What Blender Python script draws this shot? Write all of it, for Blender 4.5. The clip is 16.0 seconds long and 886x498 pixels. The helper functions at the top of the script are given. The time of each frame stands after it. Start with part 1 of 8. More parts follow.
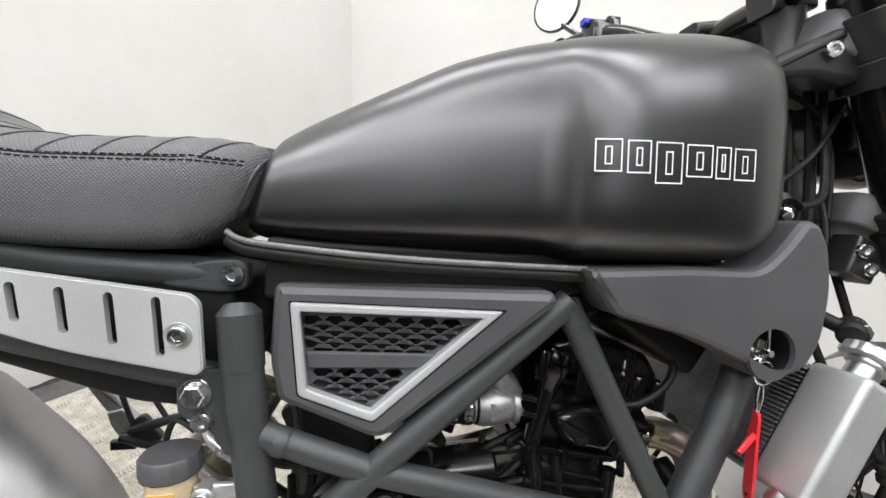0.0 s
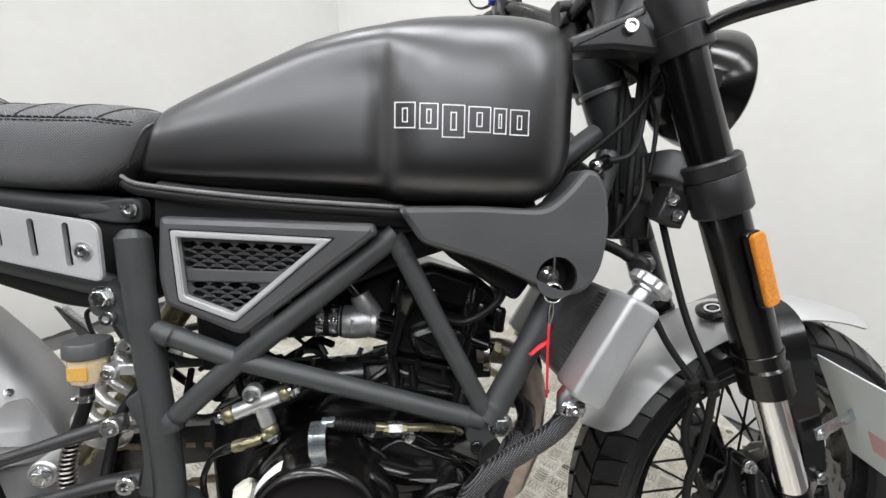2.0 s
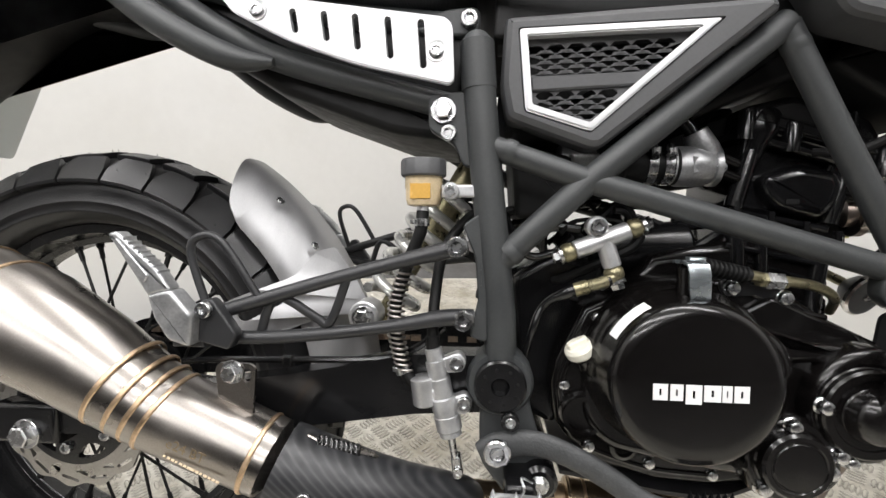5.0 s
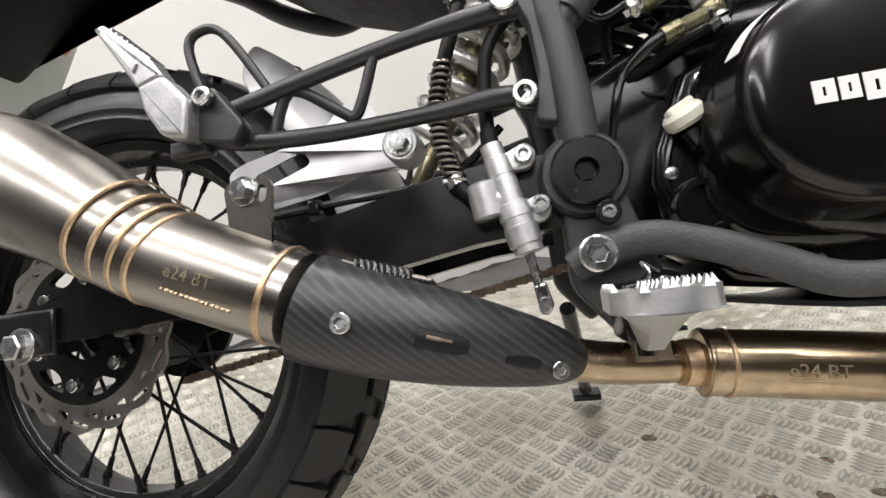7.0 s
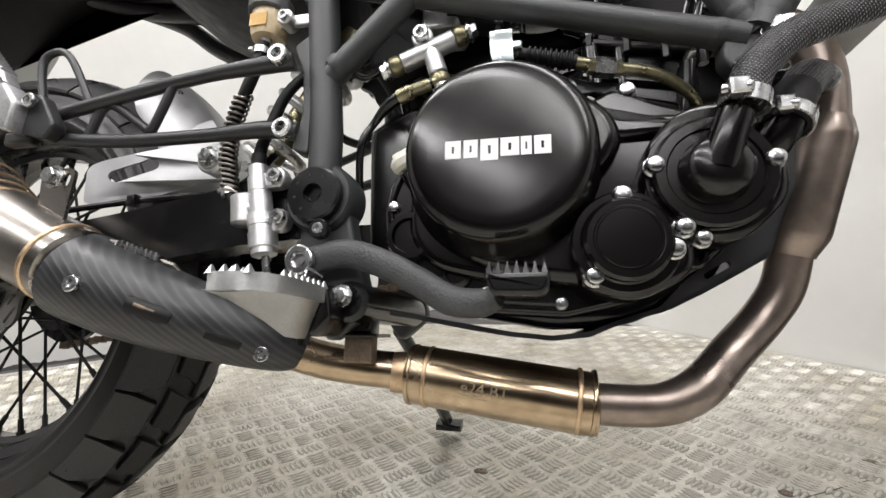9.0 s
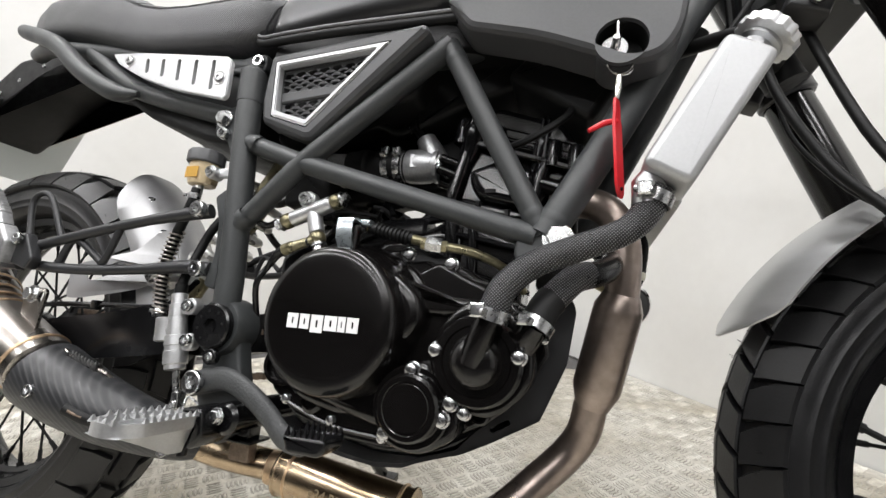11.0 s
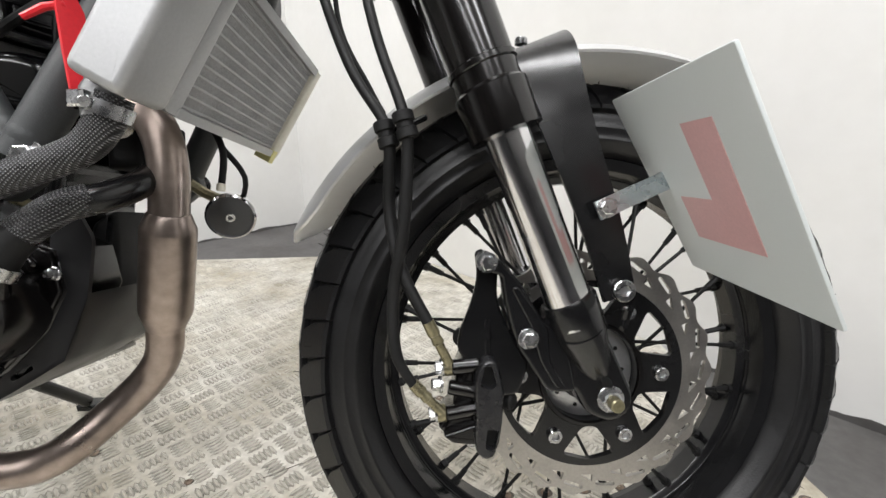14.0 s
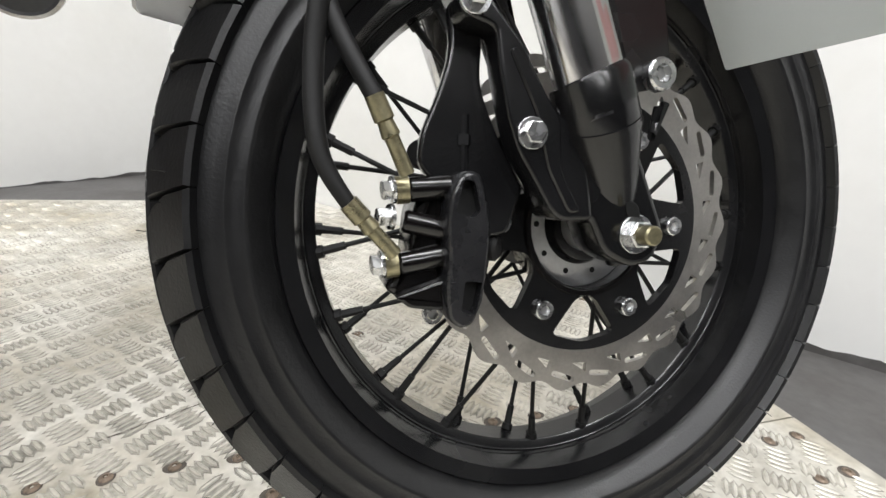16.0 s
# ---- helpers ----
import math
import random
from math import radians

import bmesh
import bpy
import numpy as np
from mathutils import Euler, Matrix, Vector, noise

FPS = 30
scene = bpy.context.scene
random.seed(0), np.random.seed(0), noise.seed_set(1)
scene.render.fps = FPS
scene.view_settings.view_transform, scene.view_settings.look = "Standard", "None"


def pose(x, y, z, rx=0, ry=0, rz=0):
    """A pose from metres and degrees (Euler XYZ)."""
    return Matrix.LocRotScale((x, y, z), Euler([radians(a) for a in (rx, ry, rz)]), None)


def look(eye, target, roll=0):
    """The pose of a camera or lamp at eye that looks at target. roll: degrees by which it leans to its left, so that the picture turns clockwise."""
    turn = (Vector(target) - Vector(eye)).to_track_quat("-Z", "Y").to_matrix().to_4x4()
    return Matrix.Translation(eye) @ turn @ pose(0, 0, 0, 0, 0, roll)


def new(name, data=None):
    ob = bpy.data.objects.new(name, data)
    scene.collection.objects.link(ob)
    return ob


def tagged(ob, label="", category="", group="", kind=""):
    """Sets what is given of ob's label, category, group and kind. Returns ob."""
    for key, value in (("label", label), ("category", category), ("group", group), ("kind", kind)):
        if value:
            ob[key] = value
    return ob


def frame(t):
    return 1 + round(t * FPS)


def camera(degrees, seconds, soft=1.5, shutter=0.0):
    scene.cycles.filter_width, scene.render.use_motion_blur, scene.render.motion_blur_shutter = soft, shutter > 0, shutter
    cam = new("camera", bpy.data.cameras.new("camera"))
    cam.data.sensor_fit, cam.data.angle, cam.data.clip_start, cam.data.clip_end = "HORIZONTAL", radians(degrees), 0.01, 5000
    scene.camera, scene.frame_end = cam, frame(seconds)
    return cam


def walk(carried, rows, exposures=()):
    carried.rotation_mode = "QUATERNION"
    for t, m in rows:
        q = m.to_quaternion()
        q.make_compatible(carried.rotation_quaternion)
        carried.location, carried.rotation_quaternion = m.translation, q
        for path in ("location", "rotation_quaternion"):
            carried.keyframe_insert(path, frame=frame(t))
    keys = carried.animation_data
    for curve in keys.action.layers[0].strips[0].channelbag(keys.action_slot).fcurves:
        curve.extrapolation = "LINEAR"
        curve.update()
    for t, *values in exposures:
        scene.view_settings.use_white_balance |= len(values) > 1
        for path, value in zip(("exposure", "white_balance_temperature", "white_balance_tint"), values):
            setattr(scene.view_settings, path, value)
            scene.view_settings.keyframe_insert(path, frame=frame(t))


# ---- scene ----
import bmesh
import math
import mathutils
import random
from math import cos, pi, sin

cam = camera(91.4, 16.0)
PATH = [
    (0, (0.158, 0.115, 0.852), (0.048, 2.027, 0.278), 3.3),
    (0.5, (0.211, 0.112, 0.864), (0.108, 2.035, 0.324), 3.0),
    (1, (0.271, 0.105, 0.878), (0.16, 2.025, 0.33), 3.2),
    (1.5, (0.326, 0.075, 0.882), (0.179, 1.981, 0.296), 3.2),
    (2, (0.343, 0.028, 0.854), (0.152, 1.901, 0.179), 2.8),
    (2.5, (0.322, -0.017, 0.807), (0.075, 1.815, 0.044), 2.0),
    (3, (0.292, -0.046, 0.783), (-0.02, 1.737, -0.067), 1.2),
    (3.5, (0.242, -0.093, 0.771), (-0.146, 1.659, -0.112), 1.5),
    (4, (0.179, -0.13, 0.753), (-0.283, 1.638, -0.058), 3.4),
    (4.5, (0.125, -0.079, 0.669), (-0.409, 1.723, -0.015), 3.1),
    (5, (0.096, -0.02, 0.637), (-0.521, 1.793, 0.059), -1.2),
    (5.2, (0.077, -0.011, 0.594), (-0.583, 1.8, 0.059), -3.5),
    (7.3, (0.052, 0.003, 0.383), (-0.721, 1.836, 0.181), -8.9),
    (7.5, (0.084, 0.0, 0.374), (-0.688, 1.838, 0.213), -8.2),
    (8, (0.144, 0.001, 0.377), (-0.628, 1.84, 0.231), -6.3),
    (8.5, (0.213, 0.024, 0.362), (-0.593, 1.85, 0.242), -4.0),
    (9, (0.29, 0.037, 0.362), (-0.574, 1.84, 0.288), -1.6),
    (9.5, (0.357, 0.038, 0.37), (-0.577, 1.806, 0.336), 0.4),
    (10, (0.411, 0.041, 0.41), (-0.59, 1.773, 0.416), 1.7),
    (10.2, (0.432, 0.043, 0.425), (-0.585, 1.765, 0.435), 2.0),
    (12.3, (0.533, 0.053, 0.591), (-0.451, 1.767, 0.284), -1.8),
    (12.5, (0.545, 0.053, 0.581), (-0.367, 1.8, 0.241), -1.8),
    (13, (0.611, 0.096, 0.559), (-0.158, 1.897, 0.153), -1.9),
    (13.5, (0.681, 0.145, 0.558), (0.121, 1.995, 0.046), -1.1),
    (14, (0.738, 0.175, 0.53), (0.363, 2.051, -0.056), -0.3),
    (14.5, (0.753, 0.185, 0.477), (0.504, 2.057, -0.183), 0.4),
    (15, (0.745, 0.187, 0.43), (0.592, 2.049, -0.281), 1.3),
    (15.5, (0.725, 0.19, 0.401), (0.642, 2.046, -0.339), 2.4),
    (16, (0.693, 0.265, 0.367), (0.759, 2.157, -0.279), 4.2),
]
walk(cam, [(t, look(eye, target, roll)) for t, eye, target, roll in PATH], [(0, 0.11, 6430, 9.5), (1, 0.05, 6360, 9.2), (2, -0.02, 6330, 9), (3, 0.11, 6420, 9.5), (4, 0.07, 6550, 10), (5, 0.07, 6560, 10.5), (7.5, -0.02, 6650, 10.5), (10, 0.0, 6500, 10), (12.5, 0.14, 6480, 10), (13.5, 0.22, 6470, 10), (14.5, 0.19, 6450, 9.5), (15.5, 0.24, 6430, 9.2), (16, 0.35, 6400, 9)])

# ---- light: a plain white room under bright ceiling lamps ----
rnd = random.Random(7)
world = bpy.data.worlds.new("world")
scene.world = world
world.use_nodes = True
world.node_tree.nodes["Background"].inputs[0].default_value = (0.9, 0.95, 1.0, 1)
world.node_tree.nodes["Background"].inputs[1].default_value = 0.02
ROOM_CORNER = Vector((-0.4536, 2.3005, 0.0))
WALL_A = Vector((-0.530, -0.848, 0.0))
WALL_B = Vector((0.8098, -0.5867, 0.0))
CEILING = 3.1


def ceiling_lamp(along_b, along_a, sx, sy, power):
    p = ROOM_CORNER + WALL_B * along_b + WALL_A * along_a
    lamp = bpy.data.lights.new("ceiling_lamp", "AREA")
    lamp.shape, lamp.size, lamp.size_y, lamp.energy = "RECTANGLE", sx, sy, power
    lamp.color = (1.0, 0.99, 0.995)
    ob = new("ceiling_lamp", lamp)
    ob.matrix_world = Matrix.Translation((p.x, p.y, CEILING - 0.06)) @ Matrix.Rotation(math.atan2(WALL_B.y, WALL_B.x), 4, "Z")


for u in (0.7, 2.4, 4.1):
    for v in (1.0, 2.6, 4.2):
        ceiling_lamp(u, v, 1.5, 0.32, 33.0)
scene.view_settings.exposure = 0.0

# ---- materials ----
def mat(name, colour, rough, metal=0.0, vary=0.15, scale=40.0, fine=400.0, bump=0.0, bump_scale=600.0, coat=0.0, spec=0.5, rough_vary=0.08, colour2=None, stretch=(1, 1, 1), emit=0.0, transmission=0.0):
    """A surface with colour and gloss that vary at two scales, and a fine relief."""
    m = bpy.data.materials.new(name)
    m.use_nodes = True
    nt = m.node_tree
    b = nt.nodes["Principled BSDF"]
    tex = nt.nodes.new("ShaderNodeTexCoord")
    mp = nt.nodes.new("ShaderNodeMapping")
    mp.inputs["Scale"].default_value = stretch
    nt.links.new(tex.outputs["Object"], mp.inputs[0])
    n1 = nt.nodes.new("ShaderNodeTexNoise")
    n1.inputs["Scale"].default_value, n1.inputs["Detail"].default_value = scale, 5
    n2 = nt.nodes.new("ShaderNodeTexNoise")
    n2.inputs["Scale"].default_value, n2.inputs["Detail"].default_value = fine, 3
    for n in (n1, n2):
        nt.links.new(mp.outputs[0], n.inputs["Vector"])
    mean = nt.nodes.new("ShaderNodeMath")
    mean.operation = "MULTIPLY_ADD"
    nt.links.new(n2.outputs[0], mean.inputs[0])
    mean.inputs[1].default_value = 0.45
    half = nt.nodes.new("ShaderNodeMath")
    half.operation, half.inputs[1].default_value = "MULTIPLY", 0.55
    nt.links.new(n1.outputs[0], half.inputs[0])
    nt.links.new(half.outputs[0], mean.inputs[2])
    ramp = nt.nodes.new("ShaderNodeValToRGB")
    ramp.color_ramp.elements[0].position, ramp.color_ramp.elements[1].position = 0.32, 0.68
    lo = [max(0.0, c * (1 - vary)) for c in colour]
    hi = [min(1.0, c * (1 + vary)) for c in (colour2 or colour)]
    ramp.color_ramp.elements[0].color = (*lo, 1)
    ramp.color_ramp.elements[1].color = (*hi, 1)
    nt.links.new(mean.outputs[0], ramp.inputs[0])
    nt.links.new(ramp.outputs[0], b.inputs["Base Color"])
    rr = nt.nodes.new("ShaderNodeMapRange")
    rr.inputs["From Min"].default_value, rr.inputs["From Max"].default_value = 0.3, 0.7
    rr.inputs["To Min"].default_value, rr.inputs["To Max"].default_value = max(0.02, rough - rough_vary), min(1.0, rough + rough_vary)
    nt.links.new(n1.outputs[0], rr.inputs[0])
    nt.links.new(rr.outputs[0], b.inputs["Roughness"])
    b.inputs["Metallic"].default_value = metal
    b.inputs["Specular IOR Level"].default_value = spec
    b.inputs["Coat Weight"].default_value = coat
    b.inputs["Coat Roughness"].default_value = 0.16
    b.inputs["Transmission Weight"].default_value = transmission
    if bump:
        nb = nt.nodes.new("ShaderNodeTexNoise")
        nb.inputs["Scale"].default_value, nb.inputs["Detail"].default_value = bump_scale, 2
        nt.links.new(mp.outputs[0], nb.inputs["Vector"])
        bp = nt.nodes.new("ShaderNodeBump")
        bp.inputs["Strength"].default_value, bp.inputs["Distance"].default_value = bump, 0.001
        nt.links.new(nb.outputs[0], bp.inputs["Height"])
        nt.links.new(bp.outputs[0], b.inputs["Normal"])
    return m


def weave(m, scale, strength, tint=0.0, turns=(45, -45), sharp=1.0):
    """A woven or embossed relief of crossed ridges added to a material."""
    nt = m.node_tree
    b = nt.nodes["Principled BSDF"]
    tex = nt.nodes.new("ShaderNodeTexCoord")
    waves = []
    for turn in turns:
        mp = nt.nodes.new("ShaderNodeMapping")
        mp.inputs["Rotation"].default_value = (0, radians(turn), 0)
        w = nt.nodes.new("ShaderNodeTexWave")
        w.inputs["Scale"].default_value = scale
        nt.links.new(tex.outputs["Object"], mp.inputs[0])
        nt.links.new(mp.outputs[0], w.inputs[0])
        waves.append(w)
    mul = nt.nodes.new("ShaderNodeMath")
    mul.operation = "MULTIPLY"
    nt.links.new(waves[0].outputs["Fac"], mul.inputs[0])
    nt.links.new(waves[1].outputs["Fac"], mul.inputs[1])
    bp = nt.nodes.new("ShaderNodeBump")
    bp.inputs["Strength"].default_value, bp.inputs["Distance"].default_value = strength, 0.001
    nt.links.new(mul.outputs[0], bp.inputs["Height"])
    nt.links.new(bp.outputs[0], b.inputs["Normal"])
    if tint:
        mix = nt.nodes.new("ShaderNodeMix")
        mix.data_type = "RGBA"
        peak = nt.nodes.new("ShaderNodeMath")
        peak.operation = "POWER"
        peak.inputs[1].default_value = sharp
        nt.links.new(mul.outputs[0], peak.inputs[0])
        nt.links.new(peak.outputs[0], mix.inputs["Factor"])
        nt.links.new(b.inputs["Base Color"].links[0].from_socket, mix.inputs["A"])
        mix.inputs["B"].default_value = (tint, tint, tint * 1.04, 1)
        nt.links.new(mix.outputs["Result"], b.inputs["Base Color"])
    return m


TANK = mat("satin_black_paint", (0.102, 0.102, 0.1045), 0.35, metal=1.0, vary=0.05, scale=6, rough_vary=0.02, bump=0.012, bump_scale=900)
FRAME = mat("powder_coat_charcoal", (0.041, 0.044, 0.045), 0.46, vary=0.14, scale=25, bump=0.22, bump_scale=900)
PEDALCOAT = mat("rough_powder_coat", (0.046, 0.048, 0.049), 0.55, vary=0.25, scale=60, bump=0.7, bump_scale=380)
CALCOAT = mat("grained_black_caliper_coat", (0.010, 0.010, 0.011), 0.27, spec=0.6, vary=0.2, scale=60, bump=0.45, bump_scale=260)
HANGER = mat("satin_black_powder_coat", (0.022, 0.0225, 0.024), 0.40, vary=0.2, scale=30, bump=0.2, bump_scale=700)
PLASTIC = mat("grained_black_plastic", (0.066, 0.067, 0.070), 0.45, vary=0.1, scale=20, bump=0.12, bump_scale=1300)
GLOSS = mat("gloss_black_paint", (0.0040, 0.0035, 0.0034), 0.18, vary=0.15, scale=12, spec=0.5, rough_vary=0.05, bump=0.03, bump_scale=300)
ENAMEL = mat("black_engine_enamel", (0.006, 0.006, 0.0065), 0.17, spec=0.6, vary=0.15, scale=18, rough_vary=0.05, bump=0.05, bump_scale=400)
BLACK = mat("satin_black_metal", (0.006, 0.006, 0.0065), 0.22, spec=0.5, vary=0.15, scale=18, bump=0.05)
DARK = mat("matt_black_rubber", (0.006, 0.006, 0.006), 0.55, spec=0.3, vary=0.2, scale=60, bump=0.1)
TYRE = mat("tyre_rubber", (0.0062, 0.0062, 0.0067), 0.36, spec=0.45, vary=0.3, scale=30, fine=300, bump=0.2, bump_scale=500)
ALU = mat("brushed_aluminium", (0.47, 0.475, 0.48), 0.36, metal=1.0, vary=0.06, scale=14, fine=900, rough_vary=0.06, stretch=(1, 1, 9), bump=0.04, bump_scale=700)
GUARDALU = mat("satin_aluminium_sheet", (0.66, 0.665, 0.67), 0.42, metal=0.85, vary=0.06, scale=14, fine=900, rough_vary=0.06, stretch=(1, 1, 9), bump=0.04, bump_scale=700)
CAST = mat("satin_cast_alloy", (0.60, 0.605, 0.61), 0.40, metal=0.85, vary=0.1, scale=60, bump=0.12, bump_scale=500)
CASTDULL = mat("weathered_cast_alloy", (0.46, 0.465, 0.47), 0.40, metal=0.8, vary=0.25, scale=70, bump=0.15, bump_scale=400)
SILVER = mat("satin_silver_paint", (0.59, 0.595, 0.605), 0.40, metal=0.5, vary=0.05, scale=10, bump=0.05, bump_scale=1200)
BOLTDARK = mat("blackened_spring_steel", (0.10, 0.10, 0.10), 0.3, metal=1.0, vary=0.2, scale=100)
AMBER = mat("amber_level_window", (0.58, 0.34, 0.08), 0.2, vary=0.1, scale=60, spec=0.6)
BOLT = mat("zinc_bolt", (0.54, 0.545, 0.55), 0.26, metal=1.0, vary=0.15, scale=120)
CHROME = mat("chrome", (0.74, 0.735, 0.74), 0.15, metal=1.0, vary=0.05, rough_vary=0.03)
STEEL = mat("brushed_steel", (0.34, 0.315, 0.29), 0.31, metal=1.0, vary=0.14, scale=8, fine=700, rough_vary=0.10, stretch=(1, 1, 1), bump=0.03, bump_scale=900)
BRONZE = mat("heat_tinted_steel", (0.41, 0.305, 0.20), 0.25, metal=1.0, vary=0.18, scale=9, fine=80, colour2=(0.48, 0.38, 0.265), rough_vary=0.08)
HEADER = mat("heat_browned_steel", (0.27, 0.225, 0.20), 0.33, metal=0.92, vary=0.2, scale=11, fine=90, colour2=(0.34, 0.28, 0.245), rough_vary=0.08)
STRIP = mat("dull_silver_strip", (0.15, 0.15, 0.155), 0.5, metal=0.4, vary=0.35, scale=60)
WELD = mat("straw_weld_bead", (0.60, 0.44, 0.29), 0.42, metal=1.0, vary=0.2, scale=90)
ZINC = mat("pale_zinc_plate", (0.52, 0.575, 0.60), 0.28, metal=0.9, vary=0.12, scale=60)
BRASS = mat("olive_zinc", (0.26, 0.235, 0.145), 0.32, metal=0.75, vary=0.3, scale=90)
ROTOR = mat("ground_steel_disc", (0.44, 0.425, 0.40), 0.33, metal=1.0, vary=0.12, scale=30, bump=0.05)
CARBON = weave(mat("carbon_look_shield", (0.018, 0.019, 0.021), 0.40, vary=0.2, scale=50, stretch=(1, 1, 4)), 62, 0.10, 0.042, (45, 45))
VINYL = weave(mat("embossed_seat_vinyl", (0.085, 0.086, 0.090), 0.42, vary=0.1, scale=20), 160, 0.5)
VINYL_TOP = mat("smooth_seat_vinyl", (0.042, 0.042, 0.045), 0.4, vary=0.1, scale=20, bump=0.1, bump_scale=900)
BRAID = weave(mat("braided_hose", (0.004, 0.004, 0.005), 0.34, vary=0.3, scale=200), 165, 0.8, 0.36, sharp=2.8)
ORANGE = mat("orange_reflector", (0.58, 0.20, 0.006), 0.18, vary=0.25, scale=250, bump=0.5, bump_scale=380, coat=0.5)
RED = mat("red_plastic_tag", (0.66, 0.02, 0.03), 0.35, vary=0.1, scale=40)
WHITE = mat("white_vinyl", (0.80, 0.80, 0.80), 0.4, vary=0.03)
LWHITE = mat("white_plastic_plate", (0.62, 0.66, 0.66), 0.35, vary=0.012, scale=10, rough_vary=0.02)
LRED = mat("faded_red_vinyl", (0.60, 0.36, 0.36), 0.45, vary=0.08, scale=20)
FLUID = mat("amber_brake_fluid", (0.62, 0.50, 0.32), 0.25, vary=0.15, scale=60, spec=0.6)
CREAM = mat("cream_plastic", (0.72, 0.70, 0.60), 0.4, vary=0.08)
YELLOW = mat("yellow_sticker", (0.75, 0.70, 0.30), 0.5, vary=0.1)
BLUE = mat("blue_switch", (0.02, 0.04, 0.45), 0.35, vary=0.1)
MIRROR = mat("mirror_glass", (0.80, 0.81, 0.80), 0.03, metal=1.0, vary=0.01, rough_vary=0.01)
LENS = mat("clear_lens", (0.75, 0.76, 0.78), 0.08, vary=0.02, transmission=0.6)
SPRING = mat("shock_spring_silver", (0.62, 0.62, 0.60), 0.3, metal=0.7, vary=0.1)
NICKEL = mat("nickel_key", (0.70, 0.69, 0.66), 0.2, metal=1.0, vary=0.1, scale=150)
PLATE = mat("tread_plate_aluminium", (0.54, 0.515, 0.45), 0.40, metal=0.45, vary=0.24, scale=7, fine=70, colour2=(0.66, 0.64, 0.59), rough_vary=0.1, bump=0.1, bump_scale=200)
RUST = mat("rusty_screw", (0.22, 0.17, 0.13), 0.55, metal=0.7, vary=0.4, scale=150)
DIRT = mat("dark_grime", (0.10, 0.085, 0.07), 0.8, vary=0.4, scale=80)
WALLPAINT = mat("white_wall_paint", (0.69, 0.686, 0.668), 0.55, vary=0.025, scale=2.5, fine=30, bump=0.12, bump_scale=60)
GREYFLOOR = mat("dark_grey_floor_paint", (0.085, 0.082, 0.080), 0.55, vary=0.25, scale=6, fine=60, bump=0.1, bump_scale=80)
CEILPAINT = mat("white_ceiling_paint", (0.78, 0.78, 0.76), 0.7, vary=0.02, scale=3)
# Skirt colour round the bars: dirt, with contact shade painted in.
GRIMESHADE = mat("trodden_dirt", (0.24, 0.22, 0.18), 0.7, vary=0.45, scale=14, fine=120, colour2=(0.42, 0.40, 0.35))
RADALU = mat("cast_aluminium_skin", (0.42, 0.425, 0.43), 0.46, metal=0.55, vary=0.06, scale=30, bump=0.1, bump_scale=900)
FINGREY = mat("grey_fin_foil", (0.46, 0.465, 0.47), 0.5, metal=0.3, vary=0.2, scale=25)
YOKE = mat("satin_black_yoke", (0.016, 0.016, 0.017), 0.36, vary=0.12, scale=30, bump=0.06, bump_scale=700)
SHEET = mat("brushed_aluminium_sheet", (0.43, 0.43, 0.435), 0.48, metal=0.65, vary=0.14, scale=12, fine=500, rough_vary=0.10, stretch=(6, 1, 1), bump=0.05)


def stained(m, scale, dark):
    """Broad trodden stains over a surface."""
    nt = m.node_tree
    b = nt.nodes["Principled BSDF"]
    tex = nt.nodes.new("ShaderNodeTexCoord")
    n = nt.nodes.new("ShaderNodeTexNoise")
    n.inputs["Scale"].default_value, n.inputs["Detail"].default_value, n.inputs["Roughness"].default_value = scale, 7, 0.62
    nt.links.new(tex.outputs["Object"], n.inputs["Vector"])
    ramp = nt.nodes.new("ShaderNodeValToRGB")
    ramp.color_ramp.elements[0].position, ramp.color_ramp.elements[1].position = 0.36, 0.56
    ramp.color_ramp.elements[0].color = (*dark, 1)
    ramp.color_ramp.elements[1].color = (1, 1, 1, 1)
    nt.links.new(n.outputs[0], ramp.inputs[0])
    mix = nt.nodes.new("ShaderNodeMix")
    mix.data_type, mix.blend_type = "RGBA", "MULTIPLY"
    mix.inputs["Factor"].default_value = 1.0
    nt.links.new(b.inputs["Base Color"].links[0].from_socket, mix.inputs["A"])
    nt.links.new(ramp.outputs[0], mix.inputs["B"])
    nt.links.new(mix.outputs["Result"], b.inputs["Base Color"])
    return m


stained(PLATE, 3.2, (0.64, 0.60, 0.52))
stained(WALLPAINT, 1.6, (0.95, 0.945, 0.93))
stained(GREYFLOOR, 4.0, (0.7, 0.68, 0.66))
# Dark grey for the two unseen walls, keeps reflections in black parts dark.
GREYWALL = mat("dark_grey_wall_paint", (0.10, 0.10, 0.105), 0.6, vary=0.06, scale=3, fine=40, bump=0.1, bump_scale=60)

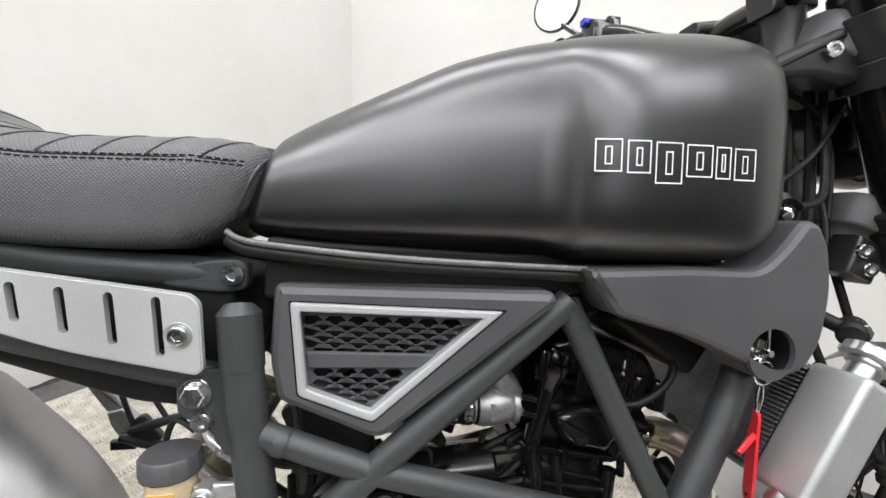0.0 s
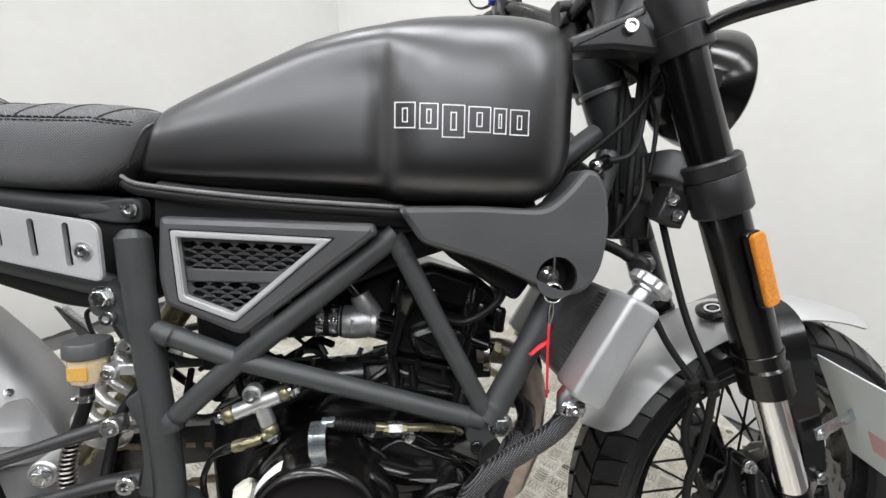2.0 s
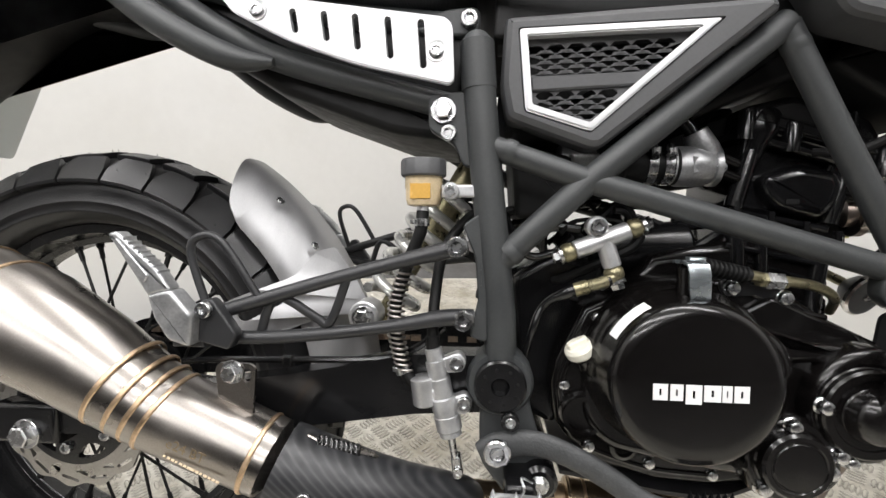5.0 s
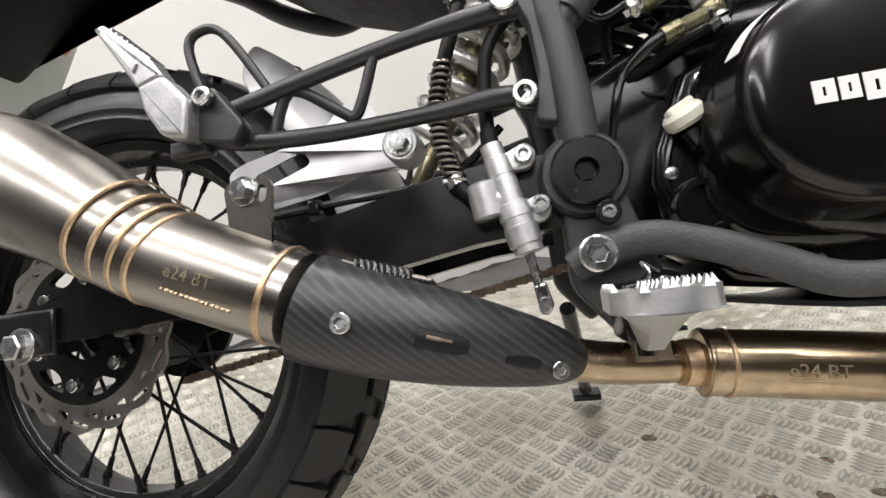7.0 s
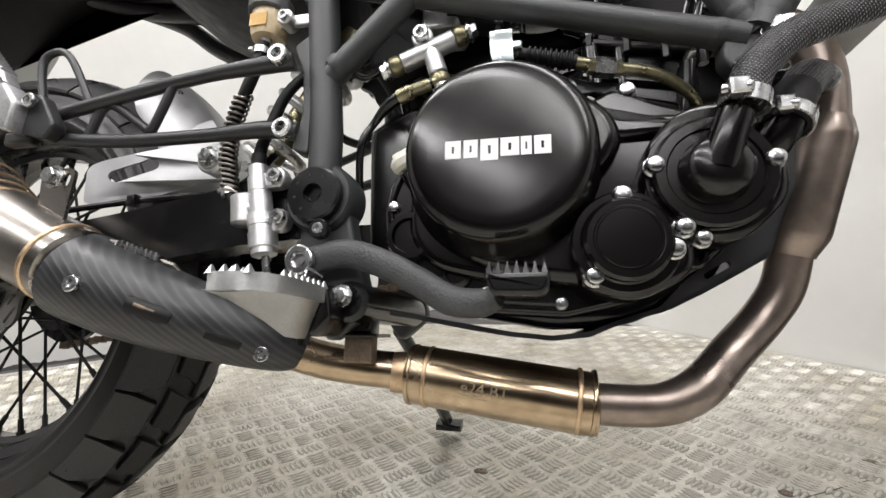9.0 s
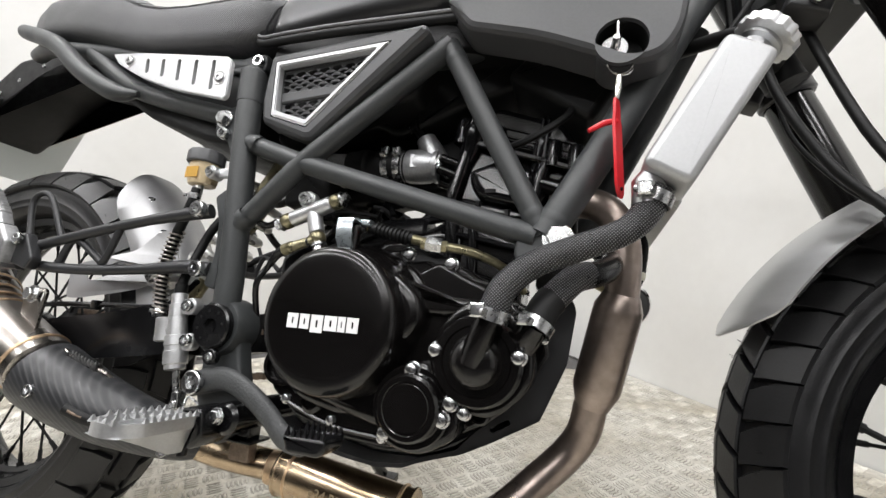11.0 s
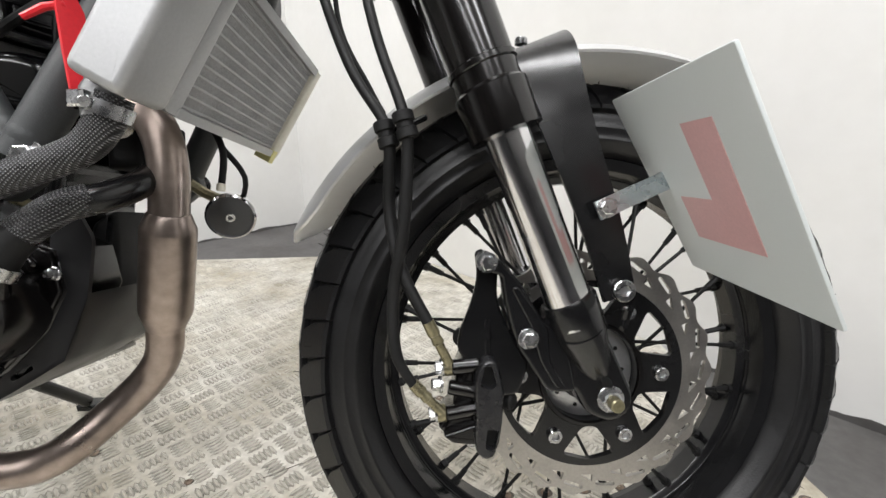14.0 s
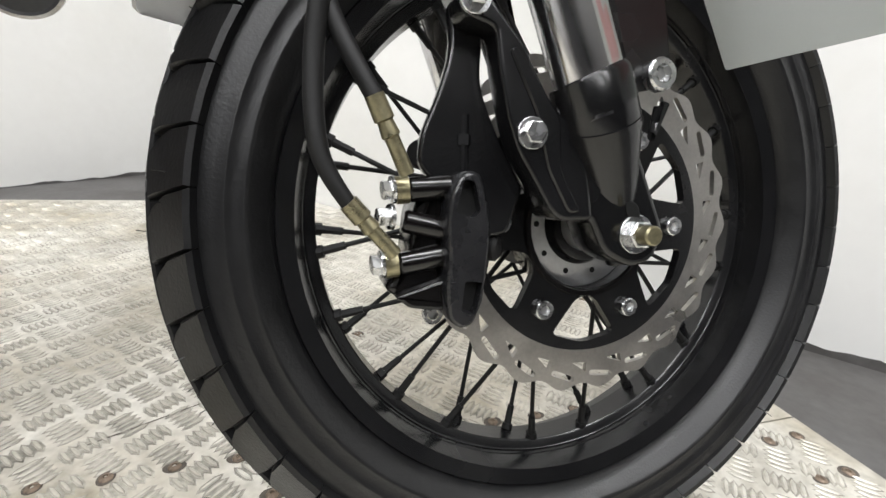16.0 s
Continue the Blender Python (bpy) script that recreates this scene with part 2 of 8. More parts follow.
# ---- shape helpers ----
class Geo:
    """Collects the vertices and faces of one part."""

    def __init__(self):
        self.v, self.f = [], []

    def add(self, verts, faces, m=None):
        k = len(self.v)
        self.v += [tuple(m @ Vector(p)) if m else tuple(p) for p in verts]
        self.f += [tuple(i + k for i in q) for q in faces]
        return self

    def rings(self, rings, closed=False, cap=True):
        """Skins rings of equal length."""
        n, k = len(rings[0]), len(self.v)
        for r in rings:
            self.v += [tuple(p) for p in r]
        last = len(rings) if closed else len(rings) - 1
        for i in range(last):
            a, b = k + i * n, k + (i + 1) % len(rings) * n
            for j in range(n):
                self.f.append((a + j, a + (j + 1) % n, b + (j + 1) % n, b + j))
        if cap and not closed:
            self.f.append(tuple(range(k + n - 1, k - 1, -1)))
            e = k + (len(rings) - 1) * n
            self.f.append(tuple(range(e, e + n)))
        return self

    def tube(self, pts, r, n=12, smooth=0, closed=False, flat=None):
        """A round bar along points. r: one radius, or one for each point. smooth: curve steps between points."""
        pts = [Vector(p) for p in pts]
        rr = list(r) if isinstance(r, (list, tuple)) else [r] * len(pts)
        if smooth:
            out, ro = [], []
            m = len(pts)
            for i in range(m if closed else m - 1):
                p0, p1, p2, p3 = (pts[(i + d) % m] if closed else pts[min(max(i + d, 0), m - 1)] for d in (-1, 0, 1, 2))
                for s in range(smooth):
                    t = s / smooth
                    out.append(0.5 * (2 * p1 + (p2 - p0) * t + (2 * p0 - 5 * p1 + 4 * p2 - p3) * t * t + (3 * p1 - p0 - 3 * p2 + p3) * t ** 3))
                    ro.append(rr[i] + (rr[(i + 1) % m] - rr[i]) * t)
            if not closed:
                out.append(pts[-1])
                ro.append(rr[-1])
            pts, rr = out, ro
        m = len(pts)
        side, rings = None, []
        for i, p in enumerate(pts):
            a = pts[(i - 1) % m] if closed or i else p
            b = pts[(i + 1) % m] if closed or i < m - 1 else p
            d = (b - a).normalized()
            if side is None:
                side = d.orthogonal().normalized() if abs(d.y) > 0.9 else d.cross(Vector((0, 1, 0))).normalized()
            side = (side - d * side.dot(d)).normalized()
            up = d.cross(side)
            w = flat if flat else (1, 1)
            rings.append([p + rr[i] * (w[0] * cos(q) * side + w[1] * sin(q) * up) for q in (2 * pi * j / n for j in range(n))])
        return self.rings(rings, closed)

    def lathe(self, profile, at, axis, n=24, cap=True):
        """Turns a profile of (radius, distance along the axis) round the axis."""
        axis = Vector(axis).normalized()
        u = axis.orthogonal().normalized() if abs(axis.z) > 0.95 else axis.cross(Vector((0, 0, 1))).normalized()
        w = axis.cross(u)
        at = Vector(at)
        rings = [[at + axis * h + max(r, 1e-5) * (cos(q) * u + sin(q) * w) for q in (2 * pi * j / n for j in range(n))] for r, h in profile]
        return self.rings(rings, False, cap)

    def cyl(self, a, b, r, r2=None, n=20, bevel=0.0):
        a, b = Vector(a), Vector(b)
        h, r2 = (b - a).length, r if r2 is None else r2
        c = bevel
        prof = [(r - c, 0), (r, c), (r2, h - c), (r2 - c, h)] if c else [(r, 0), (r2, h)]
        return self.lathe(prof, a, b - a, n)

    def prism(self, poly, y0, y1, bevel=0.0, plane=None, taper=0.0):
        """A plate of outline poly (x, z) between two y, its rims chamfered. plane: a matrix that carries (x, y, z)."""
        def ring(d, y):
            return [Vector((p[0], y, p[1])) for p in inset(poly, d)]
        s = 1 if y1 > y0 else -1
        if bevel >= 0.002:
            lip = min(0.0006, bevel * 0.2)
            arc = [(bevel * (1 - sin(pi * k / 6)), bevel * (1 - cos(pi * k / 6))) for k in range(4)]
            rs = [ring(bevel + lip, y0)] + [ring(d, y0 + s * e) for d, e in arc] + [ring(taper + d, y1 - s * e) for d, e in reversed(arc)] + [ring(bevel + taper + lip, y1)]
        elif bevel:
            rs = [ring(bevel, y0), ring(0, y0 + s * bevel), ring(taper, y1 - s * bevel), ring(bevel + taper, y1)]
        else:
            rs = [ring(0, y0), ring(taper, y1)]
        g = Geo().rings(rs)
        return self.add(g.v, g.f, plane)

    def holed(self, outer, holes, y0, y1, plane=None):
        """A plate with openings through it."""
        loops = [outer] + list(holes)
        flat = [p for lp in loops for p in lp]
        tris = mathutils.geometry.tessellate_polygon([[Vector((p[0], p[1], 0)) for p in lp] for lp in loops])
        n = len(flat)
        verts = [(p[0], y0, p[1]) for p in flat] + [(p[0], y1, p[1]) for p in flat]
        faces = [tuple(t) for t in tris] + [tuple(i + n for i in reversed(t)) for t in tris]
        k = 0
        for lp in loops:
            m = len(lp)
            for i in range(m):
                a, b = k + i, k + (i + 1) % m
                faces.append((a, b, b + n, a + n))
            k += m
        return self.add(verts, faces, plane)

    def box(self, centre, size, bevel=0.002, m=None):
        x, y, z = (s / 2 for s in size)
        g = Geo().prism([(-x, -z), (x, -z), (x, z), (-x, z)], -y, y, min(bevel, x * 0.9, y * 0.9, z * 0.9))
        return self.add(g.v, g.f, Matrix.Translation(centre) @ m if m else Matrix.Translation(centre))

    def mirror(self):
        """The same, on the left side as well."""
        k = len(self.v)
        self.v += [(x, -y, z) for x, y, z in self.v[:k]]
        self.f += [tuple(i + k for i in reversed(q)) for q in list(self.f)]
        return self


def inset(poly, d):
    """The outline moved inwards by d."""
    if not d:
        return [tuple(p) for p in poly]
    n = len(poly)
    area = sum(poly[i][0] * poly[(i + 1) % n][1] - poly[(i + 1) % n][0] * poly[i][1] for i in range(n))
    s = 1 if area > 0 else -1
    out = []
    for i in range(n):
        p, q, r = (Vector(poly[(i + k) % n]) for k in (-1, 0, 1))
        a, b = (q - p).normalized(), (r - q).normalized()
        na, nb = Vector((-a.y, a.x)) * s, Vector((-b.y, b.x)) * s
        t = na + nb
        t = t / max(0.35, t.dot(na)) if t.length > 1e-6 else na
        out.append(tuple(q + d * t))
    return out


def rounded(poly, r, n=4):
    """The outline with its corners rounded. r: one radius, or one for each corner."""
    out, m = [], len(poly)
    for i in range(m):
        p, q, s = (Vector(poly[(i + k) % m]) for k in (-1, 0, 1))
        rr = r[i] if isinstance(r, (list, tuple)) else r
        a, b = (p - q), (s - q)
        cut = min(rr, a.length * 0.45, b.length * 0.45)
        if cut < 1e-5:
            out.append(tuple(q))
            continue
        a, b = q + a.normalized() * cut, q + b.normalized() * cut
        for k in range(n + 1):
            t = k / n
            out.append(tuple(a * (1 - t) ** 2 + 2 * q * t * (1 - t) + b * t * t))
    return out


def circle(c, r, n=24, a0=0.0):
    return [(c[0] + r * cos(a0 + 2 * pi * i / n), c[1] + r * sin(a0 + 2 * pi * i / n)) for i in range(n)]


def slot(a, b, r, n=5):
    """The outline of a slot from a to b."""
    a, b = Vector(a), Vector(b)
    t = math.atan2(b.y - a.y, b.x - a.x)
    return [tuple(b + r * Vector((cos(t - pi / 2 + pi * i / n), sin(t - pi / 2 + pi * i / n)))) for i in range(n + 1)] + \
           [tuple(a + r * Vector((cos(t + pi / 2 + pi * i / n), sin(t + pi / 2 + pi * i / n)))) for i in range(n + 1)]


def mesh_of(name, g, material, angle=38):
    me = bpy.data.meshes.new(name)
    me.from_pydata(g.v, [], g.f)
    me.validate()
    bm = bmesh.new()
    bm.from_mesh(me)
    bmesh.ops.remove_doubles(bm, verts=bm.verts, dist=2e-6)
    bmesh.ops.recalc_face_normals(bm, faces=bm.faces)
    bm.to_mesh(me)
    bm.free()
    me.polygons.foreach_set("use_smooth", [True] * len(me.polygons))
    me.set_sharp_from_angle(angle=radians(angle))
    me.materials.append(material)
    return me


def part(name, g, material, parent, label="", angle=38):
    """One mesh object under a thing or under a part. g: shapes, or a mesh made before."""
    ob = new(name, g if isinstance(g, bpy.types.Mesh) else mesh_of(name, g, material, angle))
    ob.parent = parent
    return tagged(ob, label)


def thing(name, label, category, g=None, material=None, group="", kind=""):
    ob = new(name, mesh_of(name, g, material) if g else None)
    return tagged(ob, label, category, group, kind)


def dome_head(r, h):
    """A domed flange bolt head along -y."""
    g = Geo().lathe([(r * 1.25, 0), (r * 1.25, -h * 0.15), (r * 1.05, -h * 0.25), (r, -h * 0.3), (r, -h * 0.7), (r * 0.9, -h * 0.88), (r * 0.62, -h * 0.98), (r * 0.3, -h)], (0, 0, 0), (0, 1, 0), 20)
    return g


def hex_head(r, h, washer=1.35):
    """A hexagon bolt head with its washer, along -y from the origin."""
    g = Geo().lathe([(r * washer, 0), (r * washer, -h * 0.22), (r * washer * 0.97, -h * 0.26)], (0, 0, 0), (0, 1, 0), 20)
    g.lathe([(r, -h * 0.26), (r, -h * 0.9), (r * 0.86, -h)], (0, 0, 0), (0, 1, 0), 6)
    return g


def cap_head(r, h):
    """A round socket-cap bolt head with a hexagon recess, along -y from the origin."""
    g = Geo().lathe([(r * 0.98, 0), (r, -h * 0.1), (r, -h * 0.82), (r * 0.88, -h), (r * 0.56, -h)], (0, 0, 0), (0, 1, 0), 20, cap=False)
    g.lathe([(r * 0.56, -h), (r * 0.5, -h * 0.45), (0, -h * 0.45)], (0, 0, 0), (0, 1, 0), 6, cap=False)
    return g


BOLT_MESH = {}


def bolt(parent, at, r=0.006, h=0.006, style="cap", material=None, toward=(0, -1, 0), name="bolt"):
    """A bolt at a place, its head towards a direction."""
    material = material or BOLT
    key = (style, round(r, 4), round(h, 4), material.name)
    if key not in BOLT_MESH:
        BOLT_MESH[key] = mesh_of("bolt", cap_head(r, h) if style == "cap" else dome_head(r, h) if style == "dome" else hex_head(r, h), material, 30)
    ob = part(name, BOLT_MESH[key], material, parent)
    ob.matrix_local = Matrix.Translation(at) @ Vector((0, -1, 0)).rotation_difference(Vector(toward)).to_matrix().to_4x4()
    return ob

# ---- the room ----
def wall_slab(name, a, b, label, height=CEILING, thick=0.12, side=1, paint=None):
    """A wall from a to b on the floor, thick to the outer side."""
    a, b = Vector(a), Vector(b)
    d = (b - a).normalized()
    out = Vector((-d.y, d.x, 0)) * thick * side
    g = Geo()
    base = -0.03
    p = [a, b, b + out, a + out]
    g.add([(q.x, q.y, base) for q in p] + [(q.x, q.y, height) for q in p], [(0, 1, 5, 4), (1, 2, 6, 5), (2, 3, 7, 6), (3, 0, 4, 7), (0, 3, 2, 1), (4, 5, 6, 7)])
    return tagged(new(name, mesh_of(name, g, paint or WALLPAINT)), label, "wall", kind="structure")


LONG_A, LONG_B = 11.5, 9.0
corner_b = ROOM_CORNER + WALL_B * LONG_B
corner_a = ROOM_CORNER + WALL_A * LONG_A
corner_c = corner_b + WALL_A * LONG_A
wall_slab("wall_north", ROOM_CORNER, corner_b, "plain white painted wall, slightly uneven plaster", side=1)
wall_slab("wall_west", ROOM_CORNER, corner_a, "plain white painted wall with a scuffed foot", side=-1)
# South and east walls are unseen, added dark to shape the reflections.
wall_slab("wall_south", corner_a, corner_c, "unseen dark grey wall closing the room, added for darker reflections", side=-1, paint=GREYWALL)
wall_slab("wall_east", corner_c, corner_b, "unseen dark grey wall closing the room, added for darker reflections", side=-1, paint=GREYWALL)


def sheet(name, z0, z1, material, label, category, grow=0.3):
    c = [ROOM_CORNER + (-WALL_B - WALL_A) * grow, corner_b + (WALL_B - WALL_A) * grow, corner_c + (WALL_B + WALL_A) * grow, corner_a + (WALL_A - WALL_B) * grow]
    g = Geo().add([(q.x, q.y, z) for z in (z0, z1) for q in c], [(0, 1, 2, 3), (7, 6, 5, 4), (0, 4, 5, 1), (1, 5, 6, 2), (2, 6, 7, 3), (3, 7, 4, 0)])
    return tagged(new(name, mesh_of(name, g, material)), label, category, kind="structure")


sheet("floor", -0.06, -0.022, GREYFLOOR, "worn dark grey painted concrete floor", "floor")
sheet("ceiling", CEILING, CEILING + 0.1, CEILPAINT, "plain white painted ceiling", "ceiling")

# the low platform of aluminium tread plate; u runs along the motorcycle, v across
PLAT = radians(15.2)
PU, PV = Vector((cos(PLAT), sin(PLAT), 0)), Vector((-sin(PLAT), cos(PLAT), 0))
U0, U1, V0, SEAM, V1 = -1.25, 1.345, -0.85, 0.396, 1.640
PM = Matrix(((PU.x, PV.x, 0, 0), (PU.y, PV.y, 0, 0), (0, 0, 1, 0), (0, 0, 0, 1)))


def CUT(v):
    """The far plate is cut slantwise along the wall: u of that edge at v."""
    return -0.66 + (v - 1.35) * 0.733 / 0.68 - 0.03


WALL_N = (WALL_A - WALL_B * WALL_A.dot(WALL_B)).normalized()


def clear_of_wall(u, v):
    """How far a place of the platform lies in front of the north wall."""
    return (PU * u + PV * v - ROOM_CORNER).dot(WALL_N)


def cut_at_wall(outline, gap=0.004):
    out = []
    for i, p in enumerate(outline):
        q = outline[(i + 1) % len(outline)]
        a, b = clear_of_wall(*p) - gap, clear_of_wall(*q) - gap
        if a >= 0:
            out.append(p)
        if a * b < 0:
            f = a / (a - b)
            out.append((p[0] + (q[0] - p[0]) * f, p[1] + (q[1] - p[1]) * f))
    return out


def plate_sheet(name, outline, label):
    outline = cut_at_wall(outline)
    n = len(outline)
    g = Geo().add([(u, v, z) for z in (-0.02, 0.0) for u, v in outline],
                  [tuple(range(n - 1, -1, -1)), tuple(range(n, 2 * n))] + [(i, (i + 1) % n, n + (i + 1) % n, n + i) for i in range(n)], PM)
    return tagged(new(name, mesh_of(name, g, PLATE)), label, "tread plate", group="tread plates of the platform", kind="structure")


far_plate = plate_sheet("platform_plate", [(U0, SEAM + 0.0012), (U1, SEAM + 0.0012), (U1, V1), (CUT(V1), V1), (U0, 1.35 + (U0 + 0.69) * 0.68 / 0.733)], "bright worn aluminium five-bar tread plate, screwed down")
near_plate = plate_sheet("platform_plate", [(U0, V0), (U1, V0), (U1, SEAM - 0.0012), (U0, SEAM - 0.0012)], "bright worn aluminium five-bar tread plate, screwed down")


def paint_lap(name, a, d, n_in, length):
    """The floor paint's ragged edge, lapped up a wall's foot."""
    g = Geo()
    n = int(length / 0.012)
    h = -0.012
    for i in range(n + 1):
        h = min(-0.002, max(-0.019, h + rnd.uniform(-0.0030, 0.0030)))
        p = Vector(a) + Vector(d) * (i * 0.012)
        for off, z in ((0.0, -0.022), (0.0022, -0.022), (0.0022, h), (0.0, h)):
            q = p + Vector(n_in) * off
            g.v.append((q.x, q.y, z))
    for i in range(n):
        for j in range(3):
            g.f.append((4 * i + j, 4 * i + j + 1, 4 * i + j + 5, 4 * i + j + 4))
    return tagged(new(name, mesh_of(name, g, GREYFLOOR)), "ragged dark floor paint lapped onto the wall", "trim", kind="structure")


paint_lap("baseboard", ROOM_CORNER, WALL_B, WALL_A, 4.5)
paint_lap("baseboard", ROOM_CORNER, WALL_A, WALL_B, 4.5)

# ---- the motorcycle: x forward, y to its left, z up, leaning on its side stand ----
bike = thing("motorcycle", "matt black scrambler motorcycle leaning on its side stand on tread plate", "motorcycle")
bike.matrix_world = Matrix.Translation((-0.0756, 0.3277, 0.0)) @ Matrix.Rotation(radians(13.0), 4, "Z") @ Matrix.Rotation(radians(-13.5), 4, "X")

# fuel tank: cross-sections along x
TX = [0.076, 0.079, 0.085, 0.100, 0.13, 0.19, 0.25, 0.30, 0.318, 0.331, 0.340, 0.37, 0.42, 0.46, 0.49, 0.508, 0.520, 0.530, 0.537, 0.541]
TW = [0.066, 0.086, 0.095, 0.101, 0.109, 0.123, 0.134, 0.1425, 0.1450, 0.1468, 0.1485, 0.1545, 0.157, 0.157, 0.154, 0.147, 0.136, 0.118, 0.088, 0.050]
TT = [0.822, 0.832, 0.841, 0.850, 0.864, 0.890, 0.9130, 0.9265, 0.9300, 0.9320, 0.9338, 0.9372, 0.9405, 0.9415, 0.9390, 0.9360, 0.9330, 0.9270, 0.9180, 0.9050]
TB = [0.768, 0.760, 0.755, 0.751, 0.747, 0.743, 0.740, 0.738, 0.737, 0.7365, 0.736, 0.735, 0.734, 0.734, 0.737, 0.744, 0.754, 0.768, 0.788, 0.81]


# how deep the knee recess lies at each of these
TR = [0, 0, 0, 0.001, 0.004, 0.010, 0.015, 0.0190, 0.0190, 0.0140, 0.0070, 0, 0, 0, 0, 0, 0, 0, 0, 0]


def tank_at(x, column):
    """A tank measure at x, gliding between its cross-sections."""
    k = min(max(int(np.searchsorted(TX, x)) - 1, 0), len(TX) - 2)
    h = TX[k + 1] - TX[k]
    slope = np.gradient(column, TX)
    f = (x - TX[k]) / h
    return float((2 * f ** 3 - 3 * f ** 2 + 1) * column[k] + (f ** 3 - 2 * f ** 2 + f) * h * slope[k] + (3 * f ** 2 - 2 * f ** 3) * column[k + 1] + (f ** 3 - f ** 2) * h * slope[k + 1])


def tank_power(x):
    """How square the tank's shoulder is at x."""
    return float(np.interp(x, [0.08, 0.22, 0.42, 0.50], [2.4, 2.8, 3.8, 4.2]))


def tank_ring(x):
    """Half-flat sides, a boxy lower edge and a rounded shoulder."""
    w, zt, zb, deep = (tank_at(x, c) for c in (TW, TT, TB, TR))
    zm = zb + (zt - zb) * 0.42
    rake = 0.36 * max(0.0, 1 - float(np.interp(x, TX, range(len(TX)))) / 6)
    ring = []
    for k in range(96):
        a = 2 * pi * k / 96
        c, s = cos(a), sin(a)
        n = tank_power(x) if s > 0 else 5.0
        q = max(0.0, s) ** (2 / n)
        fade = max(0.0, min(1.0, (q - 0.35) / 0.60))
        fade = 1 - fade * fade * (3 - 2 * fade)
        y = math.copysign(w * abs(c) ** (2 / n) - max(0.0, deep) * fade * min(1.0, abs(c) * 3), c)
        z = zm + ((zt - zm) if s > 0 else (zm - zb)) * math.copysign(abs(s) ** (2 / n), s)
        ring.append((x + (z - 0.76) * rake, y, z))
    return ring


TANK_X = [TX[k] + (TX[k + 1] - TX[k]) * j / 4 for k in range(len(TX) - 1) for j in range(4)] + [TX[-1]]
tank = part("fuel_tank", Geo().rings([tank_ring(x) for x in TANK_X]), TANK, bike, "satin black fuel tank with a creased knee recess", 60)

# seat
SX = [0.098, 0.085, 0.05, 0.0, -0.05, -0.10, -0.14, -0.18, -0.23, -0.30, -0.38, -0.43, -0.45]
SW = [0.090, 0.105, 0.114, 0.118, 0.120, 0.121, 0.122, 0.122, 0.120, 0.115, 0.105, 0.09, 0.05]
ST = [0.815, 0.832, 0.838, 0.836, 0.834, 0.838, 0.850, 0.872, 0.892, 0.905, 0.908, 0.90, 0.87]
SB = [0.770, 0.752, 0.743, 0.742, 0.744, 0.748, 0.755, 0.766, 0.782, 0.80, 0.815, 0.825, 0.83]


def seat_rake(x, z):
    """The seat's nose slopes back towards its lower edge."""
    return x + (z - 0.812) * 0.45 * min(1.0, max(0.0, (x - 0.02) / 0.06))


def seat_ring(x, w, zt, zb):
    ring = []
    for k in range(40):
        a = 2 * pi * k / 40
        c, s = cos(a), sin(a)
        n = 3.0 if s > 0 else 6.0
        z = (zt + zb) / 2 + (zt - zb) / 2 * math.copysign(abs(s) ** (2 / n), s)
        ring.append((seat_rake(x, z), w * math.copysign(abs(c) ** (2 / n), c), z))
    return ring


seat = part("seat", Geo().rings([seat_ring(*q) for q in zip(SX, SW, ST, SB)]), VINYL, bike, "ribbed black vinyl bench seat with stitched edges", 60)

# trellis frame: each bar on both sides


def frame_bar(name, pts, r, smooth=0, both=True, label=""):
    for s in (-1, 1) if both else (-1,):
        part(name, Geo().tube([(x, s * y, z) for x, y, z in pts], r, 20, smooth), FRAME, bike, label)


frame_bar("frame_upright", [(0.0805, 0.105, 0.690), (0.084, 0.106, 0.64), (0.0910, 0.106, 0.566), (0.1035, 0.106, 0.444), (0.1045, 0.105, 0.395)], 0.0150, 0, label="charcoal powder-coated frame tube")
frame_bar("frame_upright", [(0.0825, 0.105, 0.655), (0.0800, 0.105, 0.697), (0.0795, 0.103, 0.703)], [0.0163, 0.0163, 0.011])
frame_bar("frame_diagonal", [(0.345, 0.109, 0.704), (0.178, 0.113, 0.567), (0.097, 0.107, 0.4905)], 0.0120)
frame_bar("frame_cross_tube", [(0.089, 0.106, 0.6045), (0.178, 0.113, 0.571), (0.445, 0.11, 0.49)], 0.0112)
frame_bar("frame_down_tube", [(0.343, 0.109, 0.702), (0.395, 0.109, 0.6), (0.452, 0.109, 0.492)], 0.0110)
frame_bar("frame_front_tube", [(0.452, 0.109, 0.49), (0.5, 0.101, 0.575), (0.565, 0.085, 0.7), (0.615, 0.04, 0.8)], 0.0158)
frame_bar("frame_top_tube", [(0.10, 0.070, 0.712), (0.34, 0.078, 0.712), (0.5, 0.06, 0.76), (0.6, 0.03, 0.83)], 0.0135)
frame_bar("subframe_rail", [(0.066, 0.078, 0.724), (-0.06, 0.088, 0.737), (-0.2, 0.093, 0.768), (-0.36, 0.089, 0.8), (-0.46, 0.06, 0.82)], 0.0125, 5)
frame_bar("subframe_stay", [(0.068, 0.093, 0.64), (-0.1, 0.094, 0.688), (-0.17, 0.095, 0.72), (-0.25, 0.094, 0.775)], 0.0125, 5)
frame_bar("grab_rail", [(-0.115, 0.107, 0.686), (-0.16, 0.109, 0.692), (-0.23, 0.114, 0.728), (-0.31, 0.114, 0.785), (-0.42, 0.104, 0.83)], [0.004, 0.013, 0.014, 0.014, 0.012], 6)
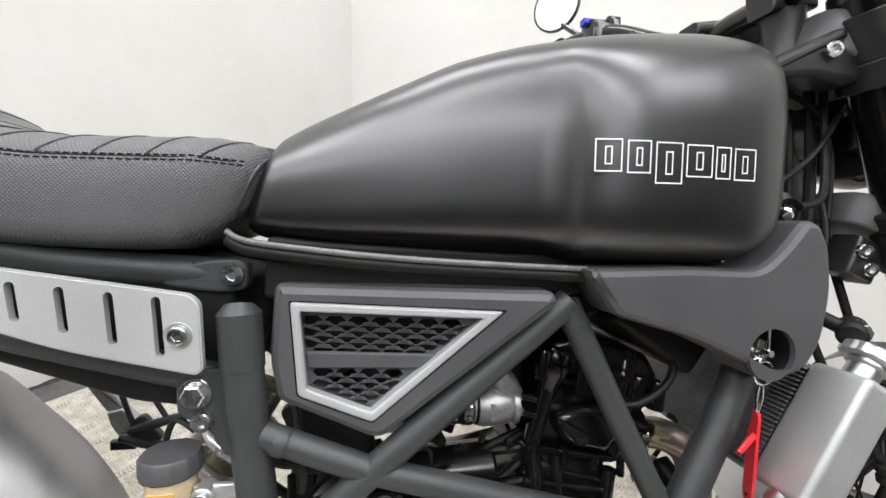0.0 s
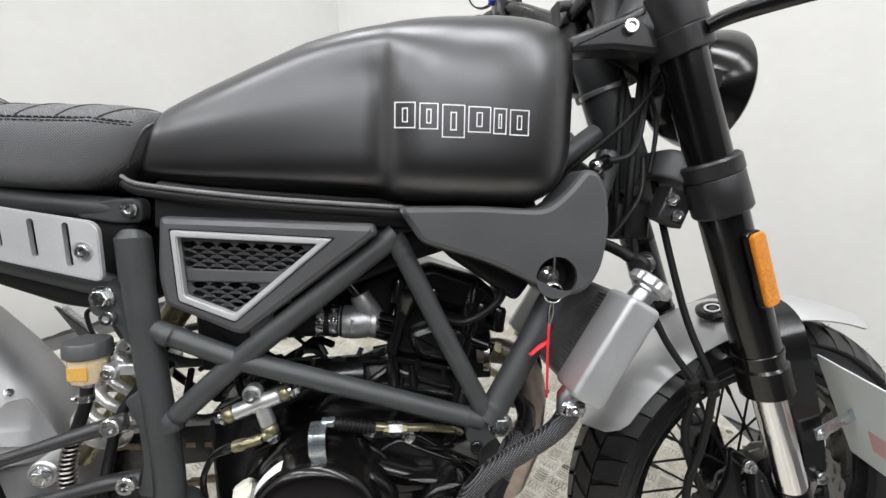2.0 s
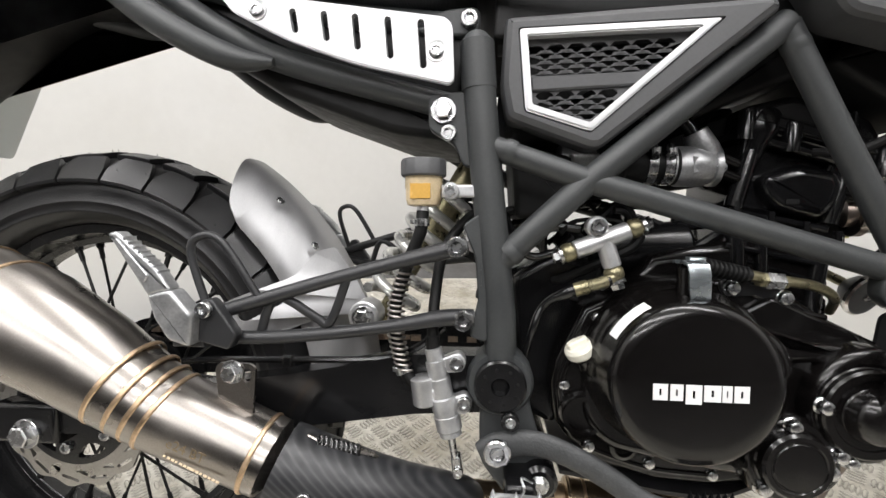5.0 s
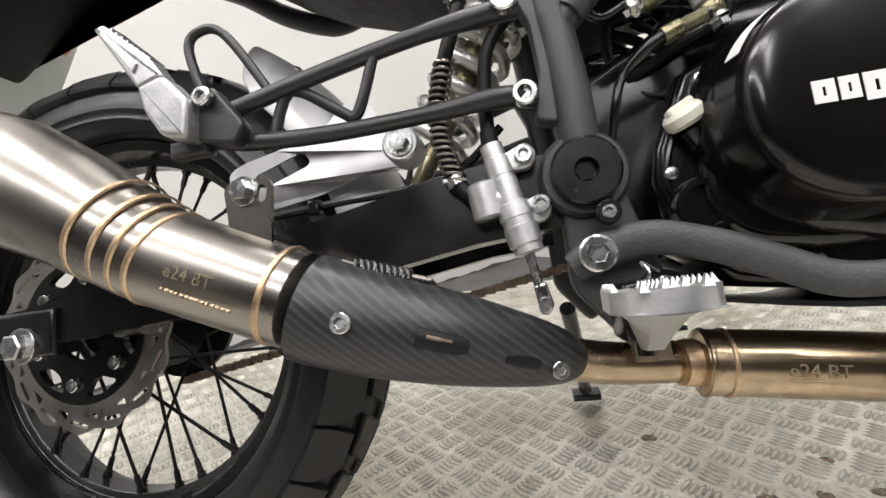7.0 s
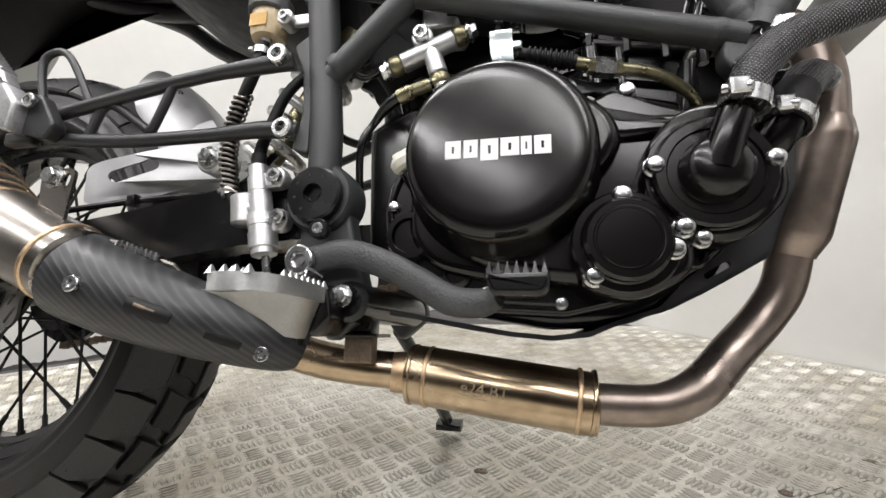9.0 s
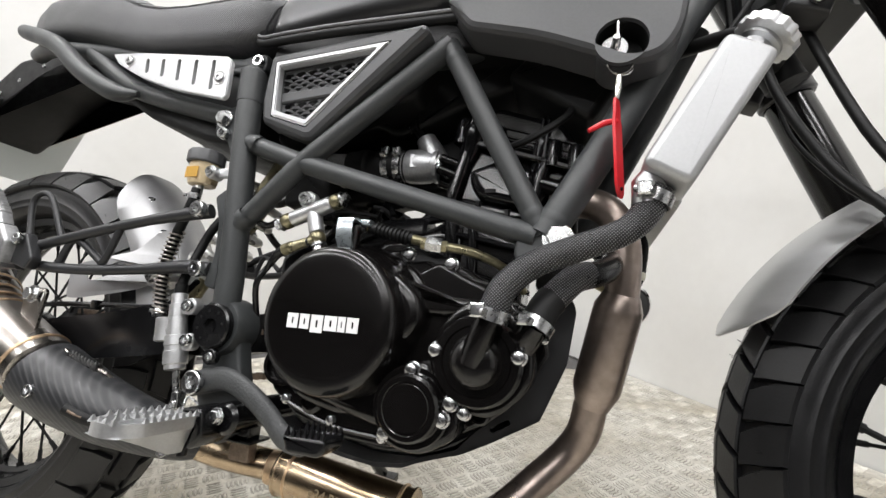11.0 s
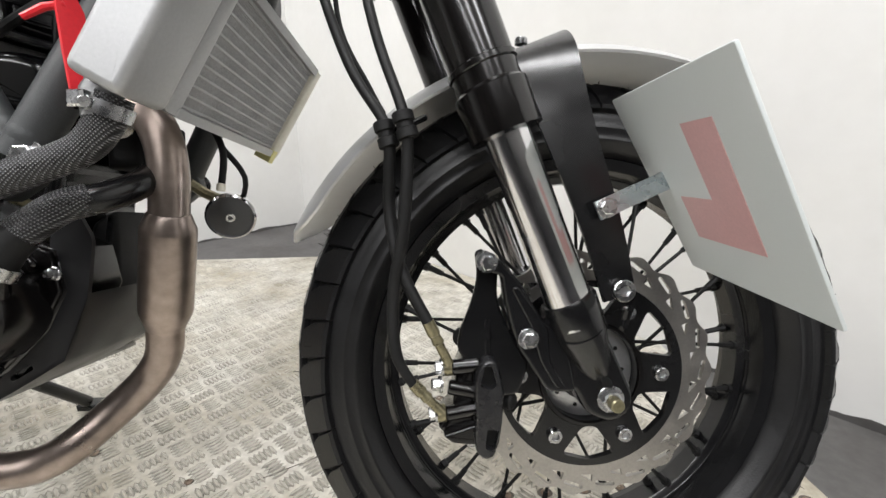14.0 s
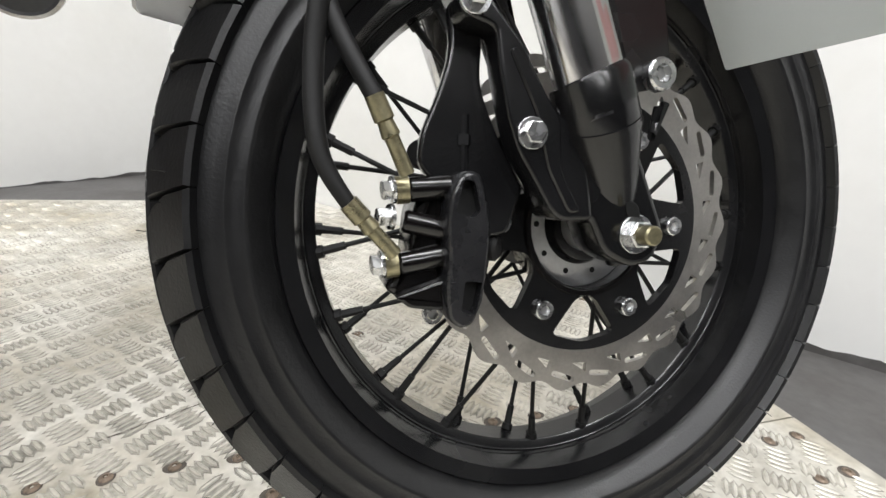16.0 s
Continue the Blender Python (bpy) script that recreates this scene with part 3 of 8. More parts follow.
for p, q, r, d in (((0.1, 0.111, 0.492), (0.178, 0.113, 0.567), 0.0120, 0.019), ((0.095, 0.11, 0.603), (0.178, 0.113, 0.571), 0.0112, 0.017), ((0.445, 0.11, 0.49), (0.178, 0.113, 0.571), 0.0112, 0.020),
                   ((0.343, 0.109, 0.702), (0.395, 0.109, 0.6), 0.0110, 0.020), ((0.452, 0.109, 0.492), (0.395, 0.109, 0.6), 0.0110, 0.022), ((0.452, 0.109, 0.49), (0.5, 0.101, 0.575), 0.0158, 0.018)):
    for s in (-1, 1):
        a, b = Vector((p[0], s * p[1], p[2])), Vector((q[0], s * q[1], q[2]))
        u = (b - a).normalized()
        part("weld_bead", Geo().lathe([(r, -0.0050), (r + 0.0004, -0.0025), (r + 0.0006, 0.0), (r + 0.0004, 0.0025), (r, 0.0050)], a + u * d, u, 24, cap=False), FRAME, bike)
part("steering_head", Geo().cyl((0.672, 0, 0.770), (0.600, 0, 0.950), 0.030, n=24, bevel=0.003), FRAME, bike)

# side covers with a mesh grille in a silver trim
def hex_holes(poly, wx, wz, px, pz, keep, y_band):
    """Hexagon openings that lie inside poly, out of a solid band."""
    def inside(p):
        n, c = len(poly), False
        for i in range(n):
            (x0, z0), (x1, z1) = poly[i], poly[(i + 1) % n]
            if (z0 > p[1]) != (z1 > p[1]) and p[0] < (x1 - x0) * (p[1] - z0) / (z1 - z0) + x0:
                c = not c
        return c
    out = []
    for j in range(-4, 16):
        for i in range(-2, 14):
            cx, cz = 0.124 + i * px + (px / 2 if j % 2 else 0), 0.6215 + j * pz + (i + (0.5 if j % 2 else 0)) * -0.0004
            if y_band[0] - keep < cz < y_band[1] + keep:
                continue
            h = [(cx - wx, cz), (cx - wx * 0.52, cz + wz), (cx + wx * 0.52, cz + wz), (cx + wx, cz), (cx + wx * 0.52, cz - wz), (cx - wx * 0.52, cz - wz)]
            if all(inside(p) for p in h):
                out.append(h)
    return out


for s in (-1, 1):
    cover = rounded([(0.106, 0.7195), (0.322, 0.7155), (0.326, 0.706), (0.190, 0.598), (0.180, 0.598), (0.108, 0.628), (0.102, 0.66)], [0.006, 0.004, 0.004, 0.006, 0.006, 0.006, 0.01], 3)
    face = inset(cover, 0.007)
    inner = rounded([(0.1255, 0.6990), (0.2655, 0.6945), (0.1800, 0.6205), (0.1305, 0.6390)], 0.002, 2)
    wide = rounded([(0.117, 0.7075), (0.285, 0.7015), (0.181, 0.6110), (0.123, 0.6325)], 0.003, 2)
    def skewed(g):
        g.v = [(x, y + s * (0.117 * (x - 0.190) - 0.004), z) for x, y, z in g.v]
        return g
    shell = Geo().holed(cover, [inner], s * 0.095, s * 0.117)
    k = len(cover)
    shell.rings([[Vector((p[0], s * 0.117, p[1])) for p in cover], [Vector((p[0], s * 0.1215, p[1])) for p in inset(cover, 0.0022)], [Vector((p[0], s * 0.1245, p[1])) for p in face]], cap=False)
    shell.holed(face, [wide], s * 0.119, s * 0.1245)
    panel = part("side_cover", skewed(shell), PLASTIC, bike, "angular grained black plastic side cover", 24)
    outer = rounded([(0.1185, 0.7062), (0.2815, 0.7003), (0.181, 0.6127), (0.1243, 0.6335)], 0.003, 2)
    ring = Geo().holed(outer, [inner], s * 0.112, s * 0.1245)
    ring.holed(inset(outer, 0.0018), [inset(inner, -0.0012)], s * 0.1245, s * 0.1262)
    part("silver_trim", skewed(ring), SILVER, panel, "satin silver trapezoid trim")
    grid = inset(inner, -0.0065)
    holes = hex_holes(inset(inner, -0.0055), 0.0086, 0.0037, 0.0182, 0.0046, 0.003, (0.6535, 0.6625))
    part("grille", skewed(Geo().holed(grid, holes, s * 0.1128, s * 0.1140)), PLASTIC, panel, "black hexagon mesh grille")
    part("grille_bar", skewed(Geo().prism([(0.129, 0.666), (0.232, 0.664), (0.219, 0.6525), (0.1305, 0.6525)], s * 0.113, s * 0.118, 0.0015)), PLASTIC, panel)

# swingarm and side stand
arm = Geo()
for s in (-1, 1):
    arm.rings([[(x, s * (y - w), z - h), (x, s * (y + w), z - h), (x, s * (y + w), z + h), (x, s * (y - w), z + h)] for x, y, z, w, h in
               ((0.09, 0.085, 0.375, 0.015, 0.028), (0.02, 0.085, 0.372, 0.015, 0.030), (-0.10, 0.09, 0.352, 0.013, 0.028), (-0.25, 0.095, 0.335, 0.012, 0.022), (-0.43, 0.095, 0.318, 0.010, 0.018))])
part("swingarm", arm, BLACK, bike, "satin black box-section swingarm")
part("side_stand", Geo().tube([(0.10, 0.14, 0.27), (0.112, 0.22, 0.215), (0.127, 0.345, 0.118)], 0.010, 12).box((0.129, 0.357, 0.108), (0.045, 0.03, 0.012), 0.004, Matrix.Rotation(radians(13.5), 4, "X")), BLACK, bike, "black side stand with a small foot")

# engine
CASE = [(0.160, 0.395), (0.156, 0.372), (0.160, 0.335), (0.172, 0.318), (0.203, 0.296), (0.256, 0.282), (0.310, 0.280), (0.361, 0.292), (0.41, 0.318), (0.445, 0.352), (0.462, 0.385), (0.455, 0.42), (0.405, 0.444), (0.378, 0.462), (0.33, 0.480), (0.25, 0.478), (0.185, 0.45)]
crank = part("crankcase", Geo().prism(CASE, -0.088, -0.020, 0.006).prism([(min(x, 0.415), max(z, 0.292)) for x, z in CASE], -0.024, 0.12, 0.012).prism([(0.30, 0.44), (0.415, 0.44), (0.428, 0.50), (0.34, 0.535)], -0.045, 0.07, 0.01).prism([(0.215, 0.44), (0.36, 0.44), (0.36, 0.52), (0.26, 0.50)], -0.05, 0.07, 0.012), GLOSS, bike, "gloss black engine crankcase")
clutch = Geo().lathe([(0.082, 0.038), (0.081, 0.022), (0.0765, 0.008), (0.0745, 0.004), (0.0745, -0.001), (0.0735, -0.004), (0.0705, -0.022), (0.0692, -0.0275), (0.0665, -0.0318), (0.0625, -0.0338), (0.0585, -0.0345), (0.050, -0.0350), (0.0, -0.0352)], (0.263, -0.121, 0.399), (0, 1, 0), 56)
part("clutch_cover", clutch, GLOSS, crank, "round gloss black clutch cover")
# White patch on the upper left of the cover's side.
patch = Geo()
patch.v = [(0.263 + (r + 0.0005) * cos(radians(a)), -0.121 + dy, 0.399 + (r + 0.0005) * sin(radians(a))) for r, dy in ((0.0732, -0.006), (0.0708, -0.0205)) for a in range(119, 152, 4)]
patch.f = [(k, k + 1, k + 10, k + 9) for k in range(8)]
part("cover_sticker", patch, WHITE, crank, "small pale patch")
part("water_pump_cover", Geo().lathe([(0.0425, 0.045), (0.0425, -0.0035), (0.0415, -0.005), (0.0390, -0.005), (0.0380, -0.006), (0.0380, -0.0105), (0.0362, -0.0125), (0.0300, -0.0125), (0.0288, -0.0110), (0.0228, -0.0110), (0.0215, -0.0125), (0.0208, -0.0190), (0.0195, -0.0235), (0.0160, -0.0270), (0.0100, -0.0290), (0, -0.0297)], (0.404, -0.1290, 0.3755), (0, 1, 0), 40), GLOSS, crank)
part("oil_filter_cover", Geo().lathe([(0.036, 0.045), (0.036, -0.004), (0.0345, -0.0055), (0.0298, -0.0055), (0.0285, -0.007), (0.0285, -0.0140), (0.0262, -0.0163), (0.0225, -0.0163), (0.0217, -0.0155), (0.0205, -0.0155), (0.0197, -0.0163), (0, -0.0166)], (0.348, -0.1290, 0.331), (0, 1, 0), 36), GLOSS, crank)
cylinder = part("cylinder", Geo().prism(rounded([(0.347, 0.43), (0.420, 0.41), (0.426, 0.526), (0.343, 0.544)], 0.008), -0.042, 0.062, 0.006).prism([(0.3345, 0.5420), (0.4275, 0.5235), (0.4290, 0.5295), (0.3360, 0.5485)], -0.0530, 0.066, 0.0016).prism([(0.3320, 0.5075), (0.4270, 0.4880), (0.4285, 0.4935), (0.3335, 0.5130)], -0.0515, 0.066, 0.0016), ENAMEL, bike, "gloss black engine cylinder")
head = part("cylinder_head", Geo().prism(rounded([(0.342, 0.547), (0.427, 0.530), (0.441, 0.545), (0.474, 0.579), (0.346, 0.619)], 0.008), -0.0420, 0.071, 0.006), ENAMEL, bike, "gloss black cylinder head")
part("head_cover", Geo().prism(rounded([(0.346, 0.626), (0.480, 0.585), (0.478, 0.611), (0.464, 0.635), (0.392, 0.660), (0.350, 0.650)], 0.006), -0.0500, 0.066, 0.008), ENAMEL, head, "gloss black cam cover")
part("cover_flange", Geo().prism([(0.3395, 0.6185), (0.4800, 0.5755), (0.4830, 0.5815), (0.3410, 0.6265)], -0.0550, 0.070, 0.0018), ENAMEL, head)
part("airbox", Geo().prism(rounded([(0.115, 0.61), (0.30, 0.66), (0.33, 0.73), (0.115, 0.735)], 0.01), -0.088, 0.088, 0.01).prism(rounded([(0.125, 0.64), (0.36, 0.66), (0.34, 0.575), (0.22, 0.560), (0.14, 0.555)], 0.01), -0.012, 0.06, 0.01).prism(rounded([(0.29, 0.635), (0.36, 0.665), (0.42, 0.685), (0.42, 0.73), (0.29, 0.73)], 0.008), -0.055, 0.06, 0.006), DARK, bike)
part("undertray", Geo().prism(rounded([(0.075, 0.72), (-0.30, 0.80), (-0.18, 0.70), (-0.118, 0.664), (-0.005, 0.622), (0.06, 0.612)], 0.01), -0.085, 0.085, 0.008), DARK, bike, "black plastic seat undertray")

# exhaust
part("header_pipe", Geo().tube([(0.455, -0.03, 0.545), (0.485, -0.040, 0.546), (0.508, -0.046, 0.536), (0.521, -0.049, 0.515), (0.5258, -0.050, 0.485), (0.5235, -0.049, 0.444)], 0.0165, 24, 6), HEADER, bike, "heat-browned steel header pipe")
part("catalyst_can", Geo().lathe([(0.0168, -0.004), (0.0185, -0.001), (0.0195, 0.002), (0.0228, 0.010), (0.0232, 0.014), (0.0232, 0.092), (0.0226, 0.096), (0.0190, 0.106), (0.0175, 0.110), (0.0168, 0.113)], (0.5235, -0.049, 0.446), (-0.0255, 0.028, -0.113), 32), HEADER, bike, "wide heat-browned catalyst can")
part("header_pipe", Geo().tube([(0.4985, -0.022, 0.340), (0.492, -0.016, 0.311), (0.475, -0.014, 0.285), (0.447, -0.022, 0.257), (0.418, -0.038, 0.231), (0.395, -0.043, 0.218), (0.372, -0.047, 0.2135), (0.330, -0.052, 0.2135)], 0.0165, 24, 6), HEADER, bike)
part("exhaust_canister", Geo().tube([(0.335, -0.052, 0.2135), (0.333, -0.052, 0.2135), (0.322, -0.052, 0.214), (0.186, -0.053, 0.230), (0.176, -0.053, 0.231), (0.174, -0.053, 0.231)], [0.017, 0.025, 0.0255, 0.0255, 0.025, 0.016], 32), BRONZE, bike, "bronze heat-tinted exhaust canister")
part("link_pipe", Geo().tube([(0.176, -0.047, 0.231), (0.10, -0.068, 0.240), (0.04, -0.096, 0.262), (-0.02, -0.122, 0.285), (-0.10, -0.142, 0.312)], 0.0165, 20, 5), BRONZE, bike, "straw-coloured exhaust link pipe")
muffler = part("muffler", Geo().tube([(-0.098, -0.144, 0.312), (-0.104, -0.145, 0.315), (-0.202, -0.149, 0.3565), (-0.222, -0.150, 0.3675), (-0.275, -0.152, 0.403), (-0.335, -0.154, 0.437), (-0.43, -0.156, 0.472), (-0.50, -0.156, 0.496), (-0.53, -0.155, 0.505), (-0.532, -0.155, 0.506)],
                              [0.022, 0.035, 0.0370, 0.0385, 0.0455, 0.0515, 0.0545, 0.0525, 0.045, 0.03], 40), STEEL, bike, "brushed stainless megaphone muffler")

# front fork: both legs
AX = Vector((0.909, 0.005, 0.290))


def fork_point(z, s, off=0.0):
    """The fork leg's axis at a height; s: -1 right, 1 left; off: metres ahead."""
    return Vector((0.873 - (z - 0.369) * 0.375 + off, -0.094 if s < 0 else 0.116, z))


for s in (-1, 1):
    leg = part("fork_leg", Geo().tube([fork_point(0.995, s), fork_point(0.79, s), fork_point(0.78, s), fork_point(0.63, s), fork_point(0.545, s), fork_point(0.542, s), fork_point(0.508, s)],
                                      [0.0255, 0.0255, 0.0275, 0.0275, 0.0275, 0.0305, 0.0305], 28), GLOSS, bike, "gloss black upper fork tube")
    part("stanchion", Geo().tube([fork_point(0.512, s), fork_point(0.352, s)], 0.0195, 28), CHROME, leg, "polished chrome inner fork tube")
    a, b = fork_point(0.350, s), AX + Vector((0, -0.075 if s < 0 else 0.110, 0))
    part("axle_lug", Geo().tube([a, a + (b - a) * 0.1, a + (b - a) * 0.6, b, b + Vector((0.008, 0, -0.022))], [0.0215, 0.0215, 0.017, 0.014, 0.010], 20), BLACK, leg, "black fork foot")
top = Geo().prism(rounded([(-0.05, -0.115), (0.045, -0.135), (0.045, 0.135), (-0.05, 0.115)], 0.02), -0.02, 0.02, 0.004, Matrix.Translation((0.648, 0.018, 0.945)) @ Matrix.Rotation(radians(22), 4, "Y") @ Matrix.Rotation(radians(90), 4, "X") @ Matrix.Diagonal((1, 1, 1, 1)))
part("top_yoke", top, PLASTIC, bike, "satin black top yoke")
low = Geo().prism(rounded([(-0.05, -0.10), (0.04, -0.13), (0.04, 0.13), (-0.05, 0.10)], 0.02), -0.018, 0.018, 0.004, Matrix.Translation((0.715, 0.018, 0.775)) @ Matrix.Rotation(radians(22), 4, "Y") @ Matrix.Rotation(radians(90), 4, "X"))
part("bottom_yoke", low, PLASTIC, bike)

# radiator
def box_in(m, centre, size, bevel=0.001):
    """A box at a place of a tilted frame."""
    g = Geo().box((0, 0, 0), size, bevel)
    return [tuple(m @ (Vector(centre) + Vector(v))) for v in g.v], g.f


RAD = Matrix.Translation((0.5755, 0, 0.5835)) @ Matrix.Rotation(radians(30), 4, "Y")
radiator = part("radiator", Geo().add(*box_in(RAD, (0.0, 0.0, 0.0), (0.026, 0.215, 0.112), 0.002)), STRIP, bike, "bare aluminium radiator")
part("end_tank", Geo().prism(rounded([(-0.020, -0.062), (0.020, -0.062), (0.020, 0.062), (-0.020, 0.062)], 0.008, 4), -0.163, -0.112, 0.006, RAD), RADALU, radiator, "brushed aluminium radiator end tank")

# front mudguard
rows = []
for k in range(33):
    f = k / 32
    a = radians(156 - 89 * f)
    end = min(1.0, f / 0.10, (1 - f) / 0.06)
    w = 0.066 * math.sqrt(max(0.0, 1 - (1 - end) ** 2)) if end < 1 else 0.066
    w = max(w, 0.004)
    row = []
    for j in range(15):
        q = -1 + 2 * j / 14
        r = 0.3185 - 0.020 * (abs(q) * w / 0.066) ** 2.6
        row.append((AX.x + r * cos(a), AX.y + w * q, AX.z + r * sin(a)))
    rows.append(row)
ring = [r + [(AX.x + (p[0] - AX.x) * 0.993, p[1] * 0.98, AX.z + (p[2] - AX.z) * 0.993) for p in reversed(r)] for r in rows]
mudguard = part("front_mudguard", Geo().rings(ring), GUARDALU, bike, "bare brushed aluminium front mudguard", 55)
mudguard.data.polygons.foreach_set("use_smooth", [True] * len(mudguard.data.polygons))

# ---- wheels ----
def tyre_profile(R, half, k):
    """Half a tyre's outline, (radius, y), from bead to crown."""
    return [(0.2285 * k, 0.031), (0.2310 * k, half * 0.745), (0.2365 * k, half * 0.87), (0.2430 * k, half * 0.955), (0.2450 * k, half * 0.97 + 0.0010), (0.2465 * k, half * 0.97 + 0.0010), (0.2480 * k, half * 0.975), (0.2560 * k, half * 0.99), (0.2570 * k, half * 0.99 + 0.0008), (0.2580 * k, half * 0.99 + 0.0008), (0.2590 * k, half * 0.99), (crown(R, half, half) - 0.006, half * 0.998)] + [(crown(R, half, half * q), half * q) for q in (0.96, 0.88, 0.76, 0.6, 0.42, 0.22, 0.0)]


def crown(R, half, y):
    """The carcass radius at y, and how the surface leans there."""
    t = min(1.0, abs(y) / half)
    return R - 0.008 - half * 1.0 * (1 - math.sqrt(max(0.0, 1 - (0.94 * t) ** 2)))


def tread_block(R, half, y0, y1, a0, a1, skew, depth=0.0065, close=0.0):
    """A block of tread between two y and two angles."""
    g = Geo()
    rings = []
    for lift, shrink in ((-0.002, 0.0), (depth * 0.75, 0.0), (depth, 0.0012)):
        ring = []
        ya, yb = y0 + shrink, y1 - shrink
        da = shrink / R
        side = [(ya, a0 + da), (ya + (yb - ya) / 3, a0 + da), (ya + (yb - ya) * 2 / 3, a0 + da), (yb, a0 + da), (yb, (a0 + a1) / 2), (yb, a1 - da), (ya + (yb - ya) * 2 / 3, a1 - da), (ya + (yb - ya) / 3, a1 - da), (ya, a1 - da), (ya, (a0 + a1) / 2)]
        for y, a in side:
            outer = abs(y) / half
            b = a + skew * (y - y0) + (close if a > (a0 + a1) / 2 else -close if a < (a0 + a1) / 2 else 0.0) * min(1.0, max(0.0, (outer - 0.56) / 0.28))
            e = 0.0005
            slope = (crown(R, half, y + e) - crown(R, half, y - e)) / (2 * e)
            k = 1 / math.sqrt(1 + slope * slope)
            r, yy = crown(R, half, y) + lift * k, y - lift * slope * k
            ring.append((r * cos(b), yy, r * sin(b)))
        rings.append(ring)
    return g.rings(rings)


def wheel(name, centre, yaw, R, half, pitch, front, k):
    m = Matrix.Translation(centre) @ Matrix.Rotation(radians(yaw), 4, "Z")
    near = [(0.2000, 0.0340), (0.2110, 0.0372), (0.2125, 0.0355), (0.2112, 0.0340), (0.2095, 0.0335), (0.2088, 0.0285), (0.2075, 0.0275), (0.2030, 0.0272), (0.2022, 0.0262), (0.2018, 0.0215), (0.2005, 0.0205), (0.1962, 0.0202), (0.1954, 0.0192), (0.1950, 0.0140), (0.1938, 0.0130), (0.1885, 0.0120), (0.1874, 0.0108)]
    prof = [(r * k / 0.925, y) for r, y in near + [(r, -y) for r, y in reversed(near)] + [(0.1960, -0.020), (0.1935, 0.0), (0.1960, 0.020)]]
    n = 96
    rim = Geo().rings([[(r * cos(2 * pi * i / n), y, r * sin(2 * pi * i / n)) for r, y in prof] for i in range(n)], True)
    w = part(name, rim, BLACK, bike, "black spoked wheel with a stepped rim")
    w.matrix_local = m
    half_out = tyre_profile(R, half, k)
    full = half_out + [(r, -y) for r, y in reversed(half_out[:-1])] + [(0.219 * k, -0.028), (0.216 * k, 0.0), (0.219 * k, 0.028)]
    part("tyre", Geo().rings([[(r * cos(2 * pi * i / n), y, r * sin(2 * pi * i / n)) for r, y in full] for i in range(n)], True), TYRE, w, "black dual-sport tyre", 50)
    step = 2 * pi / pitch
    if front:
        rowset = [(-0.985, -0.53, 0.05, 0.78, 2.3), (-0.50, -0.02, 0.04, 0.90, -2.4), (0.02, 0.50, 0.54, 1.40, 2.4), (0.53, 0.985, 0.55, 1.28, -2.3)]
    else:
        rowset = [(-0.985, -0.54, 0.06, 0.70, 0.9), (-0.45, -0.04, 0.40, 1.10, -1.6), (0.04, 0.45, -0.10, 0.60, 1.6), (0.54, 0.985, 0.56, 1.20, -0.9)]
    for y0, y1, a0, a1, skew in rowset:
        me = mesh_of("tread_block", tread_block(R, half, y0 * half, y1 * half, a0 * step, a1 * step, skew, 0.0072, (1 - (a1 - a0)) * step * 0.46 if max(abs(y0), abs(y1)) > 0.9 else 0.0), TYRE, 40)
        for i in range(pitch):
            o = part("tread_block", me, TYRE, w)
            o.matrix_local = Matrix.Rotation(i * step, 4, "Y")
    hairs = Geo()
    for i in range(170 if front else 60):
        a, y = rnd.uniform(0, 2 * pi), rnd.uniform(-0.96, 0.96) * half
        r0 = crown(R, half, y) + 0.005
        p = Vector((r0 * cos(a), y, r0 * sin(a)))
        q = p + (Vector((cos(a), y / half * 0.9, sin(a))) * rnd.uniform(0.004, 0.0075)) + Vector((rnd.uniform(-1, 1), rnd.uniform(-1, 1), rnd.uniform(-1, 1))) * 0.0012
        hairs.cyl(p, q, 0.00032, n=4)
    tagged(part("moulding_hair", hairs, TYRE, w), kind="stuff")
    hub_r = 0.036 if front else 0.05
    part("hub", Geo().lathe([(0.018, -0.062), (0.026, -0.060), (hub_r, -0.042), (hub_r + 0.006, -0.040), (hub_r + 0.006, -0.034), (0.024, -0.026), (0.022, 0.026), (hub_r + 0.006, 0.034), (hub_r + 0.006, 0.040), (0.026, 0.060), (0.018, 0.062)], (0, 0, 0), (0, 1, 0), 36), BLACK, w)
    sp, ni = [], []
    for half_side in range(2):
        side = 1 if half_side else -1
        for lay in (-1, 1):
            a_h = 0.0
            a_r = lay * radians(38)
            p0 = Vector(((hub_r + 0.002) * cos(a_h), side * 0.037, (hub_r + 0.002) * sin(a_h)))
            p1 = Vector((0.2030 * k * cos(a_r), side * 0.008, 0.2030 * k * sin(a_r)))
            sp.append(mesh_of("spoke", Geo().cyl(p0, p1, 0.0019, n=8), DARK))
            q = p1 + (p0 - p1) * 0.13
            ni.append(mesh_of("spoke_nipple", Geo().tube([p1, p1 + (p0 - p1) * 0.03, p1 + (p0 - p1) * 0.031, q], [0.0048, 0.0048, 0.0032, 0.003], 8), DARK))
    for i in range(9):
        for j in range(4):
            turn = Matrix.Rotation(2 * pi * i / 9 + (j % 2) * 2 * pi / 18 * 0.55 + (j // 2) * 2 * pi / 18, 4, "Y")
            for me in (sp[j], ni[j]):
                part(me.name.split(".")[0], me, DARK, w).matrix_local = turn
    return w


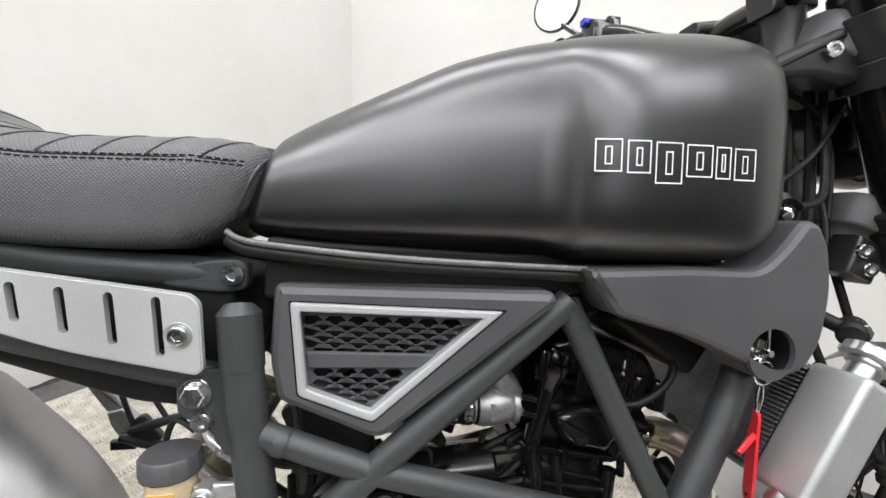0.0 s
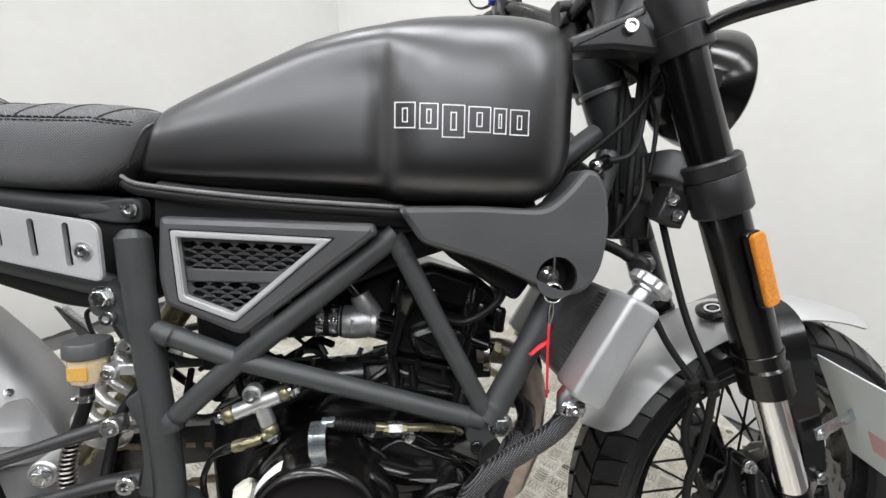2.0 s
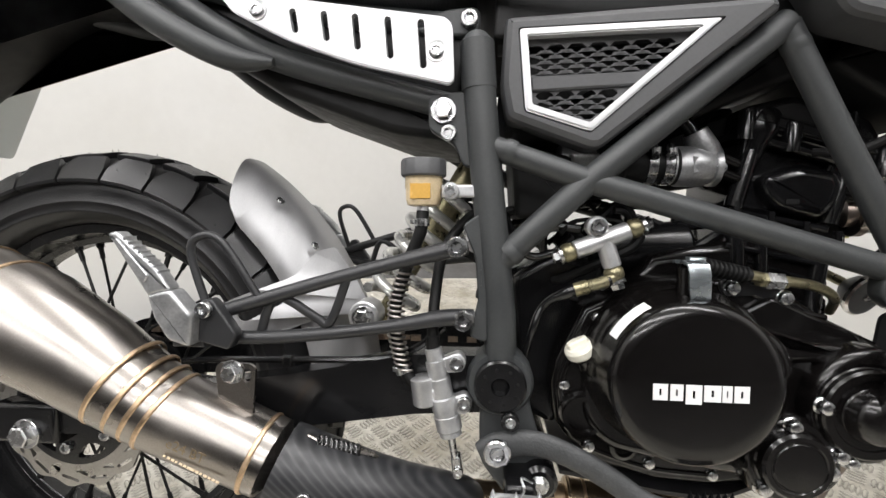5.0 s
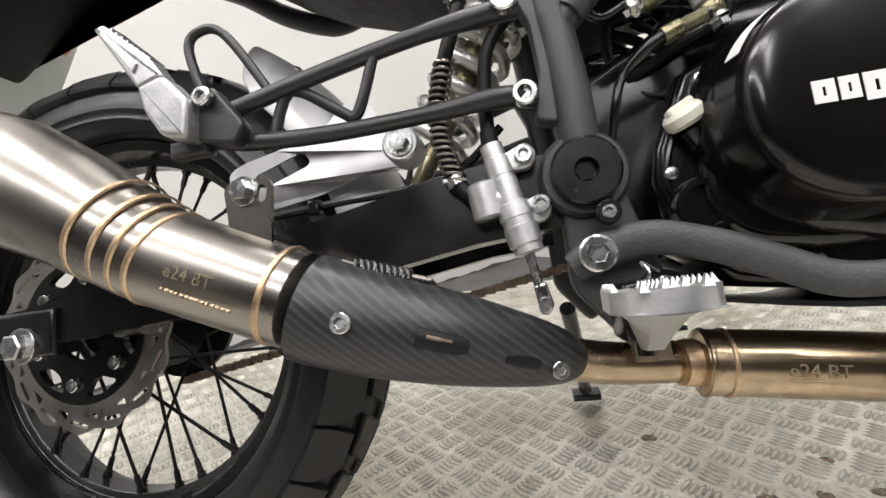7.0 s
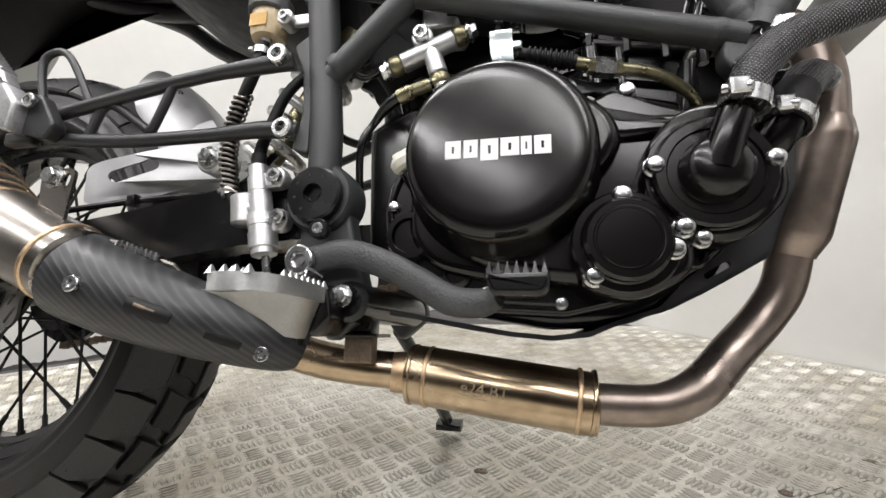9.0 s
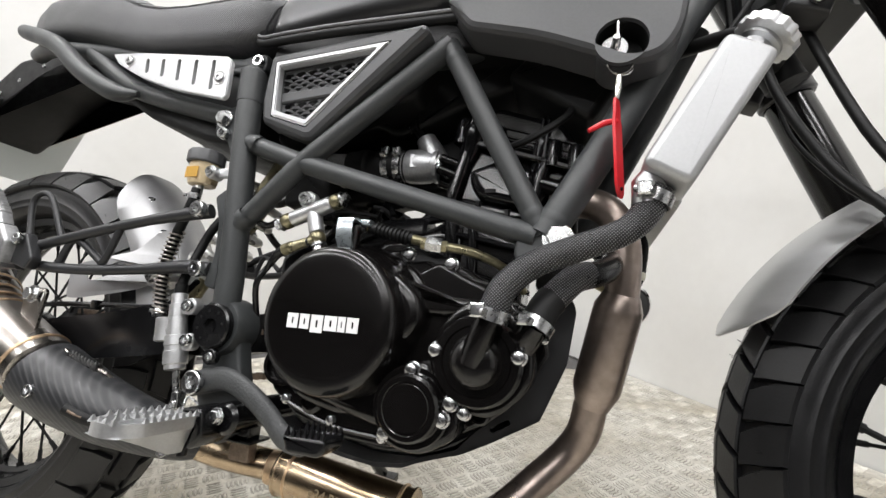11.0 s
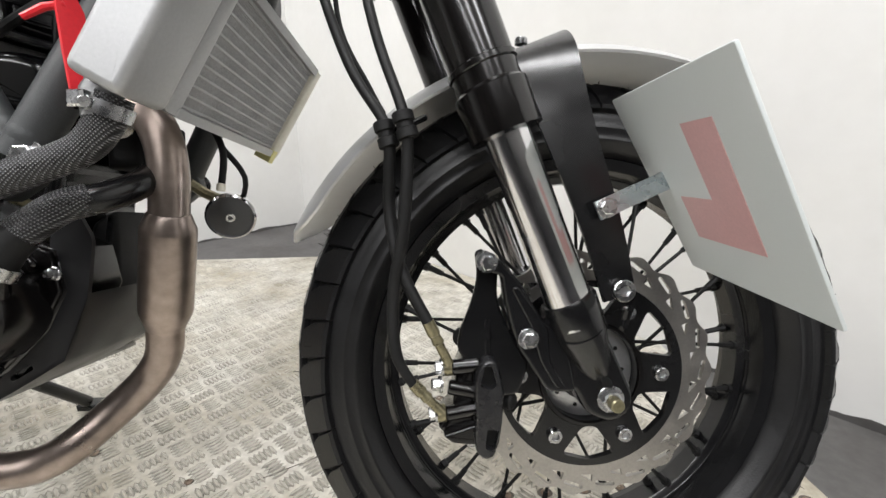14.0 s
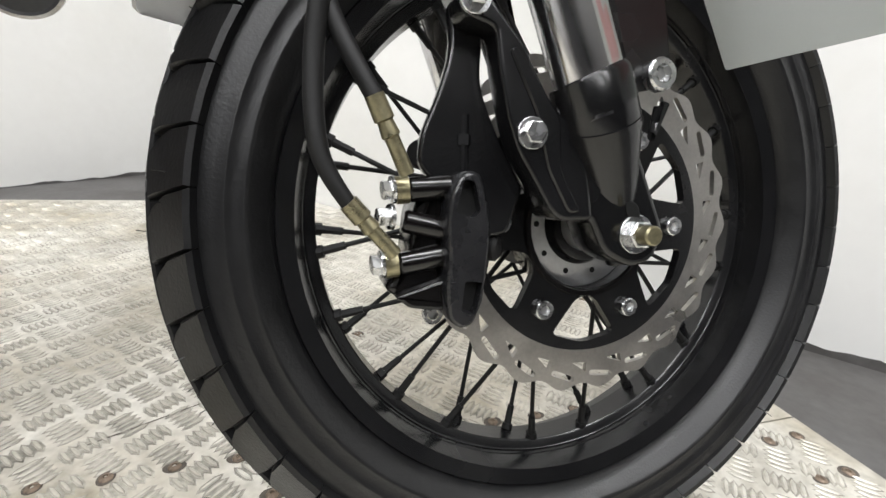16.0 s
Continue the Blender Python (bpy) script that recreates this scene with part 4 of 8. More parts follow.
def wave_disc(w, y, r_in, r_out, waves, bolt_r, bolts, turn, material_hub, hub_hole):
    """A wave brake disc with slots on a dark carrier."""
    outer = [((r_out + 0.0026 * cos(waves * a)) * cos(a), (r_out + 0.0026 * cos(waves * a)) * sin(a)) for a in (2 * pi * i / 264 for i in range(264))]
    inner = list(reversed(circle((0, 0), r_in, 72)))
    holes = [inner]
    step = 2 * pi / waves
    band = r_out - r_in
    for i in range(waves):
        a = step * i
        ra, rb = r_in + band * 0.70, r_in + band * 0.82
        holes.append(slot((ra * cos(a - step * 0.24), ra * sin(a - step * 0.24)), (rb * cos(a + step * 0.24), rb * sin(a + step * 0.24)), band * 0.068))
        b = a + step * 0.5
        r0, r1 = r_in + band * 0.42, r_in + band * 0.66
        holes.append(rounded([(r0 * cos(b - step * 0.30), r0 * sin(b - step * 0.30)), (r0 * cos(b + step * 0.12), r0 * sin(b + step * 0.12)), (r1 * cos(b + step * 0.10), r1 * sin(b + step * 0.10))], 0.0011, 3))
    disc = part("brake_disc", Geo().holed(outer, holes, y - 0.002, y + 0.002), ROTOR, w, "ground steel wave brake disc")
    spider_out = []
    for i in range(120):
        a = 2 * pi * i / 120 + turn
        r = r_in + 0.003
        spider_out.append((r * cos(a), r * sin(a)))
    wins = []
    for k in range(bolts):
        a = turn + 2 * pi * (k + 0.5) / bolts
        h = pi / bolts
        r0, r1 = 0.052, r_in - 0.005
        wins.append(rounded([(r0 * cos(a - h * 0.25), r0 * sin(a - h * 0.25)), (r1 * cos(a - h * 0.62), r1 * sin(a - h * 0.62)), (r1 * 1.03 * cos(a), r1 * 1.03 * sin(a)), (r1 * cos(a + h * 0.62), r1 * sin(a + h * 0.62)), (r0 * cos(a + h * 0.25), r0 * sin(a + h * 0.25))], 0.006, 3))
    part("disc_carrier", Geo().holed(spider_out, wins + [list(reversed(circle((0, 0), hub_hole, 32)))], y - 0.0035, y + 0.003), material_hub, w, "black disc carrier")
    for k in range(bolts):
        a = turn + 2 * pi * k / bolts
        bolt(w, (bolt_r * cos(a), y - 0.0035, bolt_r * sin(a)), 0.0068, 0.005)
    return disc


RW = Vector((-0.402, 0.026, 0.314))
front_wheel = wheel("front_wheel", AX + Vector((0, 0.018, 0)), 1.6, 0.2930, 0.0515, 45, True, 0.925)
wave_disc(front_wheel, -0.0615, 0.088, 0.1195, 22, 0.0690, 6, radians(-1), BLACK, 0.046)
part("hub_bell", Geo().lathe([(0.050, -0.036), (0.0515, -0.038), (0.0515, -0.066), (0.0505, -0.0675), (0.0475, -0.0675), (0.0465, -0.066), (0.0465, -0.050)], (0, 0, 0), (0, 1, 0), 48, cap=False), GLOSS, front_wheel, "black disc bell")
hub_face = part("hub_face", Geo().lathe([(0.0465, -0.052), (0.044, -0.0535), (0.020, -0.0535), (0.018, -0.050)], (0, 0, 0), (0, 1, 0), 48, cap=False), CAST, front_wheel, "bare alloy hub face")
for k in range(10):
    part("hub_hole", Geo().lathe([(0.0022, -0.0538), (0, -0.0538)], (0.036 * cos(k * pi / 5), 0, 0.036 * sin(k * pi / 5)), (0, 1, 0), 10, cap=False), DARK, hub_face)
rear_wheel = wheel("rear_wheel", RW, 0.0, 0.312, 0.063, 30, False, 0.945)
wave_disc(rear_wheel, -0.076, 0.072, 0.102, 15, 0.055, 6, radians(20), BLACK, 0.03)

# ---- tank trim, shroud, seat details ----
strip = [(0.070, -0.100, 0.759), (0.085, -0.104, 0.752), (0.13, -0.112, 0.7465), (0.20, -0.120, 0.7405), (0.28, -0.1235, 0.736), (0.352, -0.125, 0.733)]
part("tank_trim_strip", Geo().tube(strip, 0.0025, 10, 5), STRIP, bike, "thin silver strip under the tank")
part("tank_tunnel", Geo().prism(rounded([(0.095, 0.705), (0.098, 0.756), (0.14, 0.752), (0.30, 0.744), (0.50, 0.748), (0.515, 0.710)], 0.006, 3), -0.096, 0.096, 0.004), DARK, bike)
part("tank_gasket", Geo().tube([(x, y + 0.004, z - 0.0065) for x, y, z in strip], 0.0055, 10, 5), DARK, bike)


def tank_side(x, z):
    """The y of the tank's right side at a place."""
    w, zt, zb = (tank_at(x, c) for c in (TW, TT, TB))
    zm = zb + (zt - zb) * 0.42
    s = (z - zm) / ((zt - zm) if z > zm else (zm - zb))
    n = tank_power(x) if s > 0 else 5.0
    return -w * max(0.0, 1 - abs(s) ** n) ** (1 / n)


emblem = Geo()
EMB = [(0.342, 0.020), (0.3655, 0.018), (0.387, 0.022), (0.412, 0.022), (0.4365, 0.013), (0.4525, 0.0195)]
for k, (x0, w) in enumerate(EMB):
    h = 0.0245 if k != 2 else 0.031
    z0 = 0.8085 - (x0 - 0.342) * 0.035 - (0.0065 if k == 2 else 0)
    loops = [[(x0, z0), (x0 + w, z0), (x0 + w, z0 + h), (x0, z0 + h)]]
    loops.append([(x0 + w * 0.36, z0 + h * 0.22), (x0 + w * 0.64, z0 + h * 0.22), (x0 + w * 0.64, z0 + h * 0.78), (x0 + w * 0.36, z0 + h * 0.78)])
    for lp in loops:
        fine = []
        for i in range(len(lp)):
            a, b = Vector(lp[i]), Vector(lp[(i + 1) % len(lp)])
            fine += [a + (b - a) * j / 6 for j in range(6)]
        inn = [Vector(q) for q in inset([tuple(q) for q in fine], 0.0011)]
        n = len(fine)
        base = len(emblem.v)
        for q in fine + inn:
            emblem.v.append((q.x, tank_side(q.x, q.y) - 0.0006, q.y))
        for i in range(n):
            j = (i + 1) % n
            emblem.f.append((base + i, base + j, base + n + j, base + n + i))
part("tank_emblem", emblem, WHITE, tank, "row of white outlined emblem blocks")

CUP = (0.5135, 0.662)
SHROUD = rounded([(0.345, 0.734), (0.370, 0.697), (0.440, 0.677), (0.496, 0.652), (0.520, 0.640), (0.548, 0.645), (0.564, 0.670), (0.571, 0.715), (0.566, 0.752), (0.555, 0.774), (0.540, 0.777), (0.522, 0.754), (0.499, 0.7335), (0.43, 0.736)], [0.003, 0.008, 0.02, 0.02, 0.02, 0.02, 0.02, 0.02, 0.006, 0.006, 0.02, 0.02, 0.02, 0.01], 3)
hole = list(reversed(circle(CUP, 0.0225, 28)))
for s in (-1, 1):
    sh = Geo().holed(SHROUD, [hole], s * 0.100, s * 0.136)
    sh.rings([[Vector((p[0], s * 0.136, p[1])) for p in SHROUD], [Vector((p[0], s * 0.1405, p[1])) for p in inset(SHROUD, 0.002)], [Vector((p[0], s * 0.143, p[1])) for p in inset(SHROUD, 0.006)]], cap=False)
    sh.holed(inset(SHROUD, 0.006), [hole], s * 0.138, s * 0.143)
    shroud = part("radiator_shroud", sh, PLASTIC, bike, "dark grey plastic radiator shroud", 24)
    part("key_cup", Geo().lathe([(0.0222, s * 0.02), (0.0205, 0.0), (0.0, 0.0)], (CUP[0], s * 0.118, CUP[1]), (0, 1, 0), 28, cap=False), DARK, shroud, "dark round key recess")
part("ignition_lock", Geo().lathe([(0.0125, 0.01), (0.0125, -0.010), (0.0115, -0.012), (0.004, -0.012), (0.0035, -0.010), (0, -0.010)], (0.508, -0.121, 0.662), (0, 1, 0), 24), CHROME, bike, "polished ignition lock")

PIPING = [(0.0925, f) for f in (0.97, 0.90, 0.80, 0.65, 0.45, 0.25, 0.10)]
STITCH_X = [0.086, 0.06, 0.03, -0.02, -0.07, -0.11, -0.15, -0.20, -0.26, -0.34]


def seat_at(x, f):
    """A place on the seat's right side; f: 0 at its lower edge, 1 at the crown."""
    o = sorted(range(len(SX)), key=lambda i: SX[i])
    w, zt, zb = (float(np.interp(x, [SX[i] for i in o], [c[i] for i in o])) for c in (SW, ST, SB))
    s = 2 * f - 1
    n = 3.0 if s > 0 else 6.0
    z = (zt + zb) / 2 + (zt - zb) / 2 * s
    return Vector((seat_rake(x, z), -w * max(0.0, 1 - abs(s) ** n) ** (1 / n), z))


part("seat_piping", Geo().tube([seat_at(x, f) for x, f in PIPING], 0.0018, 8, 4), VINYL_TOP, seat)
part("seat_seam", Geo().tube([seat_at(x, 0.735) + Vector((0, 0.0002, 0)) for x in STITCH_X], 0.0007, 6, 4), DARK, seat)
for f in (0.750, 0.712):
    stitches = Geo()
    for k in range(76):
        x = 0.084 - k * 0.0055
        stitches.tube([seat_at(x, f) + Vector((0, 0.0002, 0)), seat_at(x - 0.0019, f) + Vector((0, -0.0007, 0)), seat_at(x - 0.0038, f) + Vector((0, 0.0002, 0))], 0.0006, 5)
    part("stitch_line", stitches, DARK, seat, "row of black thread stitches")
for k in range(12):
    x = 0.068 - k * 0.034
    pts = [seat_at(x - 0.085 * (1 - f) ** 1.3, f) + Vector((0, 0.0002, -0.0004)) for f in (0.765, 0.83, 0.89, 0.94, 0.975, 0.995)]
    pts += [Vector((p.x, -p.y, p.z)) for p in reversed(pts)]
    part("seat_rib_seam", Geo().tube(pts, 0.0012, 6, 3), DARK, seat)

# slotted side plate on the subframe, and its fixings
PLATE_OUT = rounded([(-0.160, 0.7435), (-0.146, 0.727), (-0.095, 0.700), (-0.03, 0.676), (0.056, 0.6555), (0.0605, 0.660), (0.0585, 0.708), (0.052, 0.7145), (-0.10, 0.7385)], [0.003, 0.004, 0.02, 0.02, 0.004, 0.004, 0.006, 0.004, 0.02], 3)
slots = [slot((x + 0.0012, z - h), (x - 0.0012, z + h), 0.0031) for x, z, h in ((-0.087, 0.7165, 0.008), (-0.0575, 0.7105, 0.0105), (-0.0285, 0.7045, 0.013), (0.0015, 0.698, 0.0155), (0.0315, 0.6915, 0.0185))]
for s in (-1, 1):
    g = Geo().holed(PLATE_OUT, slots, s * 0.1175, s * 0.1225)
    g.holed(inset(PLATE_OUT, 0.0012), slots, s * 0.1225, s * 0.1235)
    sp = part("side_plate", g, SILVER, bike, "brushed aluminium side plate with five slots")
    for x, z in ((-0.1225, 0.7275), (0.0445, 0.685)):
        part("countersink", Geo().lathe([(0.0095, 0), (0.0095, 0.001 * s), (0.006, 0.0004 * s)], (x, s * 0.1233, z), (0, 1, 0), 24), CAST, sp)
        bolt(sp, (x, s * 0.1242, z), 0.0066, 0.0022, toward=(0, s, 0))
for s in (-1, 1):
    part("seat_lug", Geo().prism(rounded([(0.083, 0.738), (0.083, 0.712), (0.058, 0.710), (0.02, 0.716), (0.02, 0.727), (0.05, 0.7365)], 0.009, 4), s * 0.074, s * 0.0915, 0.003), FRAME, bike)
    bolt(bike, (0.0725, s * 0.092, 0.725), 0.0085, 0.006, toward=(0, s, 0))
    part("frame_lug", Geo().prism(rounded([(0.035, 0.652), (0.085, 0.656), (0.085, 0.585), (0.068, 0.585), (0.06, 0.605), (0.035, 0.62)], 0.006, 3), s * 0.092, s * 0.106, 0.002), FRAME, bike)
    bolt(bike, (0.0495, s * 0.107, 0.6365), 0.0088, 0.009, "hex", toward=(0, s, 0))
    bolt(bike, (0.0545, s * 0.107, 0.6155), 0.0075, 0.007, "cap", toward=(0, s, 0))

# ---- frame joints and rear pivot ----
for s in (-1, 1):
    part("engine_lug", Geo().prism(rounded([(0.430, 0.500), (0.470, 0.504), (0.478, 0.484), (0.462, 0.470), (0.44, 0.455), (0.425, 0.470)], 0.008, 3), s * 0.098, s * 0.116, 0.003), FRAME, bike)
    bolt(bike, (0.465, s * 0.117, 0.4875), 0.0105, 0.008, "hex", toward=(0, s, 0))
    bolt(bike, (0.438, s * 0.117, 0.462), 0.0075, 0.004, "cap", BLACK, toward=(0, s, 0))
    part("pivot_boss", Geo().lathe([(0.032, 0.0), (0.032, 0.026), (0.029, 0.031)], (0.104, s * 0.083, 0.381), (0, s, 0), 32), FRAME, bike)
    cap = Geo().lathe([(0.0235, 0.0), (0.0245, 0.001), (0.0245, 0.0075), (0.0225, 0.0095), (0.0085, 0.0095)], (0.104, s * 0.114, 0.381), (0, s, 0), 36, cap=False)
    cap.lathe([(0.0085, 0.0095), (0.0085, 0.004), (0, 0.004)], (0.104, s * 0.114, 0.381), (0, s, 0), 6, cap=False)
    pc = part("pivot_cap", cap, BLACK, bike, "black pivot cap with a ring of holes")
    for k in range(8):
        a = 2 * pi * k / 8 + 0.2
        part("dimple", Geo().cyl((0.104 + 0.0165 * cos(a), s * 0.1233, 0.381 + 0.0165 * sin(a)), (0.104 + 0.0165 * cos(a), s * 0.1238, 0.381 + 0.0165 * sin(a)), 0.0016, n=10), DARK, pc)
    part("lower_frame_plate", Geo().prism(rounded([(0.085, 0.40), (0.125, 0.40), (0.135, 0.35), (0.155, 0.285), (0.12, 0.255), (0.085, 0.30)], 0.01, 3), s * 0.085, s * 0.106, 0.004), FRAME, bike)
    part("hanger_plate", Geo().prism(rounded([(0.068, 0.53), (0.09, 0.545), (0.092, 0.42), (0.075, 0.425), (0.083, 0.46), (0.080, 0.50)], 0.005, 3), s * 0.098, s * 0.116, 0.002), FRAME, bike)
bolt(bike, (0.1135, -0.119, 0.349), 0.0085, 0.008, "cap", BLACK)
bolt(bike, (0.1135, -0.123, 0.349), 0.005, 0.005, "cap")

# ---- brake pedal, master cylinder, reservoir ----
pedal = part("brake_pedal", Geo().tube([(0.086, -0.115, 0.314), (0.1030, -0.116, 0.3220), (0.136, -0.120, 0.3285), (0.170, -0.125, 0.3195), (0.2025, -0.131, 0.304), (0.228, -0.139, 0.2900), (0.252, -0.147, 0.2875), (0.264, -0.155, 0.2915)], [0.010, 0.0135, 0.0120, 0.0112, 0.0110, 0.0108, 0.0100, 0.0075], 16, 5, flat=(1, 0.6)), PEDALCOAT, bike, "black powder-coated brake pedal")
bolt(pedal, (0.1015, -0.1265, 0.322), 0.0125, 0.006, "cap")
pad = Geo().prism(rounded([(0.2575, 0.301), (0.262, 0.2900), (0.292, 0.2900), (0.297, 0.2960), (0.2965, 0.3045), (0.2575, 0.3035)], 0.003, 2), -0.182, -0.148, 0.003)
teeth_of = []
for k in range(7):
    for e in (-1, 1):
        x = 0.2605 + k * 0.0055
        tooth = Geo().add([(x - 0.002, -0.165 + e * 0.0140 - 0.002, 0.3030), (x + 0.002, -0.165 + e * 0.0140 - 0.002, 0.3030), (x + 0.002, -0.165 + e * 0.0140 + 0.002, 0.3030), (x - 0.002, -0.165 + e * 0.0140 + 0.002, 0.3030), (x, -0.165 + e * 0.0140, 0.3115)], [(0, 1, 4), (1, 2, 4), (2, 3, 4), (3, 0, 4), (3, 2, 1, 0)])
        teeth_of.append(tooth)
pedal_pad = part("pedal_pad", pad, BLACK, pedal, "black serrated pedal tip")
for tooth in teeth_of:
    part("pad_tooth", tooth, BLACK, pedal_pad)
mc = part("brake_master_cylinder", Geo().lathe([(0.0070, 0), (0.0085, 0.0008), (0.0085, 0.0115), (0.0101, 0.0125), (0.0101, 0.0260), (0.0096, 0.0265), (0.0096, 0.0290), (0.0101, 0.0295), (0.0101, 0.0475), (0.0124, 0.0485), (0.0126, 0.0590), (0.0117, 0.0595), (0.0117, 0.0650), (0.0126, 0.0656), (0.0124, 0.0790), (0.0108, 0.0805), (0.0108, 0.0850), (0.0085, 0.0862)], (0.0405, -0.1115, 0.413), (0.205, -0.03, -0.978), 28), CAST, bike, "bare alloy rear brake master cylinder")
part("mount_ear", Geo().prism(rounded([(0.045, 0.402), (0.066, 0.411), (0.073, 0.402), (0.069, 0.391), (0.050, 0.390)], 0.007), -0.1165, -0.104, 0.002).prism(rounded([(0.054, 0.364), (0.072, 0.372), (0.079, 0.362), (0.075, 0.351), (0.060, 0.350)], 0.007), -0.1165, -0.104, 0.002), CAST, mc)
part("inlet_port", Geo().lathe([(0.0105, 0), (0.0125, 0.0015), (0.0125, 0.026), (0.0105, 0.0275)], (0.0305, -0.1115, 0.3850), (0.13, 0, -0.99), 20).cyl((0.031, -0.111, 0.3725), (0.047, -0.112, 0.3705), 0.0095, n=14), CAST, mc)
for x, z in ((0.0632, 0.4002), (0.0705, 0.3624)):
    bolt(mc, (x, -0.1165, z), 0.0068, 0.006)
rod = part("push_rod", Geo().cyl((0.0575, -0.1130, 0.332), (0.0620, -0.109, 0.301), 0.0036, n=10), BOLT, mc)
part("rod_end", Geo().prism(rounded([(0.0575, 0.306), (0.0665, 0.308), (0.0705, 0.290), (0.066, 0.2835), (0.060, 0.285)], 0.003), -0.113, -0.101, 0.002), BOLT, rod)
bolt(rod, (0.0645, -0.113, 0.2925), 0.0045, 0.003)
RX, RY = 0.0305, -0.1045
res = part("fluid_reservoir", Geo().rings([[(RX + 0.0184 * k * (1.0 if abs(cos(q)) < 0.8 else 0.97) * cos(q), RY + 0.0172 * k * sin(q), z) for q in (2 * pi * j / 28 for j in range(28))] for k, z in ((0.55, 0.5475), (0.88, 0.5490), (0.97, 0.5550), (0.97, 0.5630), (1.0, 0.5650), (1.0, 0.5770))]), FLUID, bike, "translucent reservoir of amber brake fluid")
part("reservoir_cap", Geo().rings([[(RX + r * (1 + 0.03 * (k // 2 % 2)) * cos(2 * pi * k / 48), RY + r * (1 + 0.03 * (k // 2 % 2)) * sin(2 * pi * k / 48), z) for k in range(48)] for r, z in ((0.0200, 0.5755), (0.0212, 0.5770), (0.0212, 0.5895), (0.0196, 0.5918))]), PLASTIC, res, "black knurled cap")
part("fluid_window", Geo().box((RX - 0.001, RY - 0.0168, 0.5612), (0.019, 0.0012, 0.0140), 0.0004), AMBER, res, "darker amber fluid level window")
part("reservoir_bracket", Geo().cyl((0.0570, -0.1205, 0.5612), (0.0570, -0.104, 0.5612), 0.0080, n=18, bevel=0.001).box((0.066, -0.110, 0.5615), (0.036, 0.006, 0.012), 0.002), CAST, res)
bolt(res, (0.0570, -0.1205, 0.5612), 0.0055, 0.003)
part("outlet_stub", Geo().cyl((0.0303, -0.107, 0.552), (0.0300, -0.109, 0.533), 0.0058, n=14), CAST, res)
hose = [(0.0300, -0.109, 0.543), (0.0285, -0.111, 0.525), (0.0225, -0.110, 0.510), (0.0125, -0.109, 0.484), (0.0040, -0.1075, 0.455), (0.0035, -0.1075, 0.425), (0.0095, -0.1080, 0.398), (0.0155, -0.1090, 0.384), (0.0250, -0.110, 0.374)]
part("reservoir_hose", Geo().tube(hose, 0.0060, 12, 5), DARK, bike, "black rubber reservoir hose in a coil spring")
coil = []
for k in range(230):
    z = 0.488 - 0.098 * k / 229
    c = Vector((float(np.interp(z, [0.384, 0.398, 0.425, 0.455, 0.484, 0.510], [0.0155, 0.0095, 0.0035, 0.0040, 0.0125, 0.0225])), float(np.interp(z, [0.398, 0.455, 0.510], [-0.108, -0.1075, -0.110])), z))
    coil.append(c + 0.0078 * Vector((cos(k * 0.52), sin(k * 0.52), 0)))
part("coil_sleeve", Geo().tube(coil, 0.0012, 6), STEEL, bike, "dark steel coil round the hose")
part("hose_clip", Geo().lathe([(0.0078, 0), (0.0078, 0.007), (0.0070, 0.007)], (0.0292, -0.1105, 0.529), (0, 0, 1), 16).box((0.0215, -0.1155, 0.533), (0.004, 0.006, 0.004), 0.001), BOLT, bike)
part("hose_clip", Geo().lathe([(0.0078, 0), (0.0078, 0.007), (0.0070, 0.007)], (0.0120, -0.1085, 0.387), (-0.4, 0, 1), 16).box((0.0040, -0.112, 0.391), (0.005, 0.006, 0.004), 0.001), BOLT, bike)
part("brake_line", Geo().tube([(0.0405, -0.1115, 0.409), (0.0400, -0.110, 0.430), (0.0410, -0.100, 0.460), (0.047, -0.088, 0.50), (0.065, -0.075, 0.53), (0.09, -0.06, 0.55)], 0.0055, 10, 5), DARK, bike)
part("line_boot", Geo().cyl((0.0405, -0.1115, 0.410), (0.0400, -0.1110, 0.425), 0.0068, n=14, bevel=0.001), DARK, mc)

# ---- passenger footrest hanger ----
up = [(0.072, -0.120, 0.511), (0.045, -0.127, 0.505), (0.0, -0.138, 0.494), (-0.07, -0.150, 0.475), (-0.156, -0.164, 0.449)]
lo = [(0.078, -0.113, 0.443), (0.05, -0.121, 0.444), (0.0, -0.132, 0.437), (-0.07, -0.146, 0.431), (-0.13, -0.159, 0.431), (-0.168, -0.166, 0.440)]
hanger = part("footrest_hanger", Geo().tube(up, [0.0085, 0.008, 0.0062, 0.0062, 0.0062], 12, 5), HANGER, bike, "black tubular passenger footrest hanger")
part("hanger_rail", Geo().tube(lo, [0.0085, 0.008, 0.0062, 0.0062, 0.0062, 0.0065], 12, 5), HANGER, hanger)
part("hanger_brace", Geo().tube([(-0.032, -0.144, 0.485), (-0.044, -0.144, 0.452), (-0.052, -0.143, 0.441), (-0.062, -0.144, 0.447), (-0.095, -0.151, 0.466), (-0.11, -0.152, 0.432)], 0.0042, 10, 4), HANGER, hanger)
part("heel_hoop", Geo().tube([(-0.15, -0.163, 0.452), (-0.166, -0.163, 0.505), (-0.157, -0.162, 0.52), (-0.138, -0.16, 0.514), (-0.108, -0.157, 0.466)], 0.0035, 10, 5), HANGER, hanger)
bolt(hanger, (0.064, -0.1285, 0.5103), 0.0095, 0.008)
bolt(hanger, (0.0700, -0.120, 0.4424), 0.0095, 0.008)
